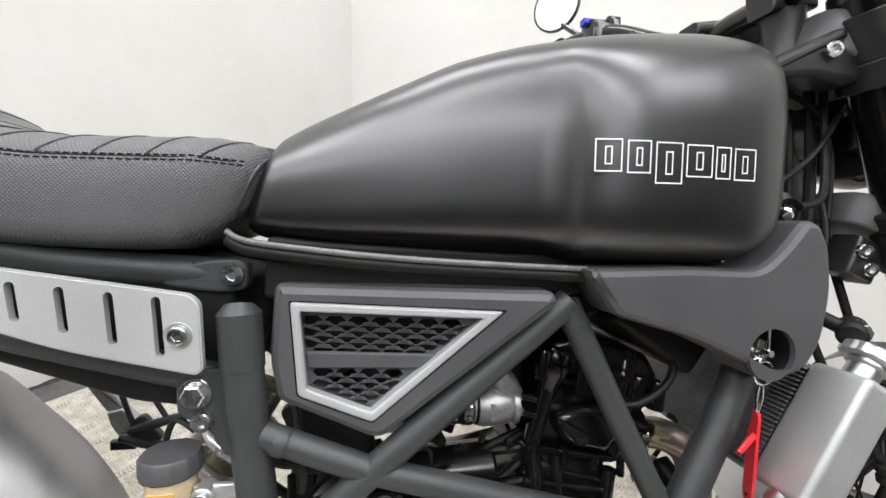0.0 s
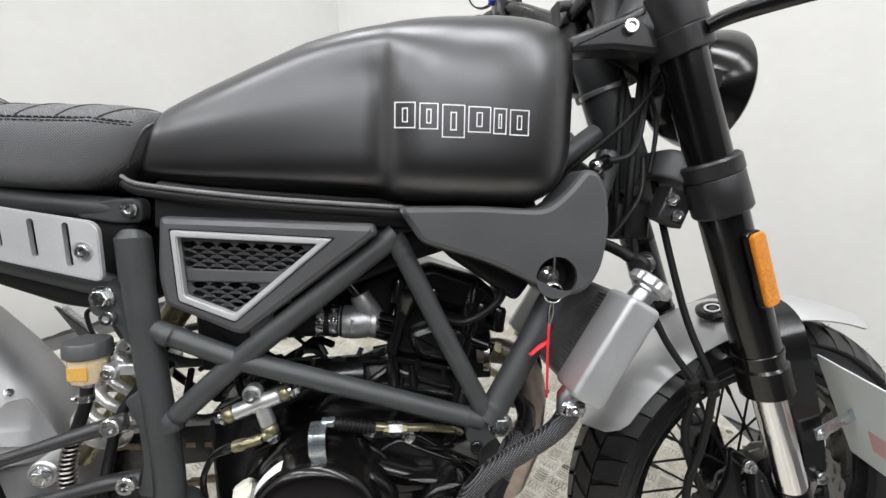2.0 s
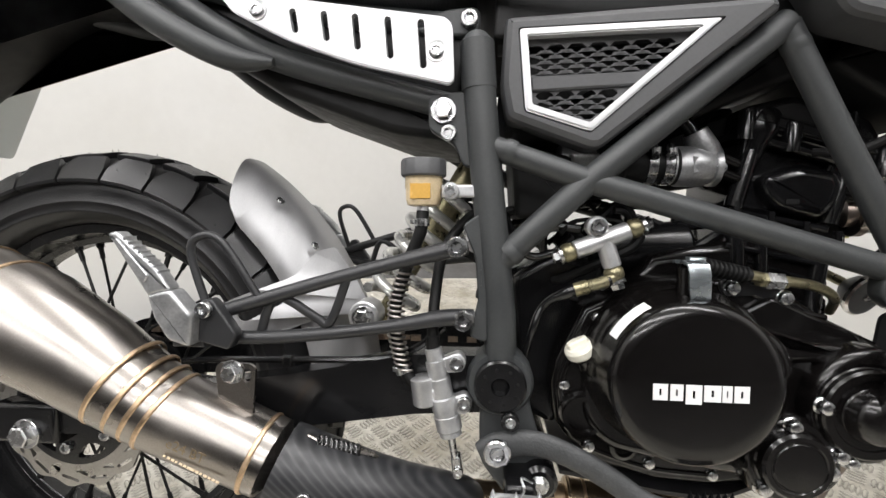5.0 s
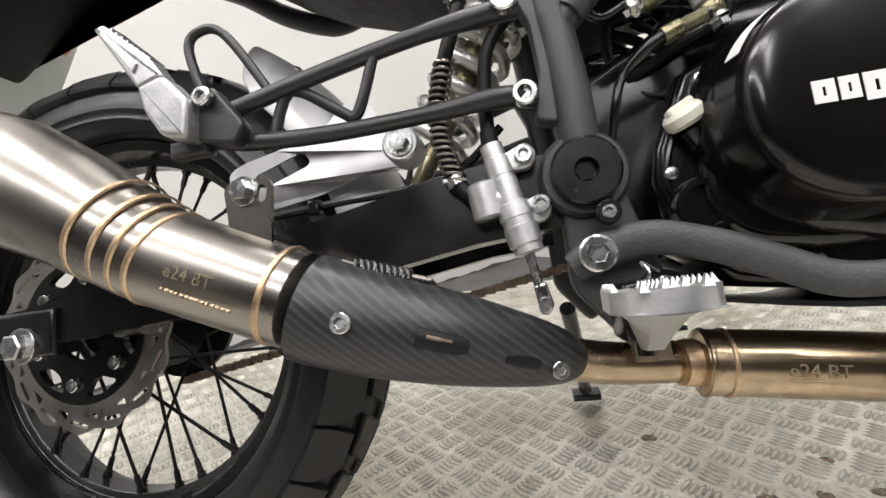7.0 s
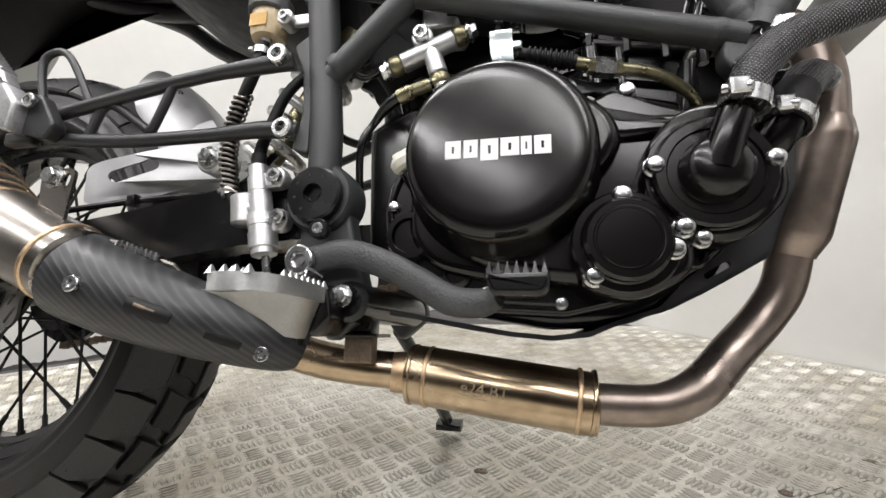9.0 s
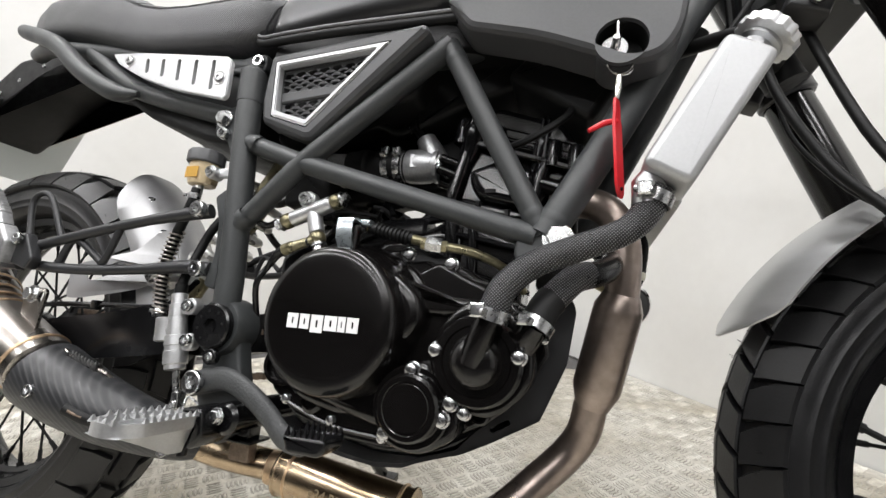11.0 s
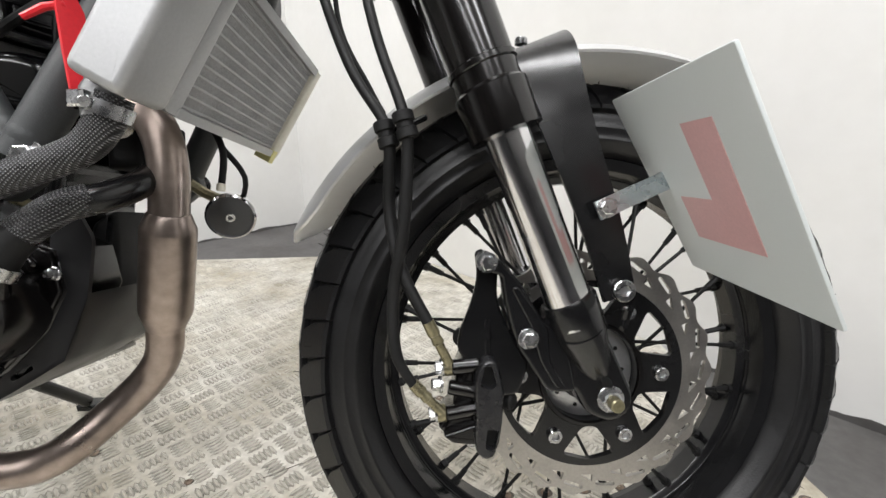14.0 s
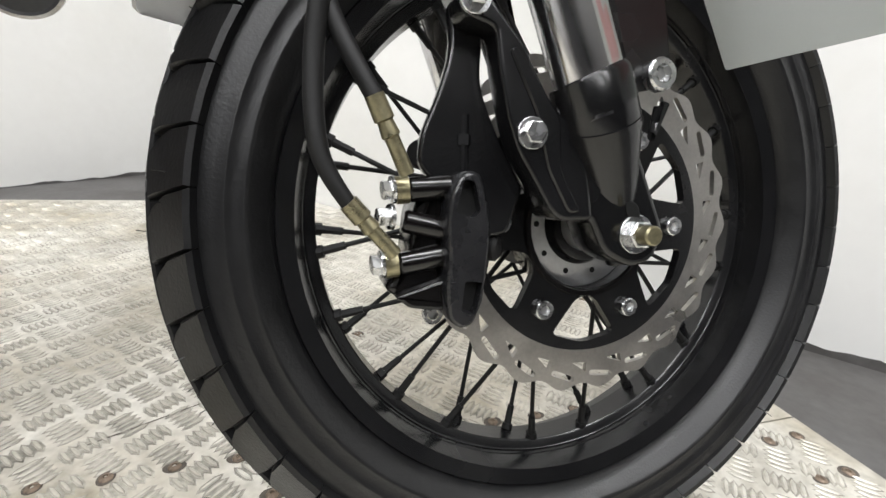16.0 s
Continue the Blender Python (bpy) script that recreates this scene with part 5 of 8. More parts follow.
part("peg_bracket", Geo().prism(rounded([(-0.118, 0.437), (-0.140, 0.468), (-0.150, 0.466), (-0.157, 0.432), (-0.126, 0.424)], 0.004), -0.176, -0.164, 0.002).box((-0.165, -0.166, 0.430), (0.03, 0.012, 0.012), 0.003), HANGER, hanger)
peg = part("passenger_footrest", Geo().prism(rounded([(-0.1885, 0.472), (-0.168, 0.4765), (-0.1500, 0.4560), (-0.1525, 0.4290), (-0.1715, 0.4345), (-0.1835, 0.453)], 0.003, 2), -0.188, -0.170, 0.003), CASTDULL, hanger, "folded-up silver alloy passenger footrest")
part("footrest_blade", Geo().prism(rounded([(-0.1885, 0.471), (-0.168, 0.4765), (-0.180, 0.494), (-0.2145, 0.5245), (-0.2225, 0.5225)], 0.002, 2), -0.187, -0.173, 0.0025).prism(rounded([(-0.190, 0.482), (-0.186, 0.488), (-0.213, 0.519), (-0.216, 0.516)], 0.001, 2), -0.1885, -0.186, 0.0008), CASTDULL, peg)
part("footrest_rib", (lambda g: [g.box((-0.1785 - k * 0.0042, -0.1800, 0.4905 + k * 0.0040), (0.0022, 0.013, 0.0034), 0.0004) for k in range(8)] and g)(Geo()), CASTDULL, peg)
bolt(hanger, (-0.1440, -0.178, 0.459), 0.007, 0.005, "cap")

# the same on the far side, a little higher
far_side = Matrix.Translation((0.022, 0.0, 0.038)) @ Matrix.Diagonal((1, -1, 1, 1))


def far_copy(ob, parent, label=""):
    me = ob.data.copy()
    me.transform(far_side)
    me.flip_normals()
    return part(ob.name.split(".")[0], me, None, parent, label)


far_hanger = far_copy(hanger, bike, "black tubular passenger footrest hanger")
for ob in list(hanger.children):
    if ob.name.split(".")[0] in ("hanger_rail", "hanger_brace", "heel_hoop", "peg_bracket"):
        far_copy(ob, far_hanger)
far_peg = far_copy(peg, far_hanger, "folded-up silver alloy passenger footrest")
for ob in list(peg.children):
    far_copy(ob, far_peg)

# ---- rider footrest ----
fr = Geo()
PEG_O, PEG_U, PEG_V = Vector((0.1175, -0.150, 0.2915)), Vector((-0.03, -1.0, 0.02)).normalized(), Vector((1.0, -0.03, 0.0)).normalized()
PEG_W = PEG_U.cross(PEG_V)
PM4 = Matrix(((PEG_U.x, PEG_W.x, PEG_V.x, PEG_O.x), (PEG_U.y, PEG_W.y, PEG_V.y, PEG_O.y), (PEG_U.z, PEG_W.z, PEG_V.z, PEG_O.z), (0, 0, 0, 1)))
peg_out = rounded([(0.0, -0.022), (0.058, -0.0255), (0.073, -0.018), (0.078, -0.006), (0.078, 0.006), (0.073, 0.018), (0.058, 0.0255), (0.0, 0.022)], 0.006, 3)
wins = [rounded([(0.006, -0.0165), (0.034, -0.0190), (0.026, -0.003), (0.006, -0.003)], 0.003, 2), rounded([(0.041, -0.0195), (0.057, -0.0205), (0.070, -0.0135), (0.072, -0.003), (0.034, -0.003)], 0.003, 2),
        rounded([(0.006, 0.003), (0.026, 0.003), (0.034, 0.0190), (0.006, 0.0165)], 0.003, 2), rounded([(0.034, 0.003), (0.072, 0.003), (0.070, 0.0135), (0.057, 0.0205), (0.041, 0.0195)], 0.003, 2)]
fr.holed(peg_out, wins, -0.005, 0.006, PM4)
fr2 = Geo()
up_w = 1 if PEG_W.z > 0 else -1
rim = [(x, v * (0.0196 + 0.05 * min(x, 0.058))) for v in (-1, 1) for x in (0.002 + 0.0075 * k for k in range(8))] + [(x, 0.0) for x in (0.004 + 0.0085 * k for k in range(9))] + [(0.0745, v) for v in (-0.013, -0.004, 0.004, 0.013)]
for x, v in rim:
    b = 0.0028
    fr2.add([(x - b, up_w * 0.005, v - 0.0022), (x + b, up_w * 0.005, v - 0.0022), (x + b, up_w * 0.005, v + 0.0022), (x - b, up_w * 0.005, v + 0.0022), (x - b * 0.3, up_w * 0.0105, v), (x + b * 0.3, up_w * 0.0105, v)], [(0, 1, 5, 4), (1, 2, 5), (2, 3, 4, 5), (3, 0, 4), (3, 2, 1, 0)], PM4)
rest = part("footrest", fr, CAST, bike, "wide serrated bare alloy footrest")
part("footrest_teeth", fr2, CAST, rest)
part("footrest_neck", Geo().rings([[PEG_O + PEG_U * a + PEG_V * v + Vector((0, 0, z)) for v, z in ((v0, -0.0045), (v0 + 0.3 * (v1 - v0), z0), (v0 + 0.6 * (v1 - v0), z0), (v1, -0.0045))] for a, v0, v1, z0 in ((0.076, -0.017, 0.020, -0.006), (0.058, -0.022, 0.023, -0.010), (0.034, -0.016, 0.022, -0.020), (0.012, -0.011, 0.018, -0.030), (-0.004, -0.010, 0.014, -0.031))]), CAST, rest)
part("footrest_clevis", Geo().prism(rounded([(0.108, 0.300), (0.135, 0.302), (0.140, 0.275), (0.128, 0.262), (0.108, 0.262)], 0.006, 3), -0.145, -0.100, 0.004).cyl((0.1185, -0.142, 0.256), (0.1185, -0.142, 0.298), 0.005, n=12), BLACK, bike, "black footrest clevis")
part("pivot_tube", Geo().cyl((0.1420, -0.122, 0.290), (0.1420, 0.06, 0.290), 0.0165, n=24, bevel=0.004), BLACK, bike)
bolt(bike, (0.1400, -0.128, 0.2935), 0.0065, 0.006, "hex")
part("return_spring", Geo().tube([(0.118, -0.152, 0.292), (0.124, -0.156, 0.305), (0.122, -0.15, 0.312), (0.132, -0.146, 0.306)], 0.0012, 6, 4), BOLT, bike)

# ---- engine castings and fixings ----
for x, y, z, r in ((0.368, -0.140, 0.3815, 0.0068), (0.439, -0.140, 0.382, 0.0068), (0.347, -0.137, 0.3625, 0.0068), (0.384, -0.137, 0.339, 0.0068), (0.377, -0.137, 0.325, 0.0072), (0.327, -0.135, 0.307, 0.0072), (0.3955, -0.133, 0.332, 0.0060)):
    bolt(crank, (x, y + 0.004, z), r * 0.86, 0.009, "dome")
for x, z in ((0.1918, 0.3138), (0.2486, 0.3000), (0.3065, 0.2915), (0.1670, 0.3745), (0.3600, 0.3005), (0.4190, 0.3390), (0.197, 0.441), (0.4540, 0.400)):
    bolt(crank, (x, -0.0900, z), 0.0050, 0.006, "dome")
part("cover_flange", Geo().prism(inset(CASE, 0.0035), -0.0915, -0.080, 0.002), GLOSS, crank)
part("cover_bulge", Geo().prism(rounded([(0.315, 0.452), (0.345, 0.43), (0.352, 0.405), (0.338, 0.385), (0.322, 0.38), (0.31, 0.40)], 0.012, 4), -0.136, -0.085, 0.010), GLOSS, crank)
part("pump_flange", Geo().prism(rounded([(0.362, 0.395), (0.372, 0.372), (0.375, 0.335), (0.42, 0.328), (0.452, 0.36), (0.450, 0.40), (0.42, 0.432), (0.385, 0.425)], 0.016, 4), -0.134, -0.085, 0.006), GLOSS, crank)
part("filter_flange", Geo().prism(rounded([(0.312, 0.335), (0.318, 0.298), (0.355, 0.290), (0.392, 0.31), (0.39, 0.345), (0.355, 0.372), (0.335, 0.365)], 0.014, 4), -0.133, -0.085, 0.006), GLOSS, crank)
for pts in ([(0.325, 0.474), (0.345, 0.462), (0.372, 0.452), (0.40, 0.446)], [(0.352, 0.448), (0.372, 0.444), (0.395, 0.432), (0.43, 0.428)], [(0.185, 0.315), (0.215, 0.304), (0.255, 0.294), (0.31, 0.291)], [(0.168, 0.352), (0.164, 0.372), (0.172, 0.40), (0.190, 0.432)]):
    part("casting_rib", Geo().tube([(x, -0.0915, z) for x, z in pts], 0.0028, 8, 5), GLOSS, crank)
for k in range(3):
    part("casting_rib", Geo().box((0.272, -0.0925, 0.3225 - k * 0.0062), (0.066 - k * 0.006, 0.006, 0.0022), 0.0008), GLOSS, crank)
part("cover_step", Geo().prism(rounded([(0.185, 0.405), (0.182, 0.345), (0.205, 0.318), (0.262, 0.306), (0.325, 0.318), (0.345, 0.345), (0.352, 0.42), (0.33, 0.458), (0.27, 0.476), (0.215, 0.46)], 0.02, 4), -0.103, -0.085, 0.008), GLOSS, crank)
part("cover_skin", Geo().prism(rounded([(0.212, 0.440), (0.207, 0.365), (0.236, 0.322), (0.300, 0.305), (0.345, 0.302), (0.398, 0.328), (0.430, 0.358), (0.444, 0.390), (0.425, 0.412), (0.390, 0.424), (0.340, 0.440), (0.305, 0.452), (0.265, 0.464)], 0.012, 3), -0.1150, -0.085, 0.010), GLOSS, crank)
part("cover_ridge", Geo().prism(rounded([(0.2960, 0.4500), (0.3543, 0.4300), (0.3935, 0.4285), (0.4060, 0.4210), (0.4016, 0.4120), (0.3499, 0.4110), (0.3058, 0.4270)], 0.005, 3), -0.1225, -0.085, 0.006), GLOSS, crank)
part("upper_cover", Geo().prism(rounded([(0.325, 0.452), (0.345, 0.405), (0.42, 0.418), (0.438, 0.402), (0.448, 0.408), (0.418, 0.436), (0.385, 0.449), (0.35, 0.466)], 0.006, 3), -0.099, -0.085, 0.004), GLOSS, crank)
part("oil_window", Geo().lathe([(0.0215, 0.012), (0.0215, -0.010), (0.0195, -0.014), (0.0150, -0.014), (0.0142, -0.010), (0, -0.010)], (0.184, -0.088, 0.347), (0, 1, 0), 32), GLOSS, crank, "black ringed oil level window")
part("casting_boss", Geo().lathe([(0.013, 0.01), (0.013, -0.004), (0.009, -0.006), (0.008, -0.003), (0, -0.003)], (0.2238, -0.0905, 0.3155), (0, 1, 0), 24), GLOSS, crank)
part("drain_plug", Geo().lathe([(0.0095, 0.0), (0.0095, -0.006), (0.0075, -0.008), (0.0055, -0.008), (0.005, -0.004), (0, -0.004)], (0.4012, -0.0905, 0.3264), (0, 1, 0), 20), BLACK, crank)
part("filler_neck", Geo().cyl((0.196, -0.092, 0.383), (0.183, -0.099, 0.405), 0.010, n=16), GLOSS, crank)
part("oil_filler_cap", Geo().lathe([(0.012, -0.006), (0.0145, -0.003), (0.0145, 0.003), (0.012, 0.006)], (0.1795, -0.1005, 0.4125), (-0.45, -0.25, 0.86), 24).prism(rounded([(0.1695, 0.4105), (0.1875, 0.4195), (0.1845, 0.4265), (0.1665, 0.4175)], 0.003), -0.1065, -0.0965, 0.0015), CREAM, crank, "cream plastic oil filler cap")
part("pump_spigot", Geo().tube([(0.403, -0.148, 0.3755), (0.408, -0.153, 0.392), (0.416, -0.155, 0.414)], [0.0125, 0.0108, 0.0105], 20, 3), GLOSS, crank)
part("pump_outlet", Geo().tube([(0.430, -0.112, 0.377), (0.442, -0.130, 0.394), (0.451, -0.1365, 0.4090)], [0.0125, 0.0115, 0.0112], 18, 3), GLOSS, crank)
for k, (x0, w) in enumerate(((0.226, 0.0115), (0.2395, 0.010), (0.2515, 0.0125), (0.2655, 0.013), (0.2795, 0.0075), (0.2885, 0.0115))):
    z0, h = (0.3885, 0.0135) if k != 2 else (0.386, 0.016)
    o = [(x0, z0), (x0 + w, z0), (x0 + w, z0 + h), (x0, z0 + h)]
    holes = [[(x0 + w * 0.42, z0 + h * 0.3), (x0 + w * 0.58, z0 + h * 0.3), (x0 + w * 0.58, z0 + h * 0.7), (x0 + w * 0.42, z0 + h * 0.7)]]
    part("engine_emblem", Geo().holed(o, holes, -0.1560, -0.1567), WHITE, crank, "white emblem block")

# bash plate under the engine
part("sump", Geo().prism(rounded([(0.175, 0.33), (0.20, 0.288), (0.30, 0.273), (0.36, 0.277), (0.42, 0.312), (0.44, 0.35)], 0.01, 3), -0.082, 0.10, 0.008), BLACK, crank)
bp = Geo().rings([[(x, -0.086, z), (x, 0.10 if x < 0.40 else 0.03, z), (x, 0.10 if x < 0.40 else 0.03, z + 0.004), (x, -0.086, z + 0.004)] for x, z in ((0.165, 0.281), (0.19, 0.2775), (0.231, 0.2705), (0.266, 0.2655), (0.300, 0.2630), (0.327, 0.2665), (0.345, 0.2745), (0.386, 0.2885), (0.41, 0.3010), (0.434, 0.3150), (0.454, 0.3270), (0.476, 0.379))])
part("bash_plate", bp, YOKE, bike, "black engine bash plate")
part("bash_plate_side", Geo().holed(rounded([(0.372, 0.283), (0.386, 0.2885), (0.434, 0.315), (0.454, 0.327), (0.476, 0.379), (0.483, 0.428), (0.470, 0.454), (0.452, 0.448), (0.444, 0.385), (0.426, 0.334), (0.395, 0.308)], 0.006, 3), [slot((0.412, 0.3135), (0.426, 0.3215), 0.0025)], -0.086, -0.082), YOKE, bike, "black bash plate side panel")

# braided coolant hoses with clamps
part("coolant_hose", Geo().tube([(0.543, -0.138, 0.527), (0.535, -0.138, 0.508), (0.519, -0.140, 0.490), (0.485, -0.147, 0.474), (0.450, -0.153, 0.458), (0.427, -0.157, 0.437), (0.417, -0.157, 0.412)], [0.0126, 0.0122, 0.0112, 0.0112, 0.0112, 0.0118, 0.0122], 20, 6), BRAID, bike, "braided black coolant hose")
part("coolant_hose", Geo().tube([(0.452, -0.135, 0.412), (0.466, -0.125, 0.436), (0.480, -0.110, 0.453), (0.500, -0.090, 0.462), (0.512, -0.065, 0.475), (0.505, -0.02, 0.50)], 0.0120, 20, 6), BLACK, bike, "smooth black coolant hose")
part("hose_sleeve", Geo().tube([(0.449, -0.137, 0.406), (0.457, -0.131, 0.424), (0.463, -0.127, 0.4325)], 0.0136, 20, 3), DARK, bike, "black rubber hose sleeve")
part("hose_braid", Geo().tube([(0.461, -0.1285, 0.430), (0.468, -0.1235, 0.4390), (0.4800, -0.110, 0.4530), (0.4920, -0.098, 0.4590)], 0.0126, 20, 4), BRAID, bike, "braided part of the lower coolant hose")


def clamp(at, axis, r, w=0.008):
    g = Geo().lathe([(r, -w / 2), (r + 0.0012, -w / 2), (r + 0.0012, w / 2), (r, w / 2)], at, axis, 28, cap=False)
    a = Vector(axis).normalized()
    side = a.cross(Vector((0, 1, 0))).normalized()
    c = Vector(at) + (side * 0.55 + Vector((0, -0.85, 0))) * (r + 0.003)
    d = a.cross(side * 0.55 + Vector((0, -0.85, 0))).normalized()
    g.box(c, (w * 1.1, w * 1.1, w * 1.1), 0.0015)
    g.cyl(c - d * 0.008, c + d * 0.008, 0.0035, n=10)
    return part("hose_clamp", g, BOLT, bike, "bright worm-drive hose clamp")


clamp((0.418, -0.157, 0.414), (0.25, 0, 1), 0.0132, 0.010)
clamp((0.451, -0.1355, 0.409), (0.5, 0.3, 1), 0.0142, 0.009)
clamp((0.5395, -0.138, 0.5175), (0.40, 0, 1), 0.0136, 0.010)

# throttle body and intake
INTAKE, IN_AX = Vector((0.2580, -0.045, 0.5915)), Vector((0.998, 0.0, -0.035))
part("throttle_body", Geo().lathe([(0.0170, 0.010), (0.0185, 0.022), (0.0205, 0.026), (0.0208, 0.040), (0.0195, 0.052), (0.0170, 0.058), (0.0195, 0.0585), (0.0195, 0.064)], INTAKE, IN_AX, 32).tube([(0.3195, -0.048, 0.588), (0.3195, -0.0595, 0.588)], 0.0068, 14).rings([[(0.292, -0.066, 0.598), (0.292, -0.066, 0.582), (0.292, -0.050, 0.580), (0.292, -0.050, 0.600)], [(0.3215, -0.0585, 0.593), (0.3215, -0.0585, 0.583), (0.3215, -0.048, 0.583), (0.3215, -0.048, 0.593)]]), CASTDULL, bike, "cast alloy intake stub")
part("injector_boss", Geo().tube([(0.318, -0.043, 0.594), (0.310, -0.045, 0.608), (0.301, -0.046, 0.625)], [0.0150, 0.0150, 0.0120], 20), CASTDULL, bike)
part("injector", Geo().tube([(0.302, -0.046, 0.620), (0.293, -0.046, 0.632), (0.285, -0.046, 0.641)], [0.0075, 0.0068, 0.0060], 14).box((0.2795, -0.0385, 0.6445), (0.012, 0.011, 0.014), 0.002, Matrix.Rotation(radians(-38), 4, "Y")), BLACK, bike)
part("injector_clip", Geo().tube([(0.2765, -0.0455, 0.641), (0.2815, -0.0455, 0.6505), (0.2875, -0.0455, 0.648), (0.2830, -0.0455, 0.6385)], 0.0011, 6, closed=True), BOLT, bike)
bolt(bike, (0.3195, -0.0595, 0.588), 0.0050, 0.004, "hex")
part("intake_boot", Geo().lathe([(0.019, -0.055), (0.0210, -0.030), (0.0185, -0.027), (0.0190, -0.010), (0.0182, -0.008), (0.0182, 0.021), (0.0195, 0.022), (0.0195, 0.024)], INTAKE, IN_AX, 28), DARK, bike, "black rubber intake boot")
part("throttle_valve", Geo().cyl((0.165, -0.030, 0.595), (0.218, -0.032, 0.592), 0.0225, n=24, bevel=0.004).box((0.196, -0.050, 0.588), (0.040, 0.024, 0.030), 0.004), CASTDULL, bike, "dull alloy throttle valve body")
for k, (y, z) in enumerate(((-0.050, 0.6000), (-0.053, 0.5850), (-0.036, 0.5740))):
    part("port_prong", Geo().tube([(0.320, y, z), (0.349, y + 0.006, z - 0.010)], [0.0062, 0.0052], 12), GLOSS, bike)
part("head_port", Geo().tube([(0.320, -0.034, 0.588), (0.352, -0.030, 0.578)], 0.0125, 18), GLOSS, bike)
for x in (0.2560, 0.2715):
    clamp(INTAKE + IN_AX * (x - INTAKE.x), IN_AX, 0.0186, 0.0085)
part("fuel_pipe", Geo().tube([(0.282, -0.04, 0.645), (0.262, -0.045, 0.636), (0.24, -0.05, 0.645), (0.21, -0.05, 0.640)], 0.005, 10, 4), DARK, bike)

# cylinder details
for a, b, r in (((0.3480, 0.455), (0.3420, 0.541), 0.0085), ((0.3405, 0.549), (0.3570, 0.612), 0.0088), ((0.4300, 0.532), (0.4440, 0.590), 0.0085), ((0.4180, 0.430), (0.4270, 0.514), 0.0075), ((0.372, 0.43), (0.368, 0.535), 0.0060)):
    part("stud_column", Geo().tube([(a[0], -0.0460, a[1]), (b[0], -0.0460, b[1])], r, 18), ENAMEL, head)
for x, z, k in ((0.3560, 0.6040, 1.0), (0.4340, 0.5900, 0.60)):
    part("cover_tower", Geo().lathe([(0.0100 * k, -0.010), (0.0130 * k, 0.006), (0.0168 * k, 0.016), (0.0182 * k, 0.022), (0.0182 * k, 0.027), (0.0168 * k, 0.0285), (0.0166 * k, 0.040), (0.0140 * k, 0.0435), (0.0060, 0.0440)], (x, -0.0430, z), (0.25, 0, 0.968), 28), ENAMEL, head)
for x, z in ((0.3475, 0.6215), (0.3900, 0.6085), (0.4520, 0.5895), (0.4750, 0.5830)):
    part("cover_bolt_tower", Geo().lathe([(0.0085, -0.006), (0.0085, 0.020), (0.0070, 0.024), (0.0045, 0.024), (0.0045, 0.021), (0, 0.021)], (x, -0.0490, z), (0.10, 0, 0.99), 18, cap=False), ENAMEL, head)
for d in (0.012, 0.022):
    part("cover_ledge", Geo().prism([(0.349, 0.6245 + d), (0.478, 0.5845 + d), (0.478, 0.5870 + d), (0.349, 0.6270 + d)], -0.0520, 0.04, 0.0007), ENAMEL, head)
for x in (0.436, 0.4425):
    part("cover_rib", Geo().prism([(x - 0.0018, 0.592), (x + 0.0018, 0.591), (x + 0.0068, 0.640), (x + 0.0032, 0.641)], -0.0540, -0.03, 0.0009), ENAMEL, head)
bulge = part("head_bulge", Geo().prism(rounded([(0.360, 0.580), (0.364, 0.560), (0.376, 0.545), (0.418, 0.535), (0.430, 0.547), (0.437, 0.570), (0.430, 0.584), (0.395, 0.592)], 0.012, 4), -0.0600, -0.030, 0.011), ENAMEL, head)
part("casting_mark", Geo().box((0.388, -0.0602, 0.5535), (0.012, 0.0010, 0.0050), 0.0004), DARK, bulge)
for d in (0.02, 0.045, 0.07):
    part("barrel_ledge", Geo().prism([(0.349, 0.5385 - d), (0.434, 0.5130 - d), (0.434, 0.5180 - d), (0.349, 0.5435 - d)], -0.0460, -0.035, 0.0016), ENAMEL, cylinder)
for x, z in ((0.341, 0.5455), (0.374, 0.5352), (0.407, 0.5253), (0.437, 0.5160)):
    part("base_nut", Geo().cyl((x, -0.0510, z - 0.007), (x, -0.0510, z + 0.009), 0.0045, n=6), BLACK, cylinder)
part("spark_lead", Geo().tube([(0.40, -0.065, 0.60), (0.43, -0.085, 0.60), (0.47, -0.08, 0.63), (0.47, -0.04, 0.68)], 0.004, 8, 5), DARK, bike)
part("sensor_plug", Geo().cyl((0.440, -0.046, 0.566), (0.464, -0.050, 0.557), 0.0090, n=16, bevel=0.002).cyl((0.464, -0.050, 0.557), (0.472, -0.051, 0.554), 0.0065, n=12), GLOSS, bike)
part("sensor_nut", Geo().cyl((0.470, -0.0505, 0.555), (0.478, -0.052, 0.552), 0.0095, n=6).cyl((0.478, -0.052, 0.552), (0.488, -0.053, 0.548), 0.0050, n=12), BRASS, bike)
part("exhaust_flange", Geo().lathe([(0.026, 0), (0.026, 0.007), (0.020, 0.009)], (0.462, -0.032, 0.545), (0.97, -0.2, 0.0), 24), STEEL, bike)

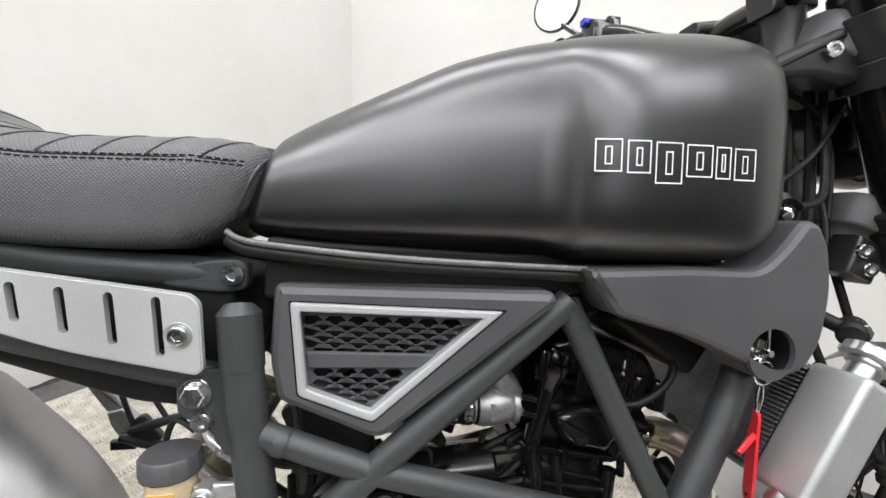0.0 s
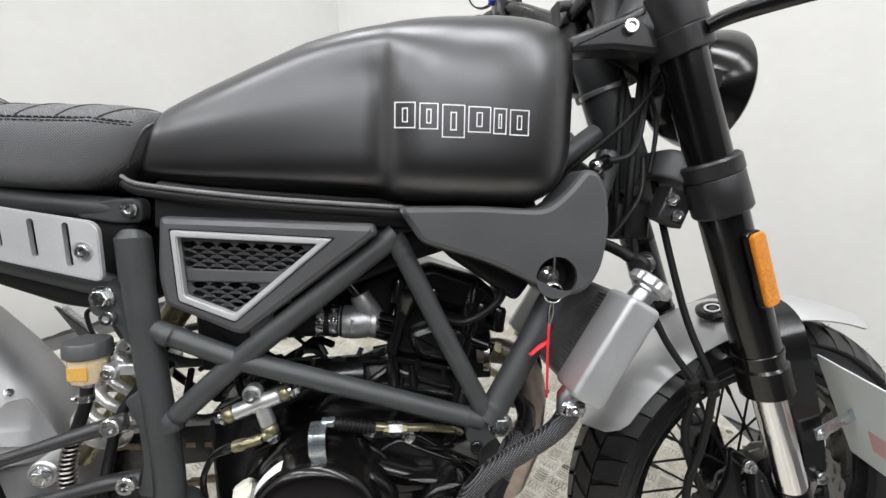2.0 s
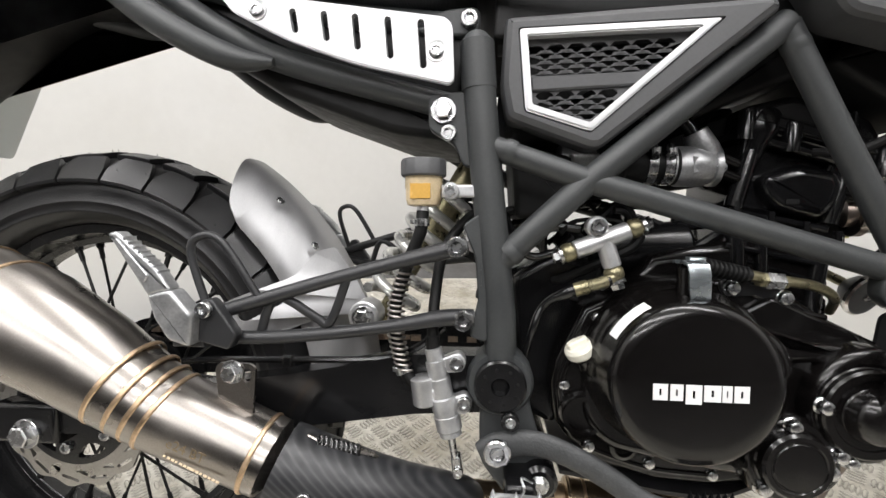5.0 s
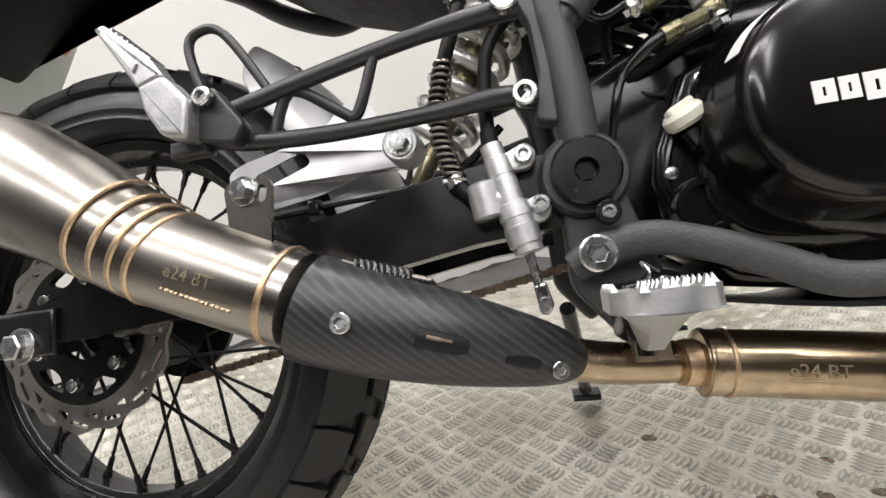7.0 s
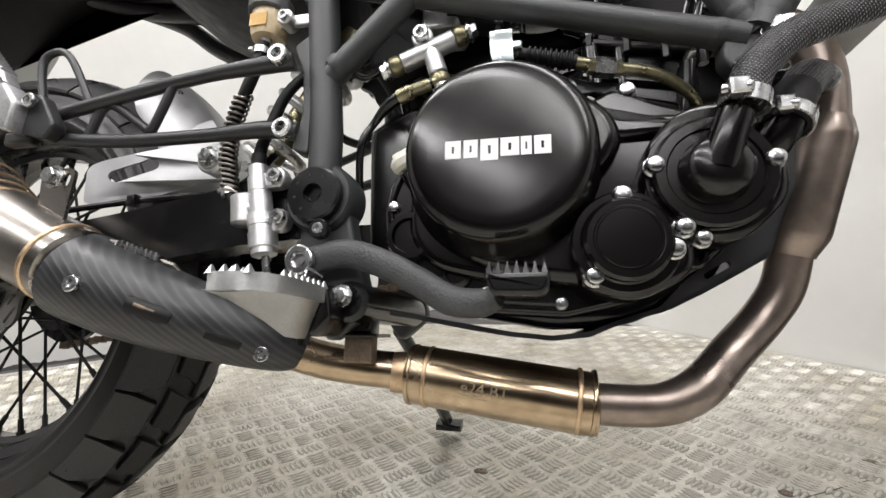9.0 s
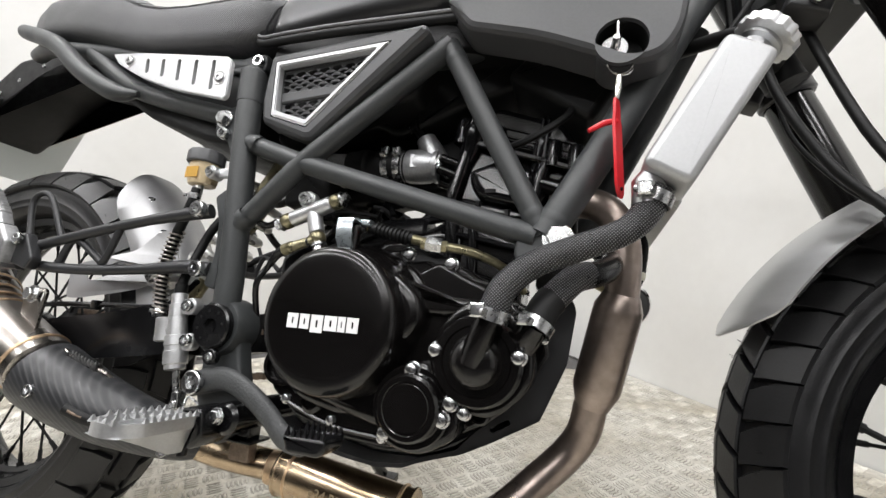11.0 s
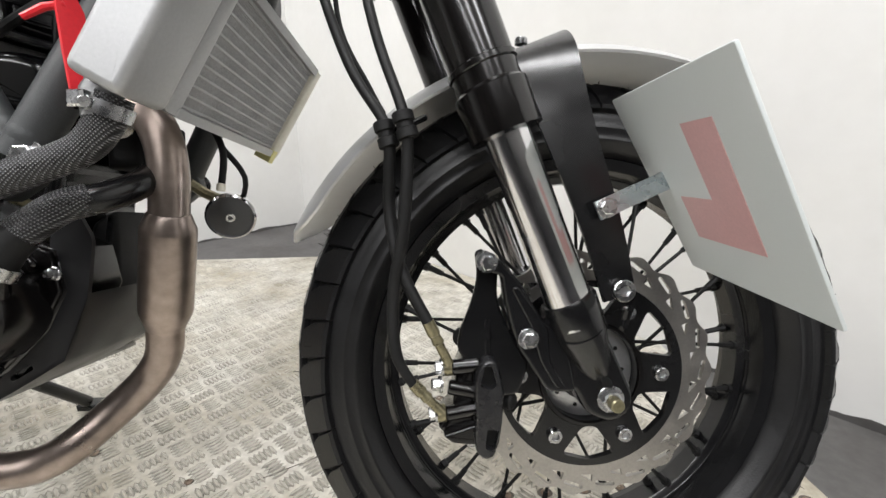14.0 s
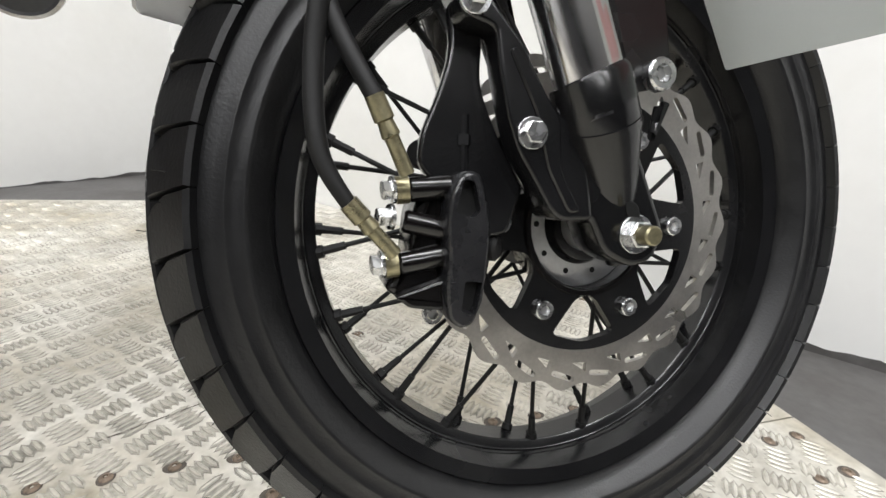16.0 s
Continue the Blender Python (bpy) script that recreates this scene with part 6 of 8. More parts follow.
# brake union, banjos and clutch cable on the engine's top
UY = -0.103
un = part("brake_union", Geo().cyl((0.1720, UY, 0.5068), (0.2205, UY, 0.5255), 0.0088, n=24, bevel=0.0012).cyl((0.1985, UY, 0.517), (0.2068, UY, 0.4915), 0.0085, n=24, bevel=0.0012).cyl((0.1913, UY + 0.006, 0.5287), (0.1913, UY - 0.006, 0.5287), 0.0098, n=24, bevel=0.001), CAST, bike, "bright alloy brake line union")
for p, d in (((0.1665, UY, 0.5047), (-0.933, 0, -0.36)), ((0.2258, UY, 0.5275), (0.933, 0, 0.36)), ((0.2083, UY, 0.4855), (0.31, 0, -0.95))):
    q, d = Vector(p), Vector(d)
    part("banjo", Geo().lathe([(0.0066, -0.006), (0.0074, -0.0055), (0.0090, -0.003), (0.0090, 0.003), (0.0074, 0.0055), (0.0066, 0.006)], q, d, 20), BRASS, un, "olive-plated banjo ring")
    part("crush_washer", Geo().lathe([(0.0078, -0.0008), (0.0078, 0.0008), (0.005, 0.0008)], q + d * 0.0066, d, 20), BOLT, un)
    bolt(un, q + d * 0.0072, 0.0066, 0.008, "hex", toward=d)
bolt(un, (0.1913, UY - 0.006, 0.5287), 0.0072, 0.007, "cap")
part("brake_hose", Geo().tube([(0.2035, -0.110, 0.480), (0.185, -0.110, 0.4745), (0.165, -0.107, 0.4675), (0.145, -0.097, 0.453), (0.135, -0.10, 0.43), (0.128, -0.08, 0.39)], [0.0045, 0.0045, 0.0055, 0.0035, 0.0035, 0.0035], 10, 5), BLACK, bike)
part("hose_ferrule", Geo().tube([(0.206, -0.108, 0.4822), (0.2000, -0.110, 0.479), (0.1995, -0.110, 0.4788), (0.184, -0.110, 0.4742), (0.1835, -0.110, 0.4740), (0.172, -0.1085, 0.4703)], [0.0046, 0.0046, 0.0056, 0.0056, 0.0066, 0.0066], 12), BRASS, bike)
part("brake_hose", Geo().tube([(0.155, -0.103, 0.505), (0.135, -0.099, 0.50), (0.12, -0.10, 0.51), (0.11, -0.06, 0.54)], 0.0038, 10, 5), BLACK, bike)
lever_path = [(0.2630, -0.116, 0.4985), (0.2640, -0.134, 0.4995), (0.2645, -0.141, 0.4975), (0.2650, -0.1435, 0.4915), (0.2655, -0.1435, 0.4780), (0.2670, -0.1415, 0.4700), (0.2680, -0.1395, 0.4640), (0.2685, -0.1385, 0.4560)]
strip_rings = []
for i, p in enumerate(lever_path):
    d = (Vector(lever_path[min(i + 1, 7)]) - Vector(lever_path[max(i - 1, 0)])).normalized()
    nrm = d.cross(Vector((1, 0, 0))).normalized() * 0.0013
    half = Vector((0.0085 if i < 5 else 0.0078 - 0.0008 * (i - 5), 0, 0))
    strip_rings.append([Vector(p) + half + nrm, Vector(p) - half + nrm, Vector(p) - half - nrm, Vector(p) + half - nrm])
lever = part("clutch_lever_arm", Geo().rings(strip_rings).box((0.2730, -0.117, 0.4990), (0.014, 0.012, 0.007), 0.002), ZINC, crank, "pale zinc-plated clutch lever arm", 50)
part("lever_post", Geo().cyl((0.264, -0.126, 0.455), (0.264, -0.126, 0.4965), 0.0095, n=20, bevel=0.003), GLOSS, crank)
bolt(lever, (0.2682, -0.1405, 0.4620), 0.0056, 0.004, "hex")
part("clutch_cable", Geo().tube([(0.275, -0.114, 0.4960), (0.300, -0.111, 0.4905), (0.345, -0.104, 0.482), (0.385, -0.096, 0.476), (0.415, -0.080, 0.463), (0.43, -0.055, 0.445)], [0.005, 0.0055, 0.0048, 0.0048, 0.0045, 0.004], 12, 5), BRASS, bike, "olive-sheathed clutch cable")
for k in range(9):
    part("boot_ring", Geo().lathe([(0.0056, -0.0016), (0.0078, -0.0006), (0.0078, 0.0006), (0.0056, 0.0016)], (0.285 + k * 0.0042, -0.1125 + k * 0.0004, 0.4938 - k * 0.0009), (1, 0.08, -0.20), 14), DARK, bike)
part("boot_sleeve", Geo().cyl((0.277, -0.1135, 0.4955), (0.323, -0.109, 0.4858), 0.0058, n=14), DARK, bike)
part("cable_nut", Geo().cyl((0.337, -0.1055, 0.4818), (0.353, -0.103, 0.4802), 0.0082, n=6), BOLT, bike)
part("cable_nut", Geo().cyl((0.332, -0.1062, 0.4822), (0.358, -0.1022, 0.4797), 0.0064, n=6), BRASS, bike)
part("cable_stay", Geo().prism(rounded([(0.305, 0.478), (0.318, 0.4825), (0.335, 0.476), (0.358, 0.4725), (0.371, 0.468), (0.369, 0.458), (0.356, 0.457), (0.340, 0.466), (0.318, 0.464), (0.307, 0.468)], 0.004, 3), -0.0945, -0.0905, 0.001), YOKE, crank, "black cable stay plate")
for x, z in ((0.3160, 0.4725), (0.3620, 0.4640)):
    bolt(crank, (x, -0.0945, z), 0.0062, 0.006, "dome")

# dark wiring and hoses behind the frame
for k in range(26):
    a = Vector((rnd.uniform(0.12, 0.32), rnd.uniform(-0.055, 0.05), rnd.uniform(0.475, 0.555)))
    pts = [a]
    for j in range(4):
        pts.append(pts[-1] + Vector((rnd.uniform(-0.05, 0.06), rnd.uniform(-0.02, 0.02), rnd.uniform(-0.035, 0.035))))
    part("wiring", Geo().tube(pts, rnd.choice((0.0025, 0.0035, 0.005)), 8, 4), rnd.choice((DARK, DARK, BLACK)), bike)
part("starter_motor", Geo().cyl((0.20, -0.012, 0.50), (0.31, -0.012, 0.508), 0.028, n=24, bevel=0.004), BLACK, bike)
part("battery_box", Geo().prism(rounded([(0.115, 0.615), (0.18, 0.60), (0.185, 0.545), (0.12, 0.535)], 0.01), -0.06, 0.07, 0.006), DARK, bike)
part("engine_rear_mount", Geo().prism(rounded([(0.118, 0.475), (0.165, 0.50), (0.215, 0.49), (0.21, 0.40), (0.165, 0.31), (0.125, 0.33)], 0.01), -0.045, 0.085, 0.008), BLACK, bike)
part("radiator_fan_shroud", Geo().prism(rounded([(0.49, 0.62), (0.56, 0.72), (0.45, 0.73), (0.40, 0.68)], 0.01), -0.08, 0.10, 0.008), DARK, bike)

# ---- exhaust details ----
def band_on(parent, pts, r, at, material, name="weld_bead", t=0.0016):
    """A raised ring round a pipe: at runs from 0 to 1 between two points."""
    a, b = Vector(pts[0]), Vector(pts[1])
    d = (b - a).normalized()
    c = a + (b - a) * at
    g = Geo().lathe([(r, -t * 1.6), (r + t * 0.8, -t), (r + t, 0), (r + t * 0.8, t), (r, t * 1.6)], c, d, 36, cap=False)
    return part(name, g, material, parent)


cone_a, cone_b = (-0.202, -0.149, 0.3565), (-0.275, -0.152, 0.405)
for f, r in ((0.02, 0.0372), (0.17, 0.0381), (0.34, 0.0394), (0.56, 0.0420)):
    band_on(muffler, (cone_a, cone_b), r, f, WELD)
for f, r in ((0.25, 0.0545), (0.62, 0.0560)):
    band_on(muffler, ((-0.335, -0.154, 0.437), (-0.43, -0.156, 0.472)), r - 0.0025, f, WELD)
band_on(muffler, ((-0.104, -0.145, 0.315), (-0.202, -0.149, 0.3565)), 0.0353, 0.12, WELD)
part("muffler_tab", Geo().holed(rounded([(-0.1495, 0.362), (-0.1185, 0.350), (-0.1170, 0.372), (-0.1145, 0.4015), (-0.1200, 0.4055), (-0.1490, 0.4055), (-0.1530, 0.400)], [0.002, 0.002, 0.004, 0.004, 0.006, 0.006, 0.006], 3), [slot((-0.1235, 0.392), (-0.1225, 0.397), 0.0038, 6)], -0.1535, -0.1505), STEEL, muffler, "brushed steel hanger tab")
bolt(muffler, (-0.1365, -0.1535, 0.3975), 0.0080, 0.008, "hex")
def text_mesh(body, size):
    c = bpy.data.curves.new("marking", "FONT")
    c.body, c.size, c.extrude = body, size, 0.0002
    tmp = bpy.data.objects.new("marking", c)
    scene.collection.objects.link(tmp)
    bpy.context.view_layer.update()
    me = bpy.data.meshes.new_from_object(tmp.evaluated_get(bpy.context.evaluated_depsgraph_get()))
    bpy.data.objects.remove(tmp)
    bpy.data.curves.remove(c)
    return me


def wrap_text(body, size, start, along, axis_point, axis_dir, radius, material, parent, label):
    """Lettering laid round a pipe: start is its left foot, along its writing direction."""
    me = text_mesh(body, size)
    along, ad = Vector(along).normalized(), Vector(axis_dir).normalized()
    ap = Vector(axis_point)
    for v in me.vertices:
        p = Vector(start) + along * v.co.x
        foot = ap + ad * (p - ap).dot(ad)
        radial = (p - foot).normalized()
        tang = radial.cross(ad)
        if tang.z < 0:
            tang = -tang
        ang = v.co.y / radius
        v.co = foot + (radial * cos(ang) + tang * sin(ang)) * (radius + 0.0003 + v.co.z)
    me.materials.append(material)
    return part("stamped_marking", me, material, parent, label)


ETCH = mat("etched_marking", (0.36, 0.29, 0.20), 0.5, metal=0.9, vary=0.1)
wrap_text("e24 BT", 0.0125, (-0.180, -0.1835, 0.3420), (0.92, 0, -0.39), (-0.16, -0.147, 0.3385), (0.111, 0.003, -0.047), 0.0365, ETCH, muffler, "etched approval marking")
for k, w in enumerate((0.002, 0.003, 0.003, 0.002, 0.003, 0.003, 0.004, 0.003, 0.003, 0.002, 0.003, 0.003, 0.003, 0.003)):
    x = -0.182 + k * 0.0036
    z = 0.3335 - (x + 0.182) * 0.4237
    part("serial_mark", Geo().tube([(x, -0.1835, z), (x + w * 0.9, -0.1835, z - w * 0.38)], 0.0013, 4), ETCH, muffler)
can_ob = [o for o in bike.children if o.name == "exhaust_canister"][0]
wrap_text("e24 BT", 0.0135, (0.225, -0.0790, 0.2200), (1, 0, -0.115), (0.254, -0.0525, 0.222), (0.148, 0.001, -0.0175), 0.0255, ETCH, can_ob, "etched approval marking")
for x0, x1, z in ((0.2235, 0.2480, 0.2175), (0.2235, 0.2480, 0.2340)):
    part("stamped_frame", Geo().tube([(x0, -0.0790, z), (x1, -0.0790, z - 0.0028)], 0.0003, 4), ETCH, can_ob)
for f, r in ((0.03, 0.0255), (0.10, 0.0255), (0.88, 0.0255), (0.97, 0.0255)):
    band_on(can_ob, ((0.335, -0.052, 0.2135), (0.174, -0.053, 0.231)), r, f, WELD if f in (0.10, 0.88) else BRONZE, "canister_ring", 0.0012)
part("pipe_collar", Geo().tube([(0.185, -0.053, 0.230), (0.168, -0.055, 0.2315), (0.160, -0.057, 0.232)], [0.0185, 0.0185, 0.0172], 20), WELD, bike)
part("pipe_bracket", Geo().box((0.137, -0.078, 0.2510), (0.026, 0.014, 0.022), 0.002), RUST, bike, "rusty welded pipe bracket")
part("bracket_plate", Geo().box((0.138, -0.080, 0.2635), (0.042, 0.034, 0.003), 0.001).box((0.138, -0.080, 0.2725), (0.026, 0.022, 0.016), 0.004), BLACK, bike)

# heat shield round the link pipe
HS = [(-0.098, -0.143, 0.3095), (-0.088, -0.142, 0.3055), (-0.05, -0.138, 0.292), (0.0, -0.128, 0.276), (0.045, -0.104, 0.260), (0.072, -0.085, 0.250), (0.086, -0.076, 0.246)]
shield = part("heat_shield", Geo().tube(HS, [0.0385, 0.0385, 0.0365, 0.032, 0.026, 0.020, 0.010], 28, 4), CARBON, bike, "carbon-look exhaust heat shield with slots")
for a, b in (((-0.019, 0.2840), (0.010, 0.2735)), ((0.031, 0.2630), (0.052, 0.2545))):
    pts = []
    for f in (0, 0.25, 0.5, 0.75, 1.0):
        x, z = a[0] + (b[0] - a[0]) * f, a[1] + (b[1] - a[1]) * f
        cy = float(np.interp(x, [p[0] for p in HS], [p[1] for p in HS]))
        cz = float(np.interp(x, [p[0] for p in HS], [p[2] for p in HS]))
        r = float(np.interp(x, [p[0] for p in HS], [0.0385, 0.0385, 0.0365, 0.032, 0.026, 0.020, 0.010]))
        pts.append((x, cy - math.sqrt(max(1e-6, r * r - (z - cz) ** 2)) - 0.0004, z))
    # Raised dark bead: the shade of the slot's opening as colour, no hole cut.
    part("slot_rim", Geo().tube(pts, 0.0066, 12, flat=(1.0, 0.8)), DARK, shield)
    part("vent_slot", Geo().tube([(x, y - 0.0040, z + 0.0016) for x, y, z in pts[1:4]], 0.0020, 10, flat=(1.0, 0.8)), RUST, shield, "slot over the hot pipe")
bolt(shield, (-0.0620, -0.1765, 0.2973), 0.0066, 0.004, toward=(0.15, -1, 0.1))
bolt(shield, (0.0670, -0.1162, 0.2465), 0.0062, 0.004, toward=(0.3, -1, 0))
for dz, y in ((0.047, -0.146),):
    sc = []
    for k in range(170):
        f = k / 169
        c = Vector((-0.060 + 0.036 * f, y + 0.008 * f, 0.287 + dz - 0.012 * f))
        sc.append(c + 0.0046 * Vector((0, cos(k * 1.1), sin(k * 1.1))))
    part("exhaust_spring", Geo().tube(sc, 0.0014, 6), BOLTDARK, bike, "small exhaust retaining spring")
    part("spring_hook", Geo().tube([(-0.071, y + 0.004, 0.284 + dz), (-0.069, y, 0.291 + dz), (-0.060, y, 0.287 + dz)], 0.0024, 8), STEEL, bike)
    part("spring_hook", Geo().tube([(-0.024, y + 0.008, 0.275 + dz), (-0.012, y + 0.010, 0.271 + dz), (-0.009, y + 0.016, 0.264 + dz)], 0.0024, 8), STEEL, bike)

# ---- rear hugger, shock, chain, tail ----
rows = []
for k in range(29):
    f = (k / 28) ** 1.7
    a = radians(57 - 50 * f)
    end = min(1.0, (f + 0.004) / 0.15)
    w = 0.068 * math.sqrt(max(0.02, 1 - (1 - end) ** 2))
    row = []
    for j in range(17):
        q = -1 + 2 * j / 16
        r = 0.357 - (0.030 + 0.028 * min(1.0, f / 0.22)) * (abs(q) * w / 0.068) ** 3.0
        row.append((RW.x + r * cos(a), RW.y + w * q, RW.z + r * sin(a)))
    rows.append(row)
hug = part("rear_hugger", Geo().rings([r + [(RW.x + (p[0] - RW.x) * 0.994, RW.y + (p[1] - RW.y) * 0.985, RW.z + (p[2] - RW.z) * 0.994) for p in reversed(r)] for r in rows]), SHEET, bike, "brushed aluminium rear wheel hugger", 55)
SKIRT = rounded([(-0.100, 0.500), (-0.123, 0.472), (-0.150, 0.462), (-0.186, 0.448), (-0.199, 0.439), (-0.197, 0.397), (-0.184, 0.398), (-0.125, 0.413), (-0.088, 0.4285), (-0.045, 0.4275), (-0.040, 0.440), (-0.056, 0.4735), (-0.078, 0.505)], [0.004, 0.01, 0.01, 0.008, 0.008, 0.006, 0.01, 0.02, 0.01, 0.006, 0.006, 0.008, 0.004], 4)
for s in (-1,):
    panel = Geo().holed(SKIRT, [slot((-0.1715, 0.4310), (-0.1390, 0.4480), 0.0070, 8)], RW.y + s * 0.0690, RW.y + s * 0.0710)
    panel.v = [(x, y + s * max(0.0, -0.105 - x) * 0.40, z) for x, y, z in panel.v]
    part("hugger_skirt", panel, SHEET, hug)
    for x, z in ((-0.1046, 0.4462), (-0.0677, 0.4631)):
        bolt(hug, (x, RW.y + s * 0.0712, z), 0.0036, 0.0018, "dome", toward=(0, s, 0), name="rivet")
for a, y in ((44, -0.028), (33, -0.030), (22, -0.030)):
    bolt(hug, (RW.x + 0.351 * cos(radians(a)), y, RW.z + 0.351 * sin(radians(a))), 0.0038, 0.0016, "dome", toward=(cos(radians(a)), -0.6, sin(radians(a))), name="rivet")
spring = []
for k in range(150):
    f = k / 149
    c = Vector((0.062 - 0.085 * f, -0.020, 0.575 - 0.135 * f))
    u, v = Vector((0.85, 0, -0.53)), Vector((0, 1, 0))
    spring.append(c + 0.030 * (cos(f * 6.5 * 2 * pi) * u + sin(f * 6.5 * 2 * pi) * v))
shock = part("rear_shock", Geo().cyl((0.085, -0.020, 0.61), (0.02, -0.020, 0.505), 0.016, n=20).cyl((0.03, -0.02, 0.52), (-0.04, -0.020, 0.41), 0.009, n=16), BRASS, bike, "rear shock absorber with a silver coil spring")
part("shock_spring", Geo().tube(spring, 0.0062, 10), SPRING, shock)
part("linkage_boss", Geo().cyl((-0.034, -0.090, 0.436), (-0.034, -0.06, 0.436), 0.016, n=24, bevel=0.002), CAST, bike)
bolt(bike, (-0.034, -0.0905, 0.436), 0.0085, 0.007, "hex")
for s in (-1, 1):
    part("axle_adjuster", Geo().box((-0.40, s * 0.098, 0.316), (0.075, 0.026, 0.042), 0.004).cyl((-0.36, s * 0.098, 0.316), (-0.335, s * 0.098, 0.319), 0.006, n=8), BLACK, bike)
    bolt(bike, (-0.397, s * 0.110, 0.306), 0.012, 0.012, "hex", toward=(0, s, 0))
part("rear_caliper", Geo().prism(rounded([(-0.345, 0.335), (-0.28, 0.375), (-0.25, 0.36), (-0.29, 0.315), (-0.33, 0.30)], 0.01, 3), -0.085, -0.045, 0.005), BLACK, bike, "black rear brake caliper")
part("brake_hose", Geo().tube([(-0.29, -0.085, 0.37), (-0.22, -0.09, 0.385), (-0.10, -0.097, 0.392), (0.0, -0.095, 0.398), (0.05, -0.10, 0.43)], 0.0035, 8, 5), BLACK, bike)
part("cable_tie", Geo().box((-0.11, -0.098, 0.391), (0.010, 0.010, 0.012), 0.002), BLACK, bike)
chain = Geo()
for run in range(2):
    a, b = (Vector((0.13, 0.075, 0.372)), Vector((-0.40, 0.075, 0.375))) if run == 0 else (Vector((0.13, 0.075, 0.325)), Vector((-0.40, 0.075, 0.235)))
    n = int((b - a).length / 0.0127)
    for k in range(n):
        c = a + (b - a) * ((k + 0.5) / n)
        chain.box(c, (0.0150, 0.006 if k % 2 else 0.011, 0.0095), 0.002)
tagged(part("drive_chain", chain, RUST, bike, "dull steel drive chain"), kind="stuff")
part("sprocket", Geo().lathe([(0.03, -0.003), (0.075, -0.003), (0.075, 0.003), (0.03, 0.003)], (-0.400, 0.082, 0.315), (0, 1, 0), 48), BLACK, bike)
# tail unit and number plate
TAIL = rounded([(-0.25, 0.80), (-0.40, 0.812), (-0.455, 0.810), (-0.505, 0.793), (-0.55, 0.760), (-0.60, 0.727), (-0.655, 0.692), (-0.69, 0.70), (-0.66, 0.79), (-0.58, 0.85), (-0.42, 0.86), (-0.27, 0.83)], 0.012, 3)
tail = part("tail_unit", Geo().prism(TAIL, -0.03, 0.08, 0.012), DARK, bike, "black plastic tail unit and number plate holder")
for x, z in ((-0.50, 0.825), (-0.56, 0.80)):
    bolt(tail, (x, -0.0305, z), 0.004, 0.002)
npm = Matrix.Translation((-0.647, 0.030, 0.708)) @ Matrix.Rotation(radians(27), 4, "Y")
plate_ob = part("number_plate", Geo().prism(rounded([(-0.1, -0.082), (0.1, -0.082), (0.1, 0.082), (-0.1, 0.082)], 0.008, 4), -0.0015, 0.0015, 0.0005, npm @ Matrix.Rotation(radians(90), 4, "Z")), LWHITE, tail, "pale number plate seen from behind")
for y in (0.066, 0.078):
    part("plate_mark", Geo().box((0.0022, y, 0.018), (0.0006, 0.004, 0.05), 0.0002, npm), CAST, plate_ob, "faint grey bar on the plate")
for s in (-1, 1):
    stalk = part("rear_indicator", Geo().cyl((-0.60, 0.025 + s * 0.045, 0.764), (-0.604, 0.025 + s * 0.062, 0.760), 0.007, n=12), DARK, tail)
    part("indicator_lens", Geo().lathe([(0.006, 0), (0.012, 0.004), (0.013, 0.014), (0.009, 0.022), (0, 0.024)], (-0.604, 0.025 + s * 0.060, 0.760), (-0.1, s, -0.1), 18), ORANGE, stalk, "amber indicator lens")

# ---- front brake, mudguard stays ----
def front_bolt(at, r=0.008, h=0.007, style="cap", toward=(0, -1, 0), material=None):
    return bolt(bike, at, r, h, style, material, toward)


ARM = rounded([(0.7955, 0.4055), (0.7985, 0.3985), (0.807, 0.3958), (0.8165, 0.3935), (0.8190, 0.3739), (0.8250, 0.3473), (0.8312, 0.3306), (0.8398, 0.3177), (0.8508, 0.3002), (0.8575, 0.2942), (0.8780, 0.2948), (0.8740, 0.3215), (0.8640, 0.347), (0.8510, 0.3558), (0.8445, 0.3658), (0.8318, 0.3881), (0.8153, 0.4065), (0.806, 0.4140), (0.7985, 0.4125)], 0.004, 3)
bracket = part("caliper_bracket", Geo().prism(ARM, -0.096, -0.076, 0.0025), BLACK, bike, "black cast caliper bracket")
part("bracket_rib", Geo().prism(rounded([(0.824, 0.383), (0.829, 0.385), (0.8545, 0.349), (0.8560, 0.322), (0.8690, 0.2995), (0.8615, 0.2985), (0.8480, 0.322), (0.840, 0.352)], 0.003, 2), -0.0975, -0.095, 0.001), BLACK, bracket)
part("caliper_web", Geo().prism(rounded([(0.7964, 0.4118), (0.803, 0.4150), (0.8166, 0.3975), (0.815, 0.3693), (0.8274, 0.3405), (0.8433, 0.3113), (0.8337, 0.2856), (0.815, 0.2830), (0.7801, 0.3255), (0.7818, 0.3414), (0.7914, 0.3634), (0.7988, 0.3884)], [0.004, 0.004, 0.006, 0.01, 0.01, 0.006, 0.006, 0.006, 0.006, 0.01, 0.01, 0.01], 4), -0.0755, -0.066, 0.002), BLACK, bike, "curved black caliper guard")
front_bolt((0.804, -0.098, 0.405), 0.0064, 0.008, "hex")
front_bolt((0.838, -0.0965, 0.341), 0.0064, 0.006, "hex")
CAL = rounded([(0.8045, 0.3215), (0.8125, 0.3205), (0.8172, 0.3055), (0.8195, 0.288), (0.8180, 0.267), (0.8158, 0.2495), (0.8103, 0.2355), (0.8023, 0.2332), (0.7951, 0.2395), (0.7936, 0.255), (0.7952, 0.2725), (0.7938, 0.2896), (0.795, 0.3064), (0.7993, 0.3167)], 0.003, 2)
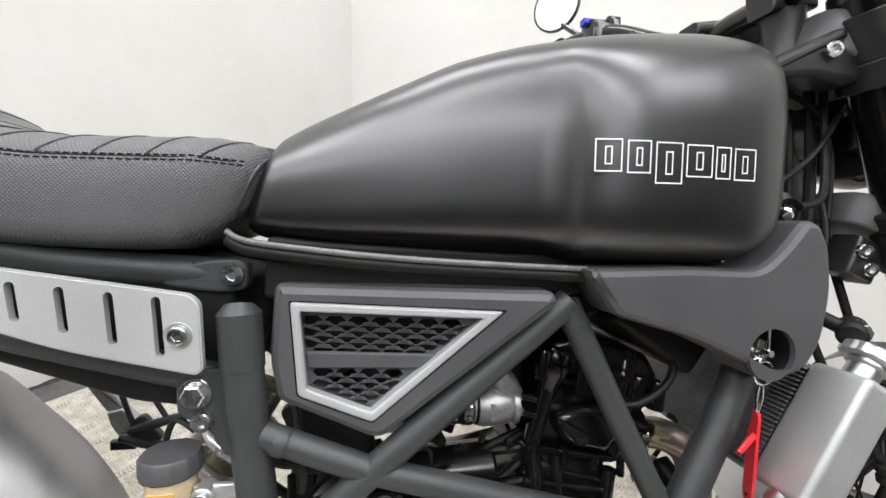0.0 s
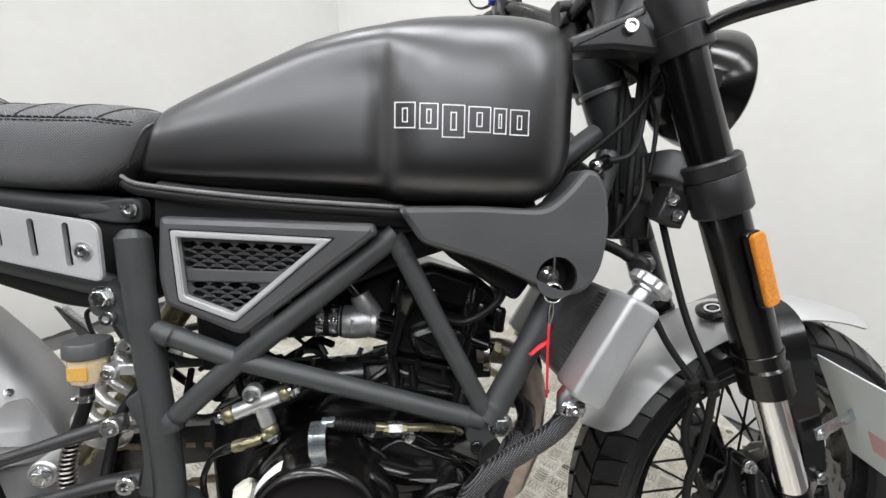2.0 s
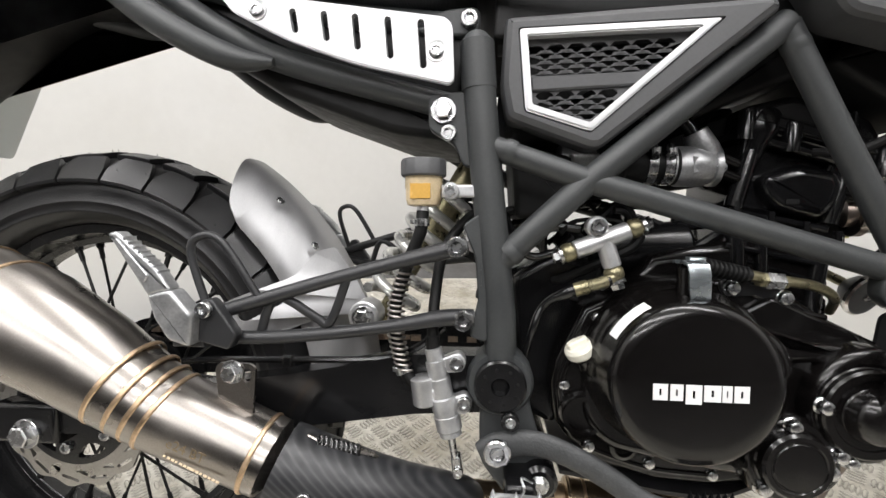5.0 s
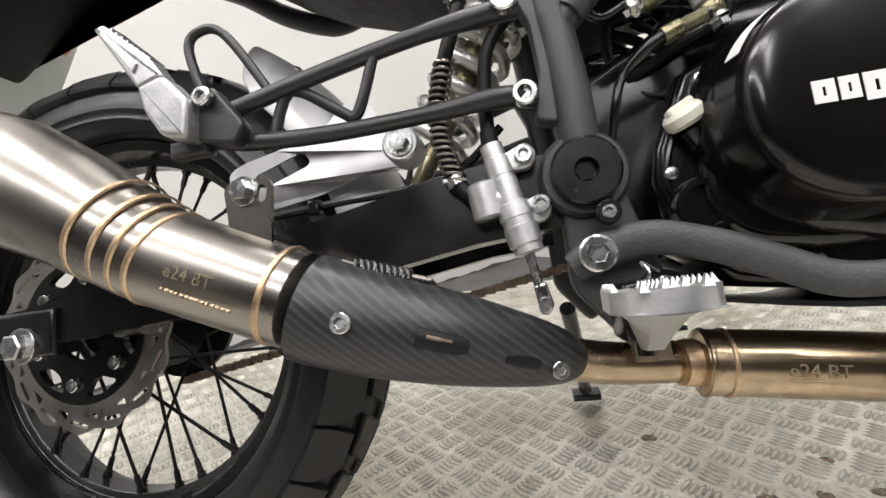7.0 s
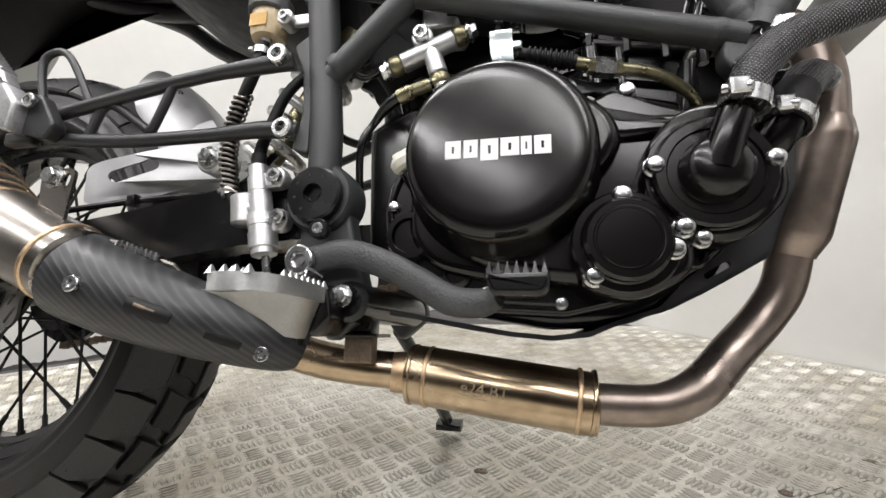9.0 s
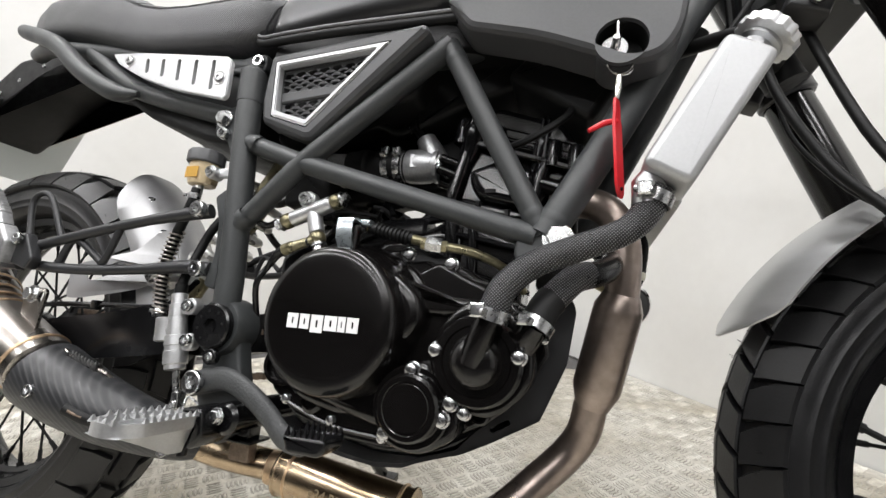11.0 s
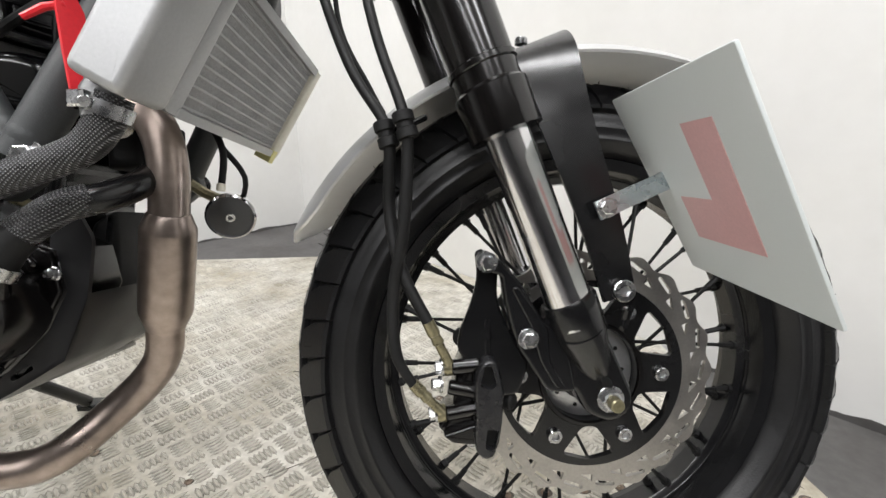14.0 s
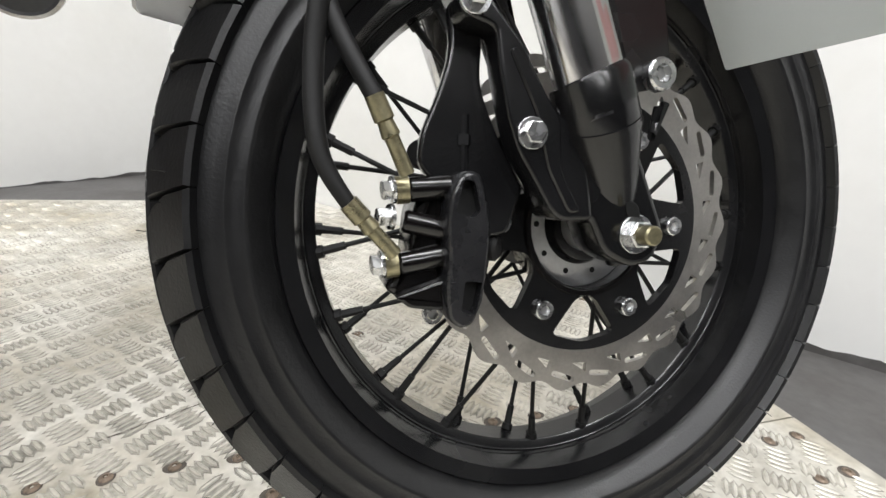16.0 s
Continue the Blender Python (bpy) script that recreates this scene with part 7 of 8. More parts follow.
cal_windows = [rounded([(0.8030, 0.3160), (0.8090, 0.3155), (0.8128, 0.2990), (0.8085, 0.2955), (0.7985, 0.2985)], 0.0016, 3), rounded([(0.8045, 0.2610), (0.8145, 0.2600), (0.8108, 0.2415), (0.8025, 0.2440)], 0.0016, 3)]
cal = Geo().holed(inset(CAL, 0.0025), cal_windows, -0.0950, -0.1036)
cal.rings([[Vector((p[0], y, p[1])) for p in (CAL if d == 0 else inset(CAL, d))] for y, d in ((-0.030, 0.0025), (-0.032, 0), (-0.0985, 0), (-0.1015, 0.0006), (-0.1030, 0.0015), (-0.1036, 0.0026))], cap=False)
caliper = part("front_caliper", cal, CALCOAT, bike, "black two-piston front brake caliper")
part("caliper_core", Geo().prism(inset(CAL, 0.002), -0.0950, -0.031), DARK, caliper)
part("caliper_body", Geo().prism(rounded([(0.762, 0.2545), (0.772, 0.247), (0.797, 0.241), (0.803, 0.262), (0.797, 0.318), (0.786, 0.318), (0.779, 0.300), (0.776, 0.272)], 0.004, 3), -0.086, -0.036, 0.005), GLOSS, caliper)
part("caliper_foot", Geo().prism(rounded([(0.7665, 0.2515), (0.7965, 0.2610), (0.8030, 0.2450), (0.7940, 0.2425), (0.7756, 0.2445)], 0.003, 3), -0.094, -0.060, 0.002), GLOSS, caliper)
for a, b, r in (((0.775, 0.3105), (0.800, 0.3125), 0.0070), ((0.772, 0.2935), (0.798, 0.2880), 0.0066), ((0.770, 0.2690), (0.797, 0.2735), 0.0068)):
    part("piston_port", Geo().cyl((a[0], -0.088, a[1]), (b[0], -0.088, b[1]), r, n=16, bevel=0.0015), GLOSS, caliper)
part("bleed_nipple", Geo().cyl((0.807, -0.086, 0.318), (0.807, -0.086, 0.353), 0.0045, n=10).cyl((0.807, -0.086, 0.336), (0.807, -0.086, 0.342), 0.0058, n=6), BLACK, caliper)
part("slide_pin_boot", Geo().lathe([(0.008, 0), (0.009, 0.003), (0.009, 0.014), (0.007, 0.017)], (0.795, -0.062, 0.331), (-0.75, -0.6, 0.1), 16), DARK, caliper)
part("slide_pin_boot", Geo().lathe([(0.007, 0), (0.008, 0.002), (0.008, 0.012), (0.006, 0.014)], (0.820, -0.076, 0.277), (0.75, -0.6, 0), 16), DARK, caliper)
for p in ((0.7725, -0.086, 0.3105), (0.7665, -0.086, 0.2690)):
    part("banjo_fitting", Geo().lathe([(0.0058, -0.004), (0.0078, -0.003), (0.0078, 0.004), (0.0058, 0.005)], p, (-1, 0, -0.1), 16), BRASS, caliper)
    bolt(caliper, Vector(p) + Vector((-0.005, 0, 0)), 0.0058, 0.007, "hex", toward=(-1, -0.1, -0.1))
bolt(caliper, (0.7665, -0.087, 0.2955), 0.0055, 0.009, "hex", toward=(-1, -0.2, 0))
bolt(caliper, (0.794, -0.066, 0.2345), 0.0065, 0.005)
caliper.location = (0.0, 0.014, 0.0)
# brake hoses run down from the yokes
part("brake_hose", Geo().tube([(0.655, -0.035, 0.74), (0.660, -0.045, 0.665), (0.690, -0.065, 0.575), (0.722, -0.085, 0.520), (0.726, -0.088, 0.500), (0.724, -0.078, 0.450), (0.733, -0.085, 0.400), (0.757, -0.092, 0.352)], [0.0045, 0.0045, 0.0045, 0.0045, 0.0050, 0.0052, 0.0052, 0.0048], 12, 6), DARK, bike, "black rubber front brake hose")
part("brake_hose", Geo().tube([(0.675, -0.035, 0.80), (0.690, -0.05, 0.715), (0.714, -0.075, 0.600), (0.738, -0.098, 0.525), (0.741, -0.098, 0.490), (0.736, -0.094, 0.43), (0.727, -0.088, 0.380), (0.728, -0.090, 0.330), (0.743, -0.091, 0.301)], [0.0045, 0.0045, 0.0045, 0.0045, 0.0050, 0.0052, 0.0052, 0.0050, 0.004], 12, 6), DARK, bike, "black rubber front brake hose")
part("speed_cable", Geo().tube([(0.668, -0.02, 0.70), (0.677, -0.03, 0.62), (0.705, -0.05, 0.56), (0.72, -0.075, 0.53)], 0.0024, 8, 5), DARK, bike)
for a, b in (((0.755, -0.092, 0.356), (0.7725, -0.087, 0.318)), ((0.742, -0.091, 0.303), (0.7660, -0.087, 0.276))):
    a, b = Vector(a), Vector(b)
    part("hose_fitting", Geo().tube([a, a + (b - a) * 0.3, a + (b - a) * 0.32, a + (b - a) * 0.5, a + (b - a) * 0.52, b], [0.0052, 0.0055, 0.0042, 0.0052, 0.0040, 0.0042], 12), BRASS, bike)
for x, y, z in ((0.7235, -0.087, 0.510), (0.7395, -0.098, 0.515)):
    part("hose_grommet", Geo().lathe([(0.0075, -0.011), (0.0088, -0.010), (0.0088, -0.003), (0.0070, -0.002), (0.0070, 0.002), (0.0088, 0.003), (0.0088, 0.010), (0.0075, 0.011)], (x, y, z), (0.25, 0, -1), 18), DARK, bike)
part("hose_guide", Geo().tube([(0.7235, -0.087, 0.510), (0.731, -0.08, 0.514), (0.7395, -0.098, 0.515)], 0.004, 8).tube([(0.731, -0.08, 0.514), (0.755, -0.06, 0.53)], 0.003, 8), BLACK, bike)

# mudguard stay: a black strap over the guard down to the fork foot
stay = [(0.918, -0.086, 0.372, 0.014), (0.903, -0.088, 0.43, 0.017), (0.878, -0.088, 0.50, 0.020), (0.860, -0.084, 0.555, 0.026), (0.853, -0.068, 0.588, 0.031), (0.851, -0.03, 0.6040, 0.033), (0.851, 0.03, 0.6040, 0.033), (0.853, 0.078, 0.588, 0.031), (0.860, 0.094, 0.555, 0.026), (0.903, 0.098, 0.43, 0.017)]
for _ in range(3):
    cut = [stay[0]]
    for p, q in zip(stay, stay[1:]):
        cut += [tuple(a * 0.75 + b * 0.25 for a, b in zip(p, q)), tuple(a * 0.25 + b * 0.75 for a, b in zip(p, q))]
    stay = cut + [stay[-1]]
dense, wd, sg = [Vector(p[:3]) for p in stay], [p[3] for p in stay], []
for i, p in enumerate(dense):
    d = (dense[min(i + 1, len(dense) - 1)] - dense[max(i - 1, 0)]).normalized()
    fwd = (Vector((0.93, 0, 0.36)) - d * Vector((0.93, 0, 0.36)).dot(d)).normalized()
    nrm = d.cross(fwd)
    sg.append([p + fwd * wd[i] + nrm * 0.002, p - fwd * wd[i] + nrm * 0.002, p - fwd * wd[i] - nrm * 0.002, p + fwd * wd[i] - nrm * 0.002])
part("mudguard_stay", Geo().rings(sg), BLACK, bike, "satin black mudguard stay", 60)
front_bolt((0.919, -0.089, 0.379), 0.0095, 0.007)
part("stay_tip", Geo().tube([(0.923, -0.088, 0.362), (0.921, -0.086, 0.345), (0.930, -0.085, 0.365)], 0.0028, 8), BLACK, bike)
part("mudguard_mount", Geo().lathe([(0.022, 0), (0.022, 0.004), (0.016, 0.0055), (0.015, 0.0045), (0.006, 0.0045), (0.005, 0.006), (0, 0.006)], (0.795, -0.022, 0.5915), (-0.33, -0.20, 0.92), 28), BLACK, mudguard, "black round badge boss")
part("mount_disc", Geo().lathe([(0.011, 0.006), (0.011, 0.0068), (0.008, 0.0068)], (0.795, -0.022, 0.5915), (-0.33, -0.20, 0.92), 24, cap=False), CHROME, mudguard)
bolt(mudguard, (0.846, -0.030, 0.6040), 0.006, 0.006, "cap", toward=(0, -0.1, 1))
bolt(mudguard, (0.862, 0.02, 0.6045), 0.006, 0.006, "cap", toward=(0, -0.1, 1))
# axle nut and fork foot casting
bolt(bike, (0.909, -0.0915, 0.2865), 0.0086, 0.008, "hex")
part("axle_end", Geo().cyl((0.909, -0.098, 0.2865), (0.909, -0.1085, 0.2865), 0.0058, n=16, bevel=0.001), BRASS, bike)
FOOT = rounded([(0.856, 0.361), (0.8625, 0.3675), (0.8885, 0.3765), (0.8945, 0.3695), (0.907, 0.3395), (0.921, 0.3075), (0.930, 0.2875), (0.923, 0.2705), (0.907, 0.266), (0.889, 0.2745), (0.8785, 0.2955), (0.857, 0.2955), (0.8478, 0.315), (0.842, 0.3256), (0.850, 0.340)], [0.003, 0.004, 0.004, 0.004, 0.01, 0.01, 0.01, 0.01, 0.01, 0.006, 0.004, 0.004, 0.004, 0.006, 0.006], 3)
for s in (-1, 1):
    foot = part("fork_foot", Geo().prism(FOOT, s * 0.060, s * 0.0925, 0.0035), BLACK, bike, "black cast fork foot")
    part("foot_panel", Geo().prism(rounded([(0.866, 0.353), (0.886, 0.360), (0.896, 0.336), (0.8800, 0.304), (0.8640, 0.304), (0.858, 0.322)], 0.003, 2), s * 0.0925, s * 0.0937, 0.0006), BLACK, foot)
    part("axle_boss", Geo().lathe([(0.0165, 0.0), (0.0165, 0.010), (0.0150, 0.0125), (0.010, 0.0125)], (AX.x, s * 0.0790, AX.z - 0.004), (0, s, 0), 28), BLACK, bike)
for s in (-1, 1):
    part("fork_shoe", Geo().tube([(0.8722, s * 0.0925, 0.3745), (0.8730, s * 0.0925, 0.3728), (0.8835, s * 0.091, 0.3450), (0.8920, s * 0.085, 0.3180)], [0.0212, 0.0226, 0.0222, 0.0140], 28), BLACK, bike, "black cast fork shoe")
    part("shoe_pocket", Geo().prism(rounded([(0.8995, 0.308), (0.9090, 0.304), (0.9110, 0.296), (0.9020, 0.297)], 0.002, 2), s * 0.0925, s * 0.0937, 0.0005), DARK, bike)
part("wheel_spacer", Geo().cyl((0.909, -0.085, 0.290), (0.909, -0.040, 0.291), 0.020, n=24), ALU, bike)

# ---- yokes, bars, lamps ----
for s in (-1, 1):
    c = fork_point(0.945, s)
    ax = Vector((-0.375, 0, 0.927))
    part("fork_cap", Geo().lathe([(0.012, 0.064), (0.021, 0.062), (0.0245, 0.058), (0.0255, 0.05)], c, ax, 24).lathe([(0.0115, 0.060), (0.0115, 0.072), (0.009, 0.074)], c, ax, 6), BLACK, bike)
    part("yoke_clamp", Geo().lathe([(0.0318, -0.036), (0.0335, -0.0345), (0.0335, -0.0115), (0.0327, -0.0105), (0.0327, -0.0095), (0.0335, -0.0085), (0.0335, 0.0325), (0.0318, 0.034)], c, ax, 40).lathe([(0.027, 0.032), (0.027, 0.034), (0.0255, 0.034)], c, ax, 24), YOKE, bike, "satin black fork clamp")
    c2 = fork_point(0.765, s)
    part("yoke_clamp", Geo().lathe([(0.031, -0.034), (0.0335, -0.031), (0.0335, 0.010), (0.0325, 0.012), (0.0345, 0.014), (0.0345, 0.030), (0.032, 0.033)], c2, ax, 32), YOKE, bike)
    part("fork_collar", Geo().lathe([(0.0282, -0.003), (0.0292, -0.002), (0.0292, 0.002), (0.0282, 0.003)], fork_point(0.56, s), ax, 28), GLOSS, bike)
    part("pinch_lug", Geo().box((0.6850, 0.015 + s * 0.082, 0.738), (0.036, 0.034, 0.042), 0.006, Matrix.Rotation(radians(22), 4, "Y")), YOKE, bike)
    for z in (0.752, 0.733):
        bolt(bike, (0.6830 - (z - 0.738) * 0.4, 0.015 + s * 0.098, z - 0.0045), 0.0075, 0.006, "cap", toward=(-0.25, s, 0))
    part("pinch_lug", Geo().prism(rounded([(0.534, 0.905), (0.532, 0.921), (0.5749, 0.9405), (0.6225, 0.9640), (0.655, 0.975), (0.660, 0.935), (0.638, 0.909), (0.5824, 0.9115)], 0.006, 4), 0.012 + s * 0.074, 0.012 + s * 0.113, 0.006), YOKE, bike)
    bolt(bike, (0.6000, 0.012 + s * 0.1145, 0.935), 0.0078, 0.005, "cap", toward=(-0.2, s, 0))
    part("bar_riser", Geo().tube([(0.600, s * 0.050, 0.935), (0.601, s * 0.050, 0.965), (0.598, s * 0.050, 0.992)], [0.021, 0.018, 0.021], 24).box((0.597, s * 0.05, 1.000), (0.056, 0.036, 0.020), 0.007, Matrix.Rotation(radians(-10), 4, "Y")).box((0.595, s * 0.05, 1.0165), (0.056, 0.036, 0.015), 0.006, Matrix.Rotation(radians(-10), 4, "Y")), YOKE, bike, "black handlebar riser")
part("handlebar", Geo().tube([(0.48, 0.40, 1.075), (0.50, 0.30, 1.078), (0.54, 0.20, 1.072), (0.575, 0.13, 1.035), (0.590, 0.07, 1.004), (0.590, 0, 1.004), (0.590, -0.07, 1.004), (0.600, -0.11, 1.02), (0.605, -0.17, 1.07), (0.575, -0.25, 1.12), (0.53, -0.34, 1.125), (0.50, -0.42, 1.12)], 0.0125, 16, 6), BLACK, bike, "satin black motocross handlebar")
part("grip", Geo().tube([(0.505, 0.28, 1.078), (0.47, 0.41, 1.075)], 0.017, 16), DARK, bike)
part("grip", Geo().tube([(0.54, -0.32, 1.125), (0.49, -0.44, 1.12)], 0.017, 16), DARK, bike)
sw = part("switch_pod", Geo().box((0.535, 0.215, 1.072), (0.040, 0.045, 0.040), 0.008).box((0.552, 0.20, 1.072), (0.02, 0.02, 0.05), 0.006), BLACK, bike, "black handlebar switch pod")
part("switch_button", Geo().box((0.513, 0.215, 1.092), (0.012, 0.018, 0.010), 0.003), BLUE, sw, "blue switch button")
part("clutch_lever", Geo().tube([(0.56, 0.20, 1.075), (0.59, 0.28, 1.07), (0.56, 0.40, 1.065)], 0.006, 10, 4), BLACK, bike)
part("mirror_stem", Geo().tube([(0.545, 0.27, 1.09), (0.552, 0.32, 1.12), (0.545, 0.38, 1.165)], 0.005, 10, 4), BLACK, bike)
mir_m = Matrix.Translation((0.536, 0.385, 1.200)) @ Matrix.Rotation(radians(40), 4, "Z")
mg = Geo().lathe([(0.010, 0.014), (0.040, 0.010), (0.049, 0.002), (0.049, -0.003), (0.0455, -0.004)], (0, 0, 0), (1, 0, 0), 40, cap=False)
mirror = part("mirror", mg, BLACK, bike, "round black-framed bar mirror")
mirror.matrix_local = mir_m
part("mirror_glass", Geo().lathe([(0.046, -0.0035), (0.0, -0.0035)], (0, 0, 0), (1, 0, 0), 40, cap=False), MIRROR, mirror, "silvered mirror glass")
part("bearing_ring", Geo().lathe([(0.030, -0.004), (0.0335, -0.003), (0.0335, 0.003), (0.030, 0.004)], (0.6235, 0, 0.8925), (-0.375, 0, 0.927), 32), CASTDULL, bike, "pale steering bearing ring")
part("instrument", Geo().lathe([(0.030, 0), (0.036, 0.006), (0.036, 0.030), (0.030, 0.034)], (0.64, 0.0, 0.985), (-0.5, 0, 0.86), 32), BLACK, bike)
lamp = part("headlight", Geo().lathe([(0.022, -0.070), (0.048, -0.062), (0.066, -0.042), (0.076, -0.012), (0.0785, 0.0), (0.0785, 0.010), (0.074, 0.015)], (0.768, 0.0, 0.898), (0.99, 0, -0.12), 40), GLOSS, bike, "round gloss black headlight")
part("headlight_lens", Geo().lathe([(0.074, 0.013), (0.055, 0.022), (0.0, 0.028)], (0.768, 0.0, 0.898), (0.99, 0, -0.12), 36, cap=False), LENS, lamp)
for s in (-1, 1):
    part("headlight_bracket", Geo().prism(rounded([(0.665, 0.905), (0.735, 0.905), (0.735, 0.885), (0.69, 0.84), (0.675, 0.84)], 0.008, 3), s * 0.078, s * 0.074, 0.001), DARK, bike)
part("brake_lever_guard", Geo().tube([(0.672, -0.128, 0.930), (0.690, -0.140, 0.938), (0.72, -0.165, 0.944), (0.745, -0.18, 0.950), (0.760, -0.185, 0.952)], [0.008, 0.0085, 0.009, 0.0105, 0.004], 14, 4, flat=(1, 0.6)), BLACK, bike, "black folding indicator arm")
ind = part("indicator", Geo().lathe([(0.006, -0.012), (0.0095, -0.010), (0.0105, 0.012), (0.009, 0.014)], (0.5870, -0.080, 0.787), (-0.55, -0.35, -0.25), 20), GLOSS, bike, "small black bullet indicator")
part("indicator_lens", Geo().lathe([(0.009, 0.013), (0.007, 0.017), (0, 0.019)], (0.5870, -0.080, 0.787), (-0.55, -0.35, -0.25), 20, cap=False), CHROME, ind)
# wiring round the steering head
for pts, r in (([(0.56, -0.04, 0.78), (0.62, -0.07, 0.84), (0.67, -0.06, 0.90)], 0.003), ([(0.59, -0.09, 0.79), (0.62, -0.085, 0.80), (0.64, -0.07, 0.84), (0.655, -0.05, 0.92)], 0.004),
               ([(0.64, -0.05, 0.70), (0.635, -0.06, 0.77), (0.645, -0.05, 0.85), (0.66, -0.03, 0.93)], 0.0055), ([(0.63, -0.04, 0.72), (0.625, -0.045, 0.80), (0.635, -0.03, 0.90)], 0.0045),
               ([(0.70, -0.06, 0.99), (0.725, -0.10, 1.08), (0.70, -0.16, 1.16)], 0.005), ([(0.71, -0.05, 0.97), (0.745, -0.09, 1.06), (0.75, -0.15, 1.16)], 0.003), ([(0.69, -0.05, 0.98), (0.71, -0.09, 1.07), (0.68, -0.16, 1.14)], 0.006),
               ([(0.61, -0.07, 0.70), (0.64, -0.075, 0.75), (0.65, -0.06, 0.80)], 0.003), ([(0.60, -0.02, 0.93), (0.64, -0.05, 0.90), (0.67, -0.05, 0.85), (0.66, -0.06, 0.78)], 0.003)):
    part("wiring", Geo().tube(pts, r, 8, 5), DARK, bike)
part("head_wrap", Geo().cyl((0.665, 0, 0.745), (0.69, 0, 0.69), 0.02, n=16).box((0.65, -0.03, 0.72), (0.05, 0.04, 0.05), 0.01), DARK, bike)
# side reflector on the fork
rm = Matrix.Translation((0.764, -0.1290, 0.669)) @ Matrix.Rotation(radians(-20), 4, "Y") @ Matrix.Rotation(radians(10), 4, "Z")
refl = part("fork_reflector", Geo().prism(rounded([(-0.0105, -0.045), (0.0105, -0.045), (0.0105, 0.045), (-0.0105, 0.045)], 0.007, 5), 0.0, -0.006, 0.002), ORANGE, bike, "orange side reflector")
refl.matrix_local = rm
part("reflector_back", Geo().prism(rounded([(-0.0115, -0.047), (0.0115, -0.047), (0.0115, 0.047), (-0.0115, 0.047)], 0.007, 4), 0.006, 0.0, 0.001), BLACK, refl)

# ---- radiator details ----
def in_rad(centre, size, bevel=0.001):
    return box_in(RAD, centre, size, bevel)


fins, tubes = Geo(), Geo()
for k in range(12):
    tubes.add(*in_rad((0.0150, 0.001, -0.050 + k * 0.0091), (0.003, 0.194, 0.0017), 0.0005))
for k in range(97):
    fins.add(*in_rad((0.0146, -0.095 + k * 0.0020, 0), (0.0022, 0.0007, 0.104), 0.0001))
tagged(part("radiator_tube", tubes, RADALU, radiator), kind="stuff")
tagged(part("radiator_fin", fins, FINGREY, radiator), kind="stuff")
part("fin_bed", Geo().add(*in_rad((0.0120, 0.001, 0), (0.006, 0.194, 0.108), 0.0005)), FINGREY, radiator)
edge = Geo()
for z in (-0.0565, 0.0565):
    edge.add(*in_rad((0.006, 0.0, z), (0.030, 0.205, 0.008), 0.002))
part("tank_shoulder", Geo().add(*in_rad((0.0095, -0.1055, 0), (0.0205, 0.018, 0.118), 0.004)), RADALU, radiator)
part("radiator_frame", edge, RADALU, radiator)
part("far_end_tank", Geo().add(*in_rad((0.004, 0.108, 0), (0.034, 0.022, 0.118), 0.005)), CREAM, radiator, "pale plastic far end tank")
part("paper_tag", Geo().add(*in_rad((0.012, 0.102, -0.060), (0.02, 0.012, 0.016), 0.0005)), YELLOW, radiator)
teeth = Geo()
for k in range(24):
    teeth.add(*in_rad((-0.015, -0.100, -0.052 + k * 0.0045), (0.008, 0.022, 0.0016), 0.0006))
tagged(part("radiator_comb", teeth, STRIP, radiator), kind="stuff")
neck_d = (RAD.to_3x3() @ Vector((0.15, 0, 1))).normalized()
neck = RAD @ Vector((0.002, -0.138, 0.061))
part("filler_neck", Geo().lathe([(0.013, -0.004), (0.013, 0.012), (0.0165, 0.014), (0.0165, 0.018)], neck, neck_d, 24), ALU, radiator)
capring = []
u = neck_d.cross(Vector((0, 1, 0))).normalized()
w = neck_d.cross(u)
for r, h in ((0.019, 0.017), (0.0225, 0.019), (0.0225, 0.027), (0.020, 0.0295), (0.008, 0.0305)):
    capring.append([neck + neck_d * h + r * (1 + (0.06 if (k // 2) % 2 and 0.018 < h < 0.028 else 0)) * (cos(2 * pi * k / 64) * u + sin(2 * pi * k / 64) * w) for k in range(64)])
part("radiator_cap", Geo().rings(capring), CAST, radiator, "scalloped alloy radiator cap")
part("radiator_spigot", Geo().tube([RAD @ Vector((-0.006, -0.138, -0.056)), RAD @ Vector((-0.008, -0.138, -0.068)), (0.535, -0.138, 0.512)], 0.0125, 16), ALU, radiator)
part("radiator_mount", Geo().cyl((0.612, -0.128, 0.672), (0.635, -0.110, 0.676), 0.012, n=18, bevel=0.003).tube([(0.62, -0.12, 0.674), (0.60, -0.09, 0.69), (0.57, -0.06, 0.70)], 0.007, 10, 3), DARK, bike)
bolt(bike, (0.624, -0.122, 0.674), 0.0085, 0.010, "hex", toward=(-0.1, -1, 0.1))
over = part("overflow_hose", Geo().tube([(0.530, 0.0, 0.545), (0.541, 0.0, 0.535), (0.551, 0.0, 0.510), (0.548, 0.0, 0.478)], 0.0035, 10, 5), DARK, bike)
part("hose_plug", Geo().cyl((0.548, 0.0, 0.480), (0.547, 0.0, 0.472), 0.0045, n=12, bevel=0.001), CREAM, over, "cream plastic hose plug")
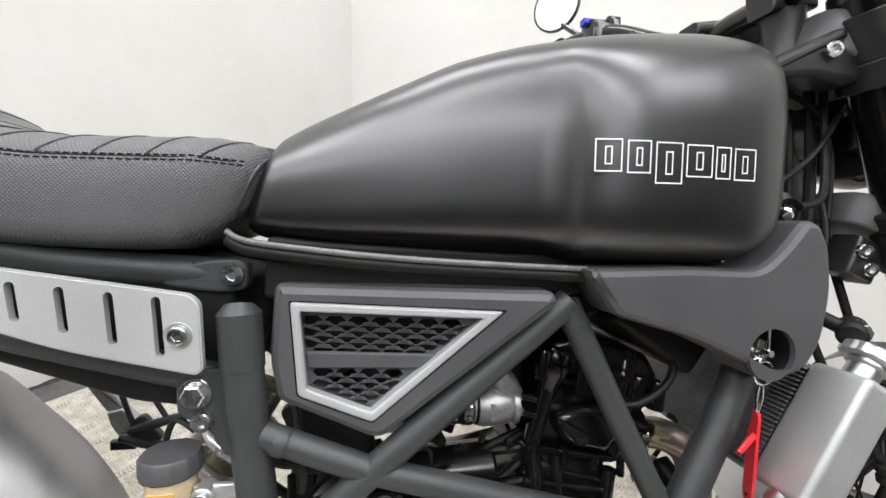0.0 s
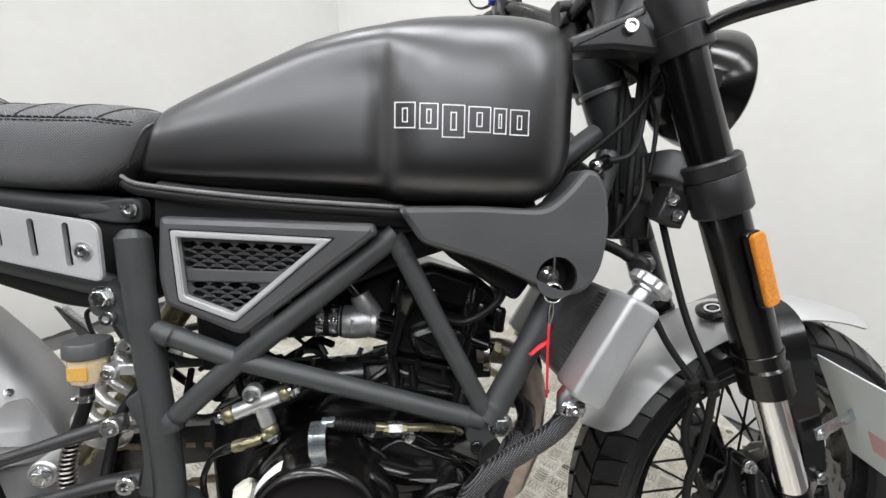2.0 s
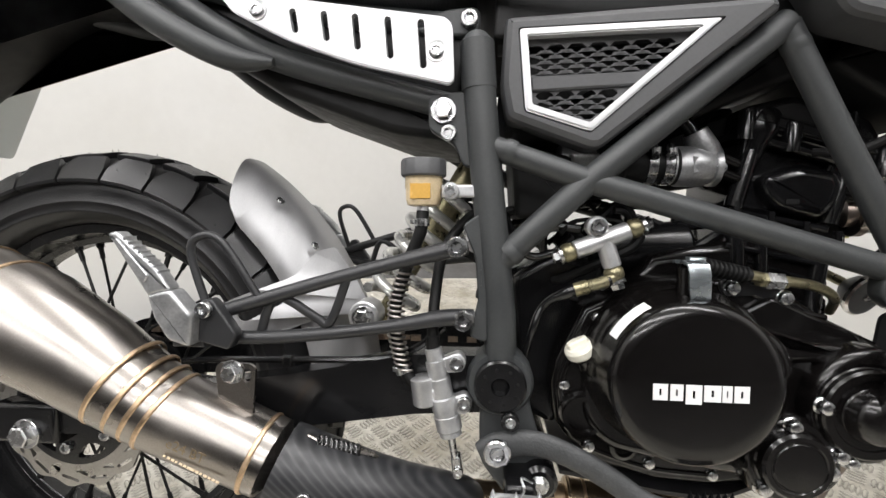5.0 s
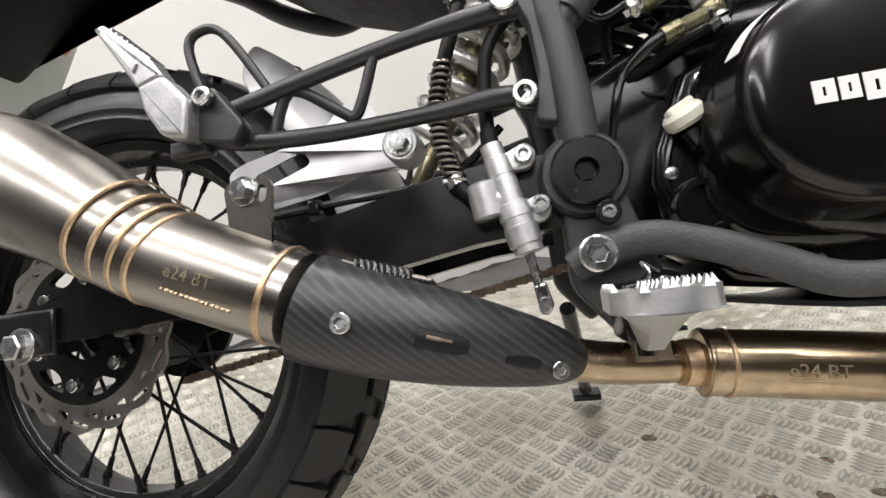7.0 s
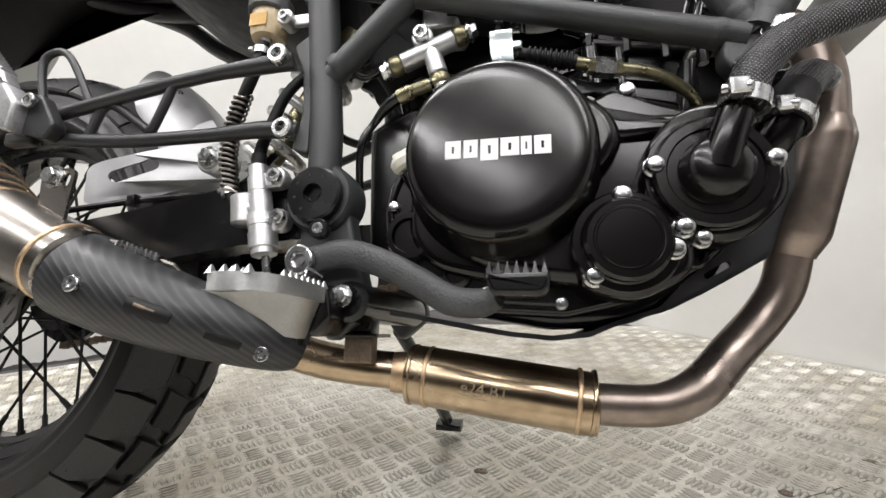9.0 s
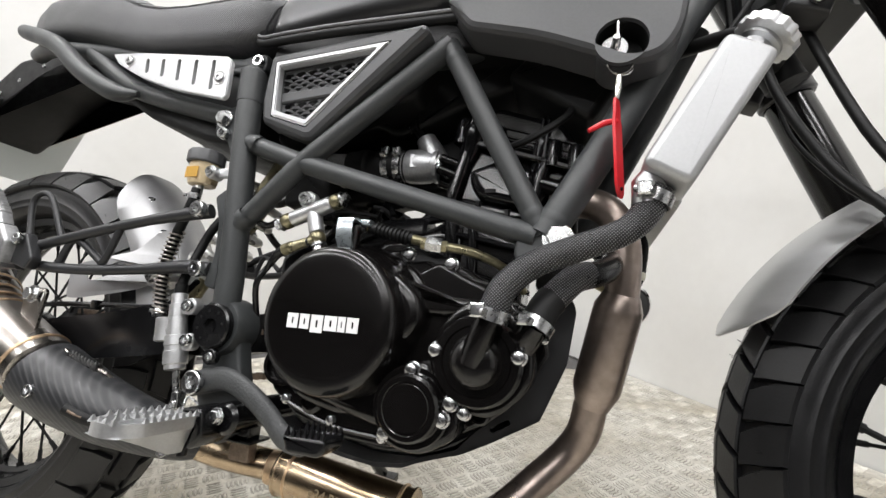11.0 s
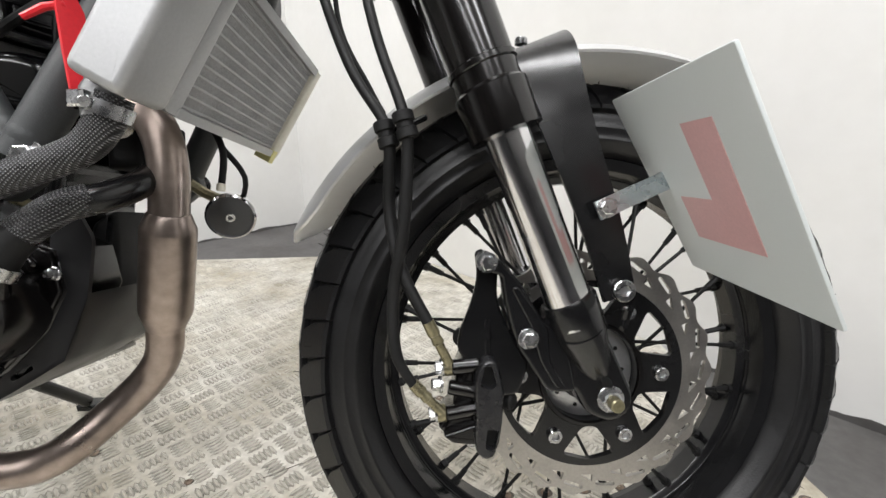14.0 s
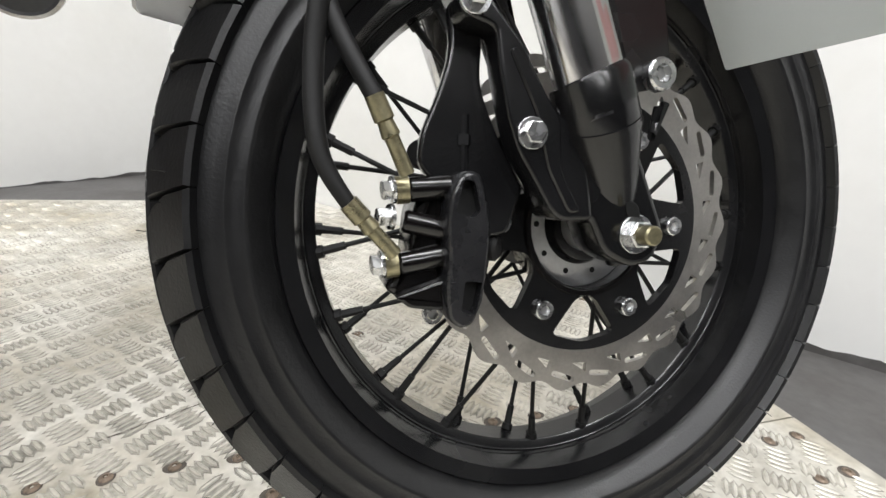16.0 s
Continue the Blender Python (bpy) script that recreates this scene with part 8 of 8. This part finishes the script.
# horn below the radiator
horn = part("horn", Geo().lathe([(0.012, 0.022), (0.020, 0.014), (0.0245, 0.006), (0.0255, 0.0), (0.024, -0.003), (0.022, -0.0015), (0.006, -0.003), (0.004, -0.005), (0, -0.005)], (0.538, 0.040, 0.447), (-0.25, 0.85, 0.35), 36), PLASTIC, bike, "round black horn with a bright rim")
part("horn_rim", Geo().lathe([(0.0240, -0.003), (0.0262, -0.001), (0.0262, 0.003), (0.0250, 0.004)], (0.538, 0.040, 0.447), (-0.25, 0.85, 0.35), 36, cap=False), CHROME, horn)
bolt(horn, (0.5385, 0.038, 0.4465), 0.005, 0.004, toward=(0.25, -0.85, -0.35))
part("horn_bracket", Geo().tube([(0.535, 0.062, 0.458), (0.50, 0.06, 0.475), (0.47, 0.04, 0.50)], 0.006, 8), BRASS, bike)
part("horn_wire", Geo().tube([(0.545, 0.05, 0.46), (0.555, 0.04, 0.49), (0.54, 0.02, 0.52)], 0.003, 8, 4), DARK, bike)
part("front_clutter", Geo().prism(rounded([(0.43, 0.44), (0.455, 0.455), (0.455, 0.37), (0.435, 0.33)], 0.008), -0.02, 0.05, 0.006).box((0.46, 0.03, 0.52), (0.04, 0.08, 0.05), 0.01), DARK, bike)

# ---- loose things on the motorcycle ----
key = thing("ignition_key", "nickel ignition key on a ring with a red strap tag", "key")
key.matrix_world = bike.matrix_world.copy()
part("key_blade", Geo().prism(rounded([(-0.003, -0.004), (0.003, -0.004), (0.006, 0.010), (0.009, 0.018), (0.004, 0.022), (-0.002, 0.018)], 0.002, 3), -0.001, 0.001, 0.0004, Matrix.Translation((0.511, -0.140, 0.668)) @ Matrix.Rotation(radians(60), 4, "Z")).cyl((0.508, -0.130, 0.662), (0.509, -0.146, 0.664), 0.003, n=8), NICKEL, key)
part("key_ring", Geo().tube([(0.5135 + 0.011 * cos(a), -0.1340 + 0.003 * cos(a), 0.6445 + 0.011 * sin(a)) for a in (2 * pi * k / 24 for k in range(24))], 0.0011, 8, closed=True).tube([(0.5135 + 0.010 * cos(a), -0.1355, 0.6440 + 0.010 * sin(a)) for a in (2 * pi * k / 24 for k in range(24))], 0.0009, 8, closed=True), NICKEL, key)
part("tag_swivel", Geo().tube([(0.5125, -0.1345, 0.6325), (0.5115, -0.1345, 0.622), (0.5105, -0.134, 0.610)], [0.0025, 0.0035, 0.002], 10), NICKEL, key)
tg = []
for p, wv in (((0.5105, -0.134, 0.610), 0.004), ((0.5107, -0.134, 0.604), 0.0060), ((0.5110, -0.133, 0.596), 0.0062), ((0.5115, -0.131, 0.588), 0.0085), ((0.5130, -0.129, 0.560), 0.0088), ((0.5145, -0.1265, 0.533), 0.0088), ((0.5150, -0.1255, 0.526), 0.0065), ((0.5152, -0.125, 0.523), 0.003)):
    side = Vector((-0.39, -0.92, 0.0))
    nn = Vector((0.92, -0.39, 0))
    p = Vector(p)
    tg.append([p + side * wv + nn * 0.0012, p - side * wv + nn * 0.0012, p - side * wv - nn * 0.0012, p + side * wv - nn * 0.0012])
part("red_tag", Geo().rings(tg), RED, key, "folded red plastic strap")
part("tag_tail", Geo().tube([(0.511, -0.134, 0.590), (0.500, -0.138, 0.586), (0.488, -0.141, 0.578)], [0.0025, 0.0028, 0.0022], 8), RED, key)
part("tag_hole", Geo().cyl((0.5125, -0.1255, 0.530), (0.5168, -0.1275, 0.530), 0.0016, n=10), DARK, key)

lplate = thing("learner_plate", "white learner plate with a faded red letter, clipped to the fork", "plate")
lplate.matrix_world = bike.matrix_world.copy()
C_TL, C_BL, C_BR = Vector((0.919, -0.068, 0.542)), Vector((0.997, -0.060, 0.396)), Vector((0.979, -0.226, 0.377))
eu = (C_BR - C_BL).normalized()
en = eu.cross(C_TL - C_BL).normalized()
ev = en.cross(eu).normalized()
LP = Matrix(((eu.x, en.x, ev.x, C_BL.x), (eu.y, en.y, ev.y, C_BL.y), (eu.z, en.z, ev.z, C_BL.z), (0, 0, 0, 1)))
W = (C_BR - C_BL).length
part("plate_sheet", Geo().prism(rounded([(0.004, 0.001), (W, 0), (0.180, 0.1645), (-0.002, 0.166)], 0.002, 2), -0.0012, 0.0012, 0.0004, LP), LWHITE, lplate)
out = -1 if (LP.to_3x3() @ Vector((0, 1, 0))).dot(Vector((-0.5, -0.8, 0))) < 0 else 1
part("plate_letter", Geo().prism([(0.047, 0.039), (0.129, 0.038), (0.136, 0.132), (0.097, 0.132), (0.094, 0.075), (0.048, 0.075)], out * 0.0012, out * 0.0017, 0.0, LP), LRED, lplate, "faded red capital letter")
clip_a, clip_b, clip_w = Vector((0.893, -0.1005, 0.445)), Vector((0.960, -0.0955, 0.474)), Vector((-0.39, 0.0, 0.92)) * 0.0078
part("plate_clip", Geo().rings([[p + clip_w + Vector((0, -0.0013, 0)), p - clip_w + Vector((0, -0.0013, 0)), p - clip_w + Vector((0, 0.0013, 0)), p + clip_w + Vector((0, 0.0013, 0))] for p in (clip_a, clip_a.lerp(clip_b, 0.5), clip_b)]), ZINC, lplate, "bright steel mounting strap")
bolt(lplate, (0.900, -0.102, 0.448), 0.0062, 0.005, "hex")

# ---- raised bars and screws of the tread plate ----
def bar_group(turn):
    """Five short lens-shaped bars side by side."""
    g, grime_shade = Geo(), Geo()
    for k in range(5):
        o = (k - 2) * 0.0082
        half, w, h = 0.0135, 0.0030, 0.0016
        ring = [(-half, o, -0.0005), (-half * 0.5, o - w, -0.0005), (half * 0.5, o - w, -0.0005), (half, o, -0.0005), (half * 0.5, o + w, -0.0005), (-half * 0.5, o + w, -0.0005)]
        top = [(-half * 0.72, o, h), (-half * 0.4, o - w * 0.45, h), (half * 0.4, o - w * 0.45, h), (half * 0.72, o, h), (half * 0.4, o + w * 0.45, h), (-half * 0.4, o + w * 0.45, h)]
        g.rings([ring, top])
        # Wider flat skirt: grime plus the bar's contact shade, put into colour.
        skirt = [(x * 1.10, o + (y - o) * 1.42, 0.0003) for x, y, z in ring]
        grime_shade.rings([[(x, y, -0.0005) for x, y, z in skirt], skirt])
    m = Matrix.Rotation(turn, 4, "Z")
    for q in (g, grime_shade):
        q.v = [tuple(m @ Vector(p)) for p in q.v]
    return g, grime_shade


PITCH = 0.0575
groups = [bar_group(radians(45)), bar_group(radians(-45))]
one = Geo()
one.v, one.f = groups[0][0].v[24:36], [tuple(q - 24 for q in face) for face in groups[0][0].f if all(24 <= q < 36 for q in face)]
one.v = [tuple(Matrix.Rotation(radians(-45), 4, "Z") @ Vector(p)) for p in one.v]
bar_mesh = mesh_of("tread_bar", one, PLATE, 25)
rest_far, rest_near, grime_shade_far, grime_shade_near = Geo(), Geo(), Geo(), Geo()
near_count = 0
for i in range(int((U0 + 0.02) / PITCH) - 1, int(U1 / PITCH) + 1):
    for j in range(int(V0 / PITCH) - 1, int(V1 / PITCH) + 1):
        for kind in (0, 1):
            u, v = (i + 0.5 * kind) * PITCH + 0.012, (j + 0.5 * kind) * PITCH + 0.0265
            if not (U0 + 0.03 < u < U1 - 0.025 and V0 + 0.03 < v < V1 - 0.025 and clear_of_wall(u, v) > 0.03) or abs(v - SEAM) < 0.012 or u < CUT(v) + 0.03:
                continue
            at = PM @ Matrix.Translation((u, v, 0))
            plate = far_plate if v > SEAM else near_plate
            if 0.30 < u < 0.72 and SEAM < v < 0.76 and near_count < 300:
                for k in range(5):
                    o = part("tread_bar", bar_mesh, PLATE, plate)
                    o.matrix_local = at @ Matrix.Rotation(radians(-45 if kind else 45), 4, "Z") @ Matrix.Translation((0, (k - 2) * 0.0082, 0))
                    near_count += 1
            else:
                (rest_far if v > SEAM else rest_near).add(groups[kind][0].v, groups[kind][0].f, at)
            (grime_shade_far if v > SEAM else grime_shade_near).add(groups[kind][1].v, groups[kind][1].f, at)
tagged(part("tread_bar", rest_far, PLATE, far_plate, angle=25), kind="stuff")
tagged(part("tread_bar", rest_near, PLATE, near_plate, angle=25), kind="stuff")
tagged(part("bar_grime", grime_shade_far, GRIMESHADE, far_plate, angle=25), kind="stuff")
tagged(part("bar_grime", grime_shade_near, GRIMESHADE, near_plate, angle=25), kind="stuff")

screw_head = mesh_of("floor_screw", Geo().lathe([(0.0062, -0.0005), (0.0062, 0.0008), (0.0048, 0.0022), (0.0022, 0.0026), (0.0016, 0.0012), (0, 0.0012)], (0, 0, 0), (0, 0, 1), 16, cap=False), RUST)
stain = mesh_of("screw_stain", Geo().lathe([(0.0072, 0.0002), (0.0066, 0.0004), (0, 0.0004)], (0, 0, 0), (0, 0, 1), 14, cap=False), DIRT)
spots = [(k * PITCH, v) for v in (0.3725, 0.4165) for k in range(-16, 22)] + [(k * PITCH + 0.02, 0.468) for k in range(2, 21)] + [(u, 0.31 + k * PITCH) for u in (1.268, 1.313) for k in range(22)] + [(0.404, 0.525), (0.63, 0.60), (0.80, 0.70), (0.22, 0.60)]
for u, v in spots:
    if u < CUT(v) + 0.02 or clear_of_wall(u, v) < 0.02:
        continue
    at = PM @ Matrix.Translation((u + rnd.uniform(-0.002, 0.002), v + rnd.uniform(-0.0015, 0.0015), 0.0))
    plate = far_plate if v > SEAM else near_plate
    part("screw_stain", stain, DIRT, plate).matrix_local = at @ Matrix.Diagonal((rnd.uniform(0.9, 1.7), rnd.uniform(0.9, 1.4), 1, 1))
    part("floor_screw", screw_head, RUST, plate).matrix_local = at
part("plate_joint", Geo().add([(U0, SEAM - 0.0015, -0.003), (U1, SEAM - 0.0015, -0.003), (U1, SEAM + 0.0015, -0.003), (U0, SEAM + 0.0015, -0.003)], [(0, 1, 2, 3)], PM), DIRT, near_plate)

# a slanting joint across the far plate
ju, jv = Vector((0.50, 0.517, 0)), Vector((0.76, 0.647, 0))
jn = (jv - ju).normalized().cross(Vector((0, 0, 1))) * 0.0009
part("plate_joint", Geo().add([tuple(q + Vector((0, 0, 0.0006))) for q in (ju - jn, ju + jn, jv + jn, jv - jn)], [(0, 1, 2, 3)], PM), DIRT, far_plate)
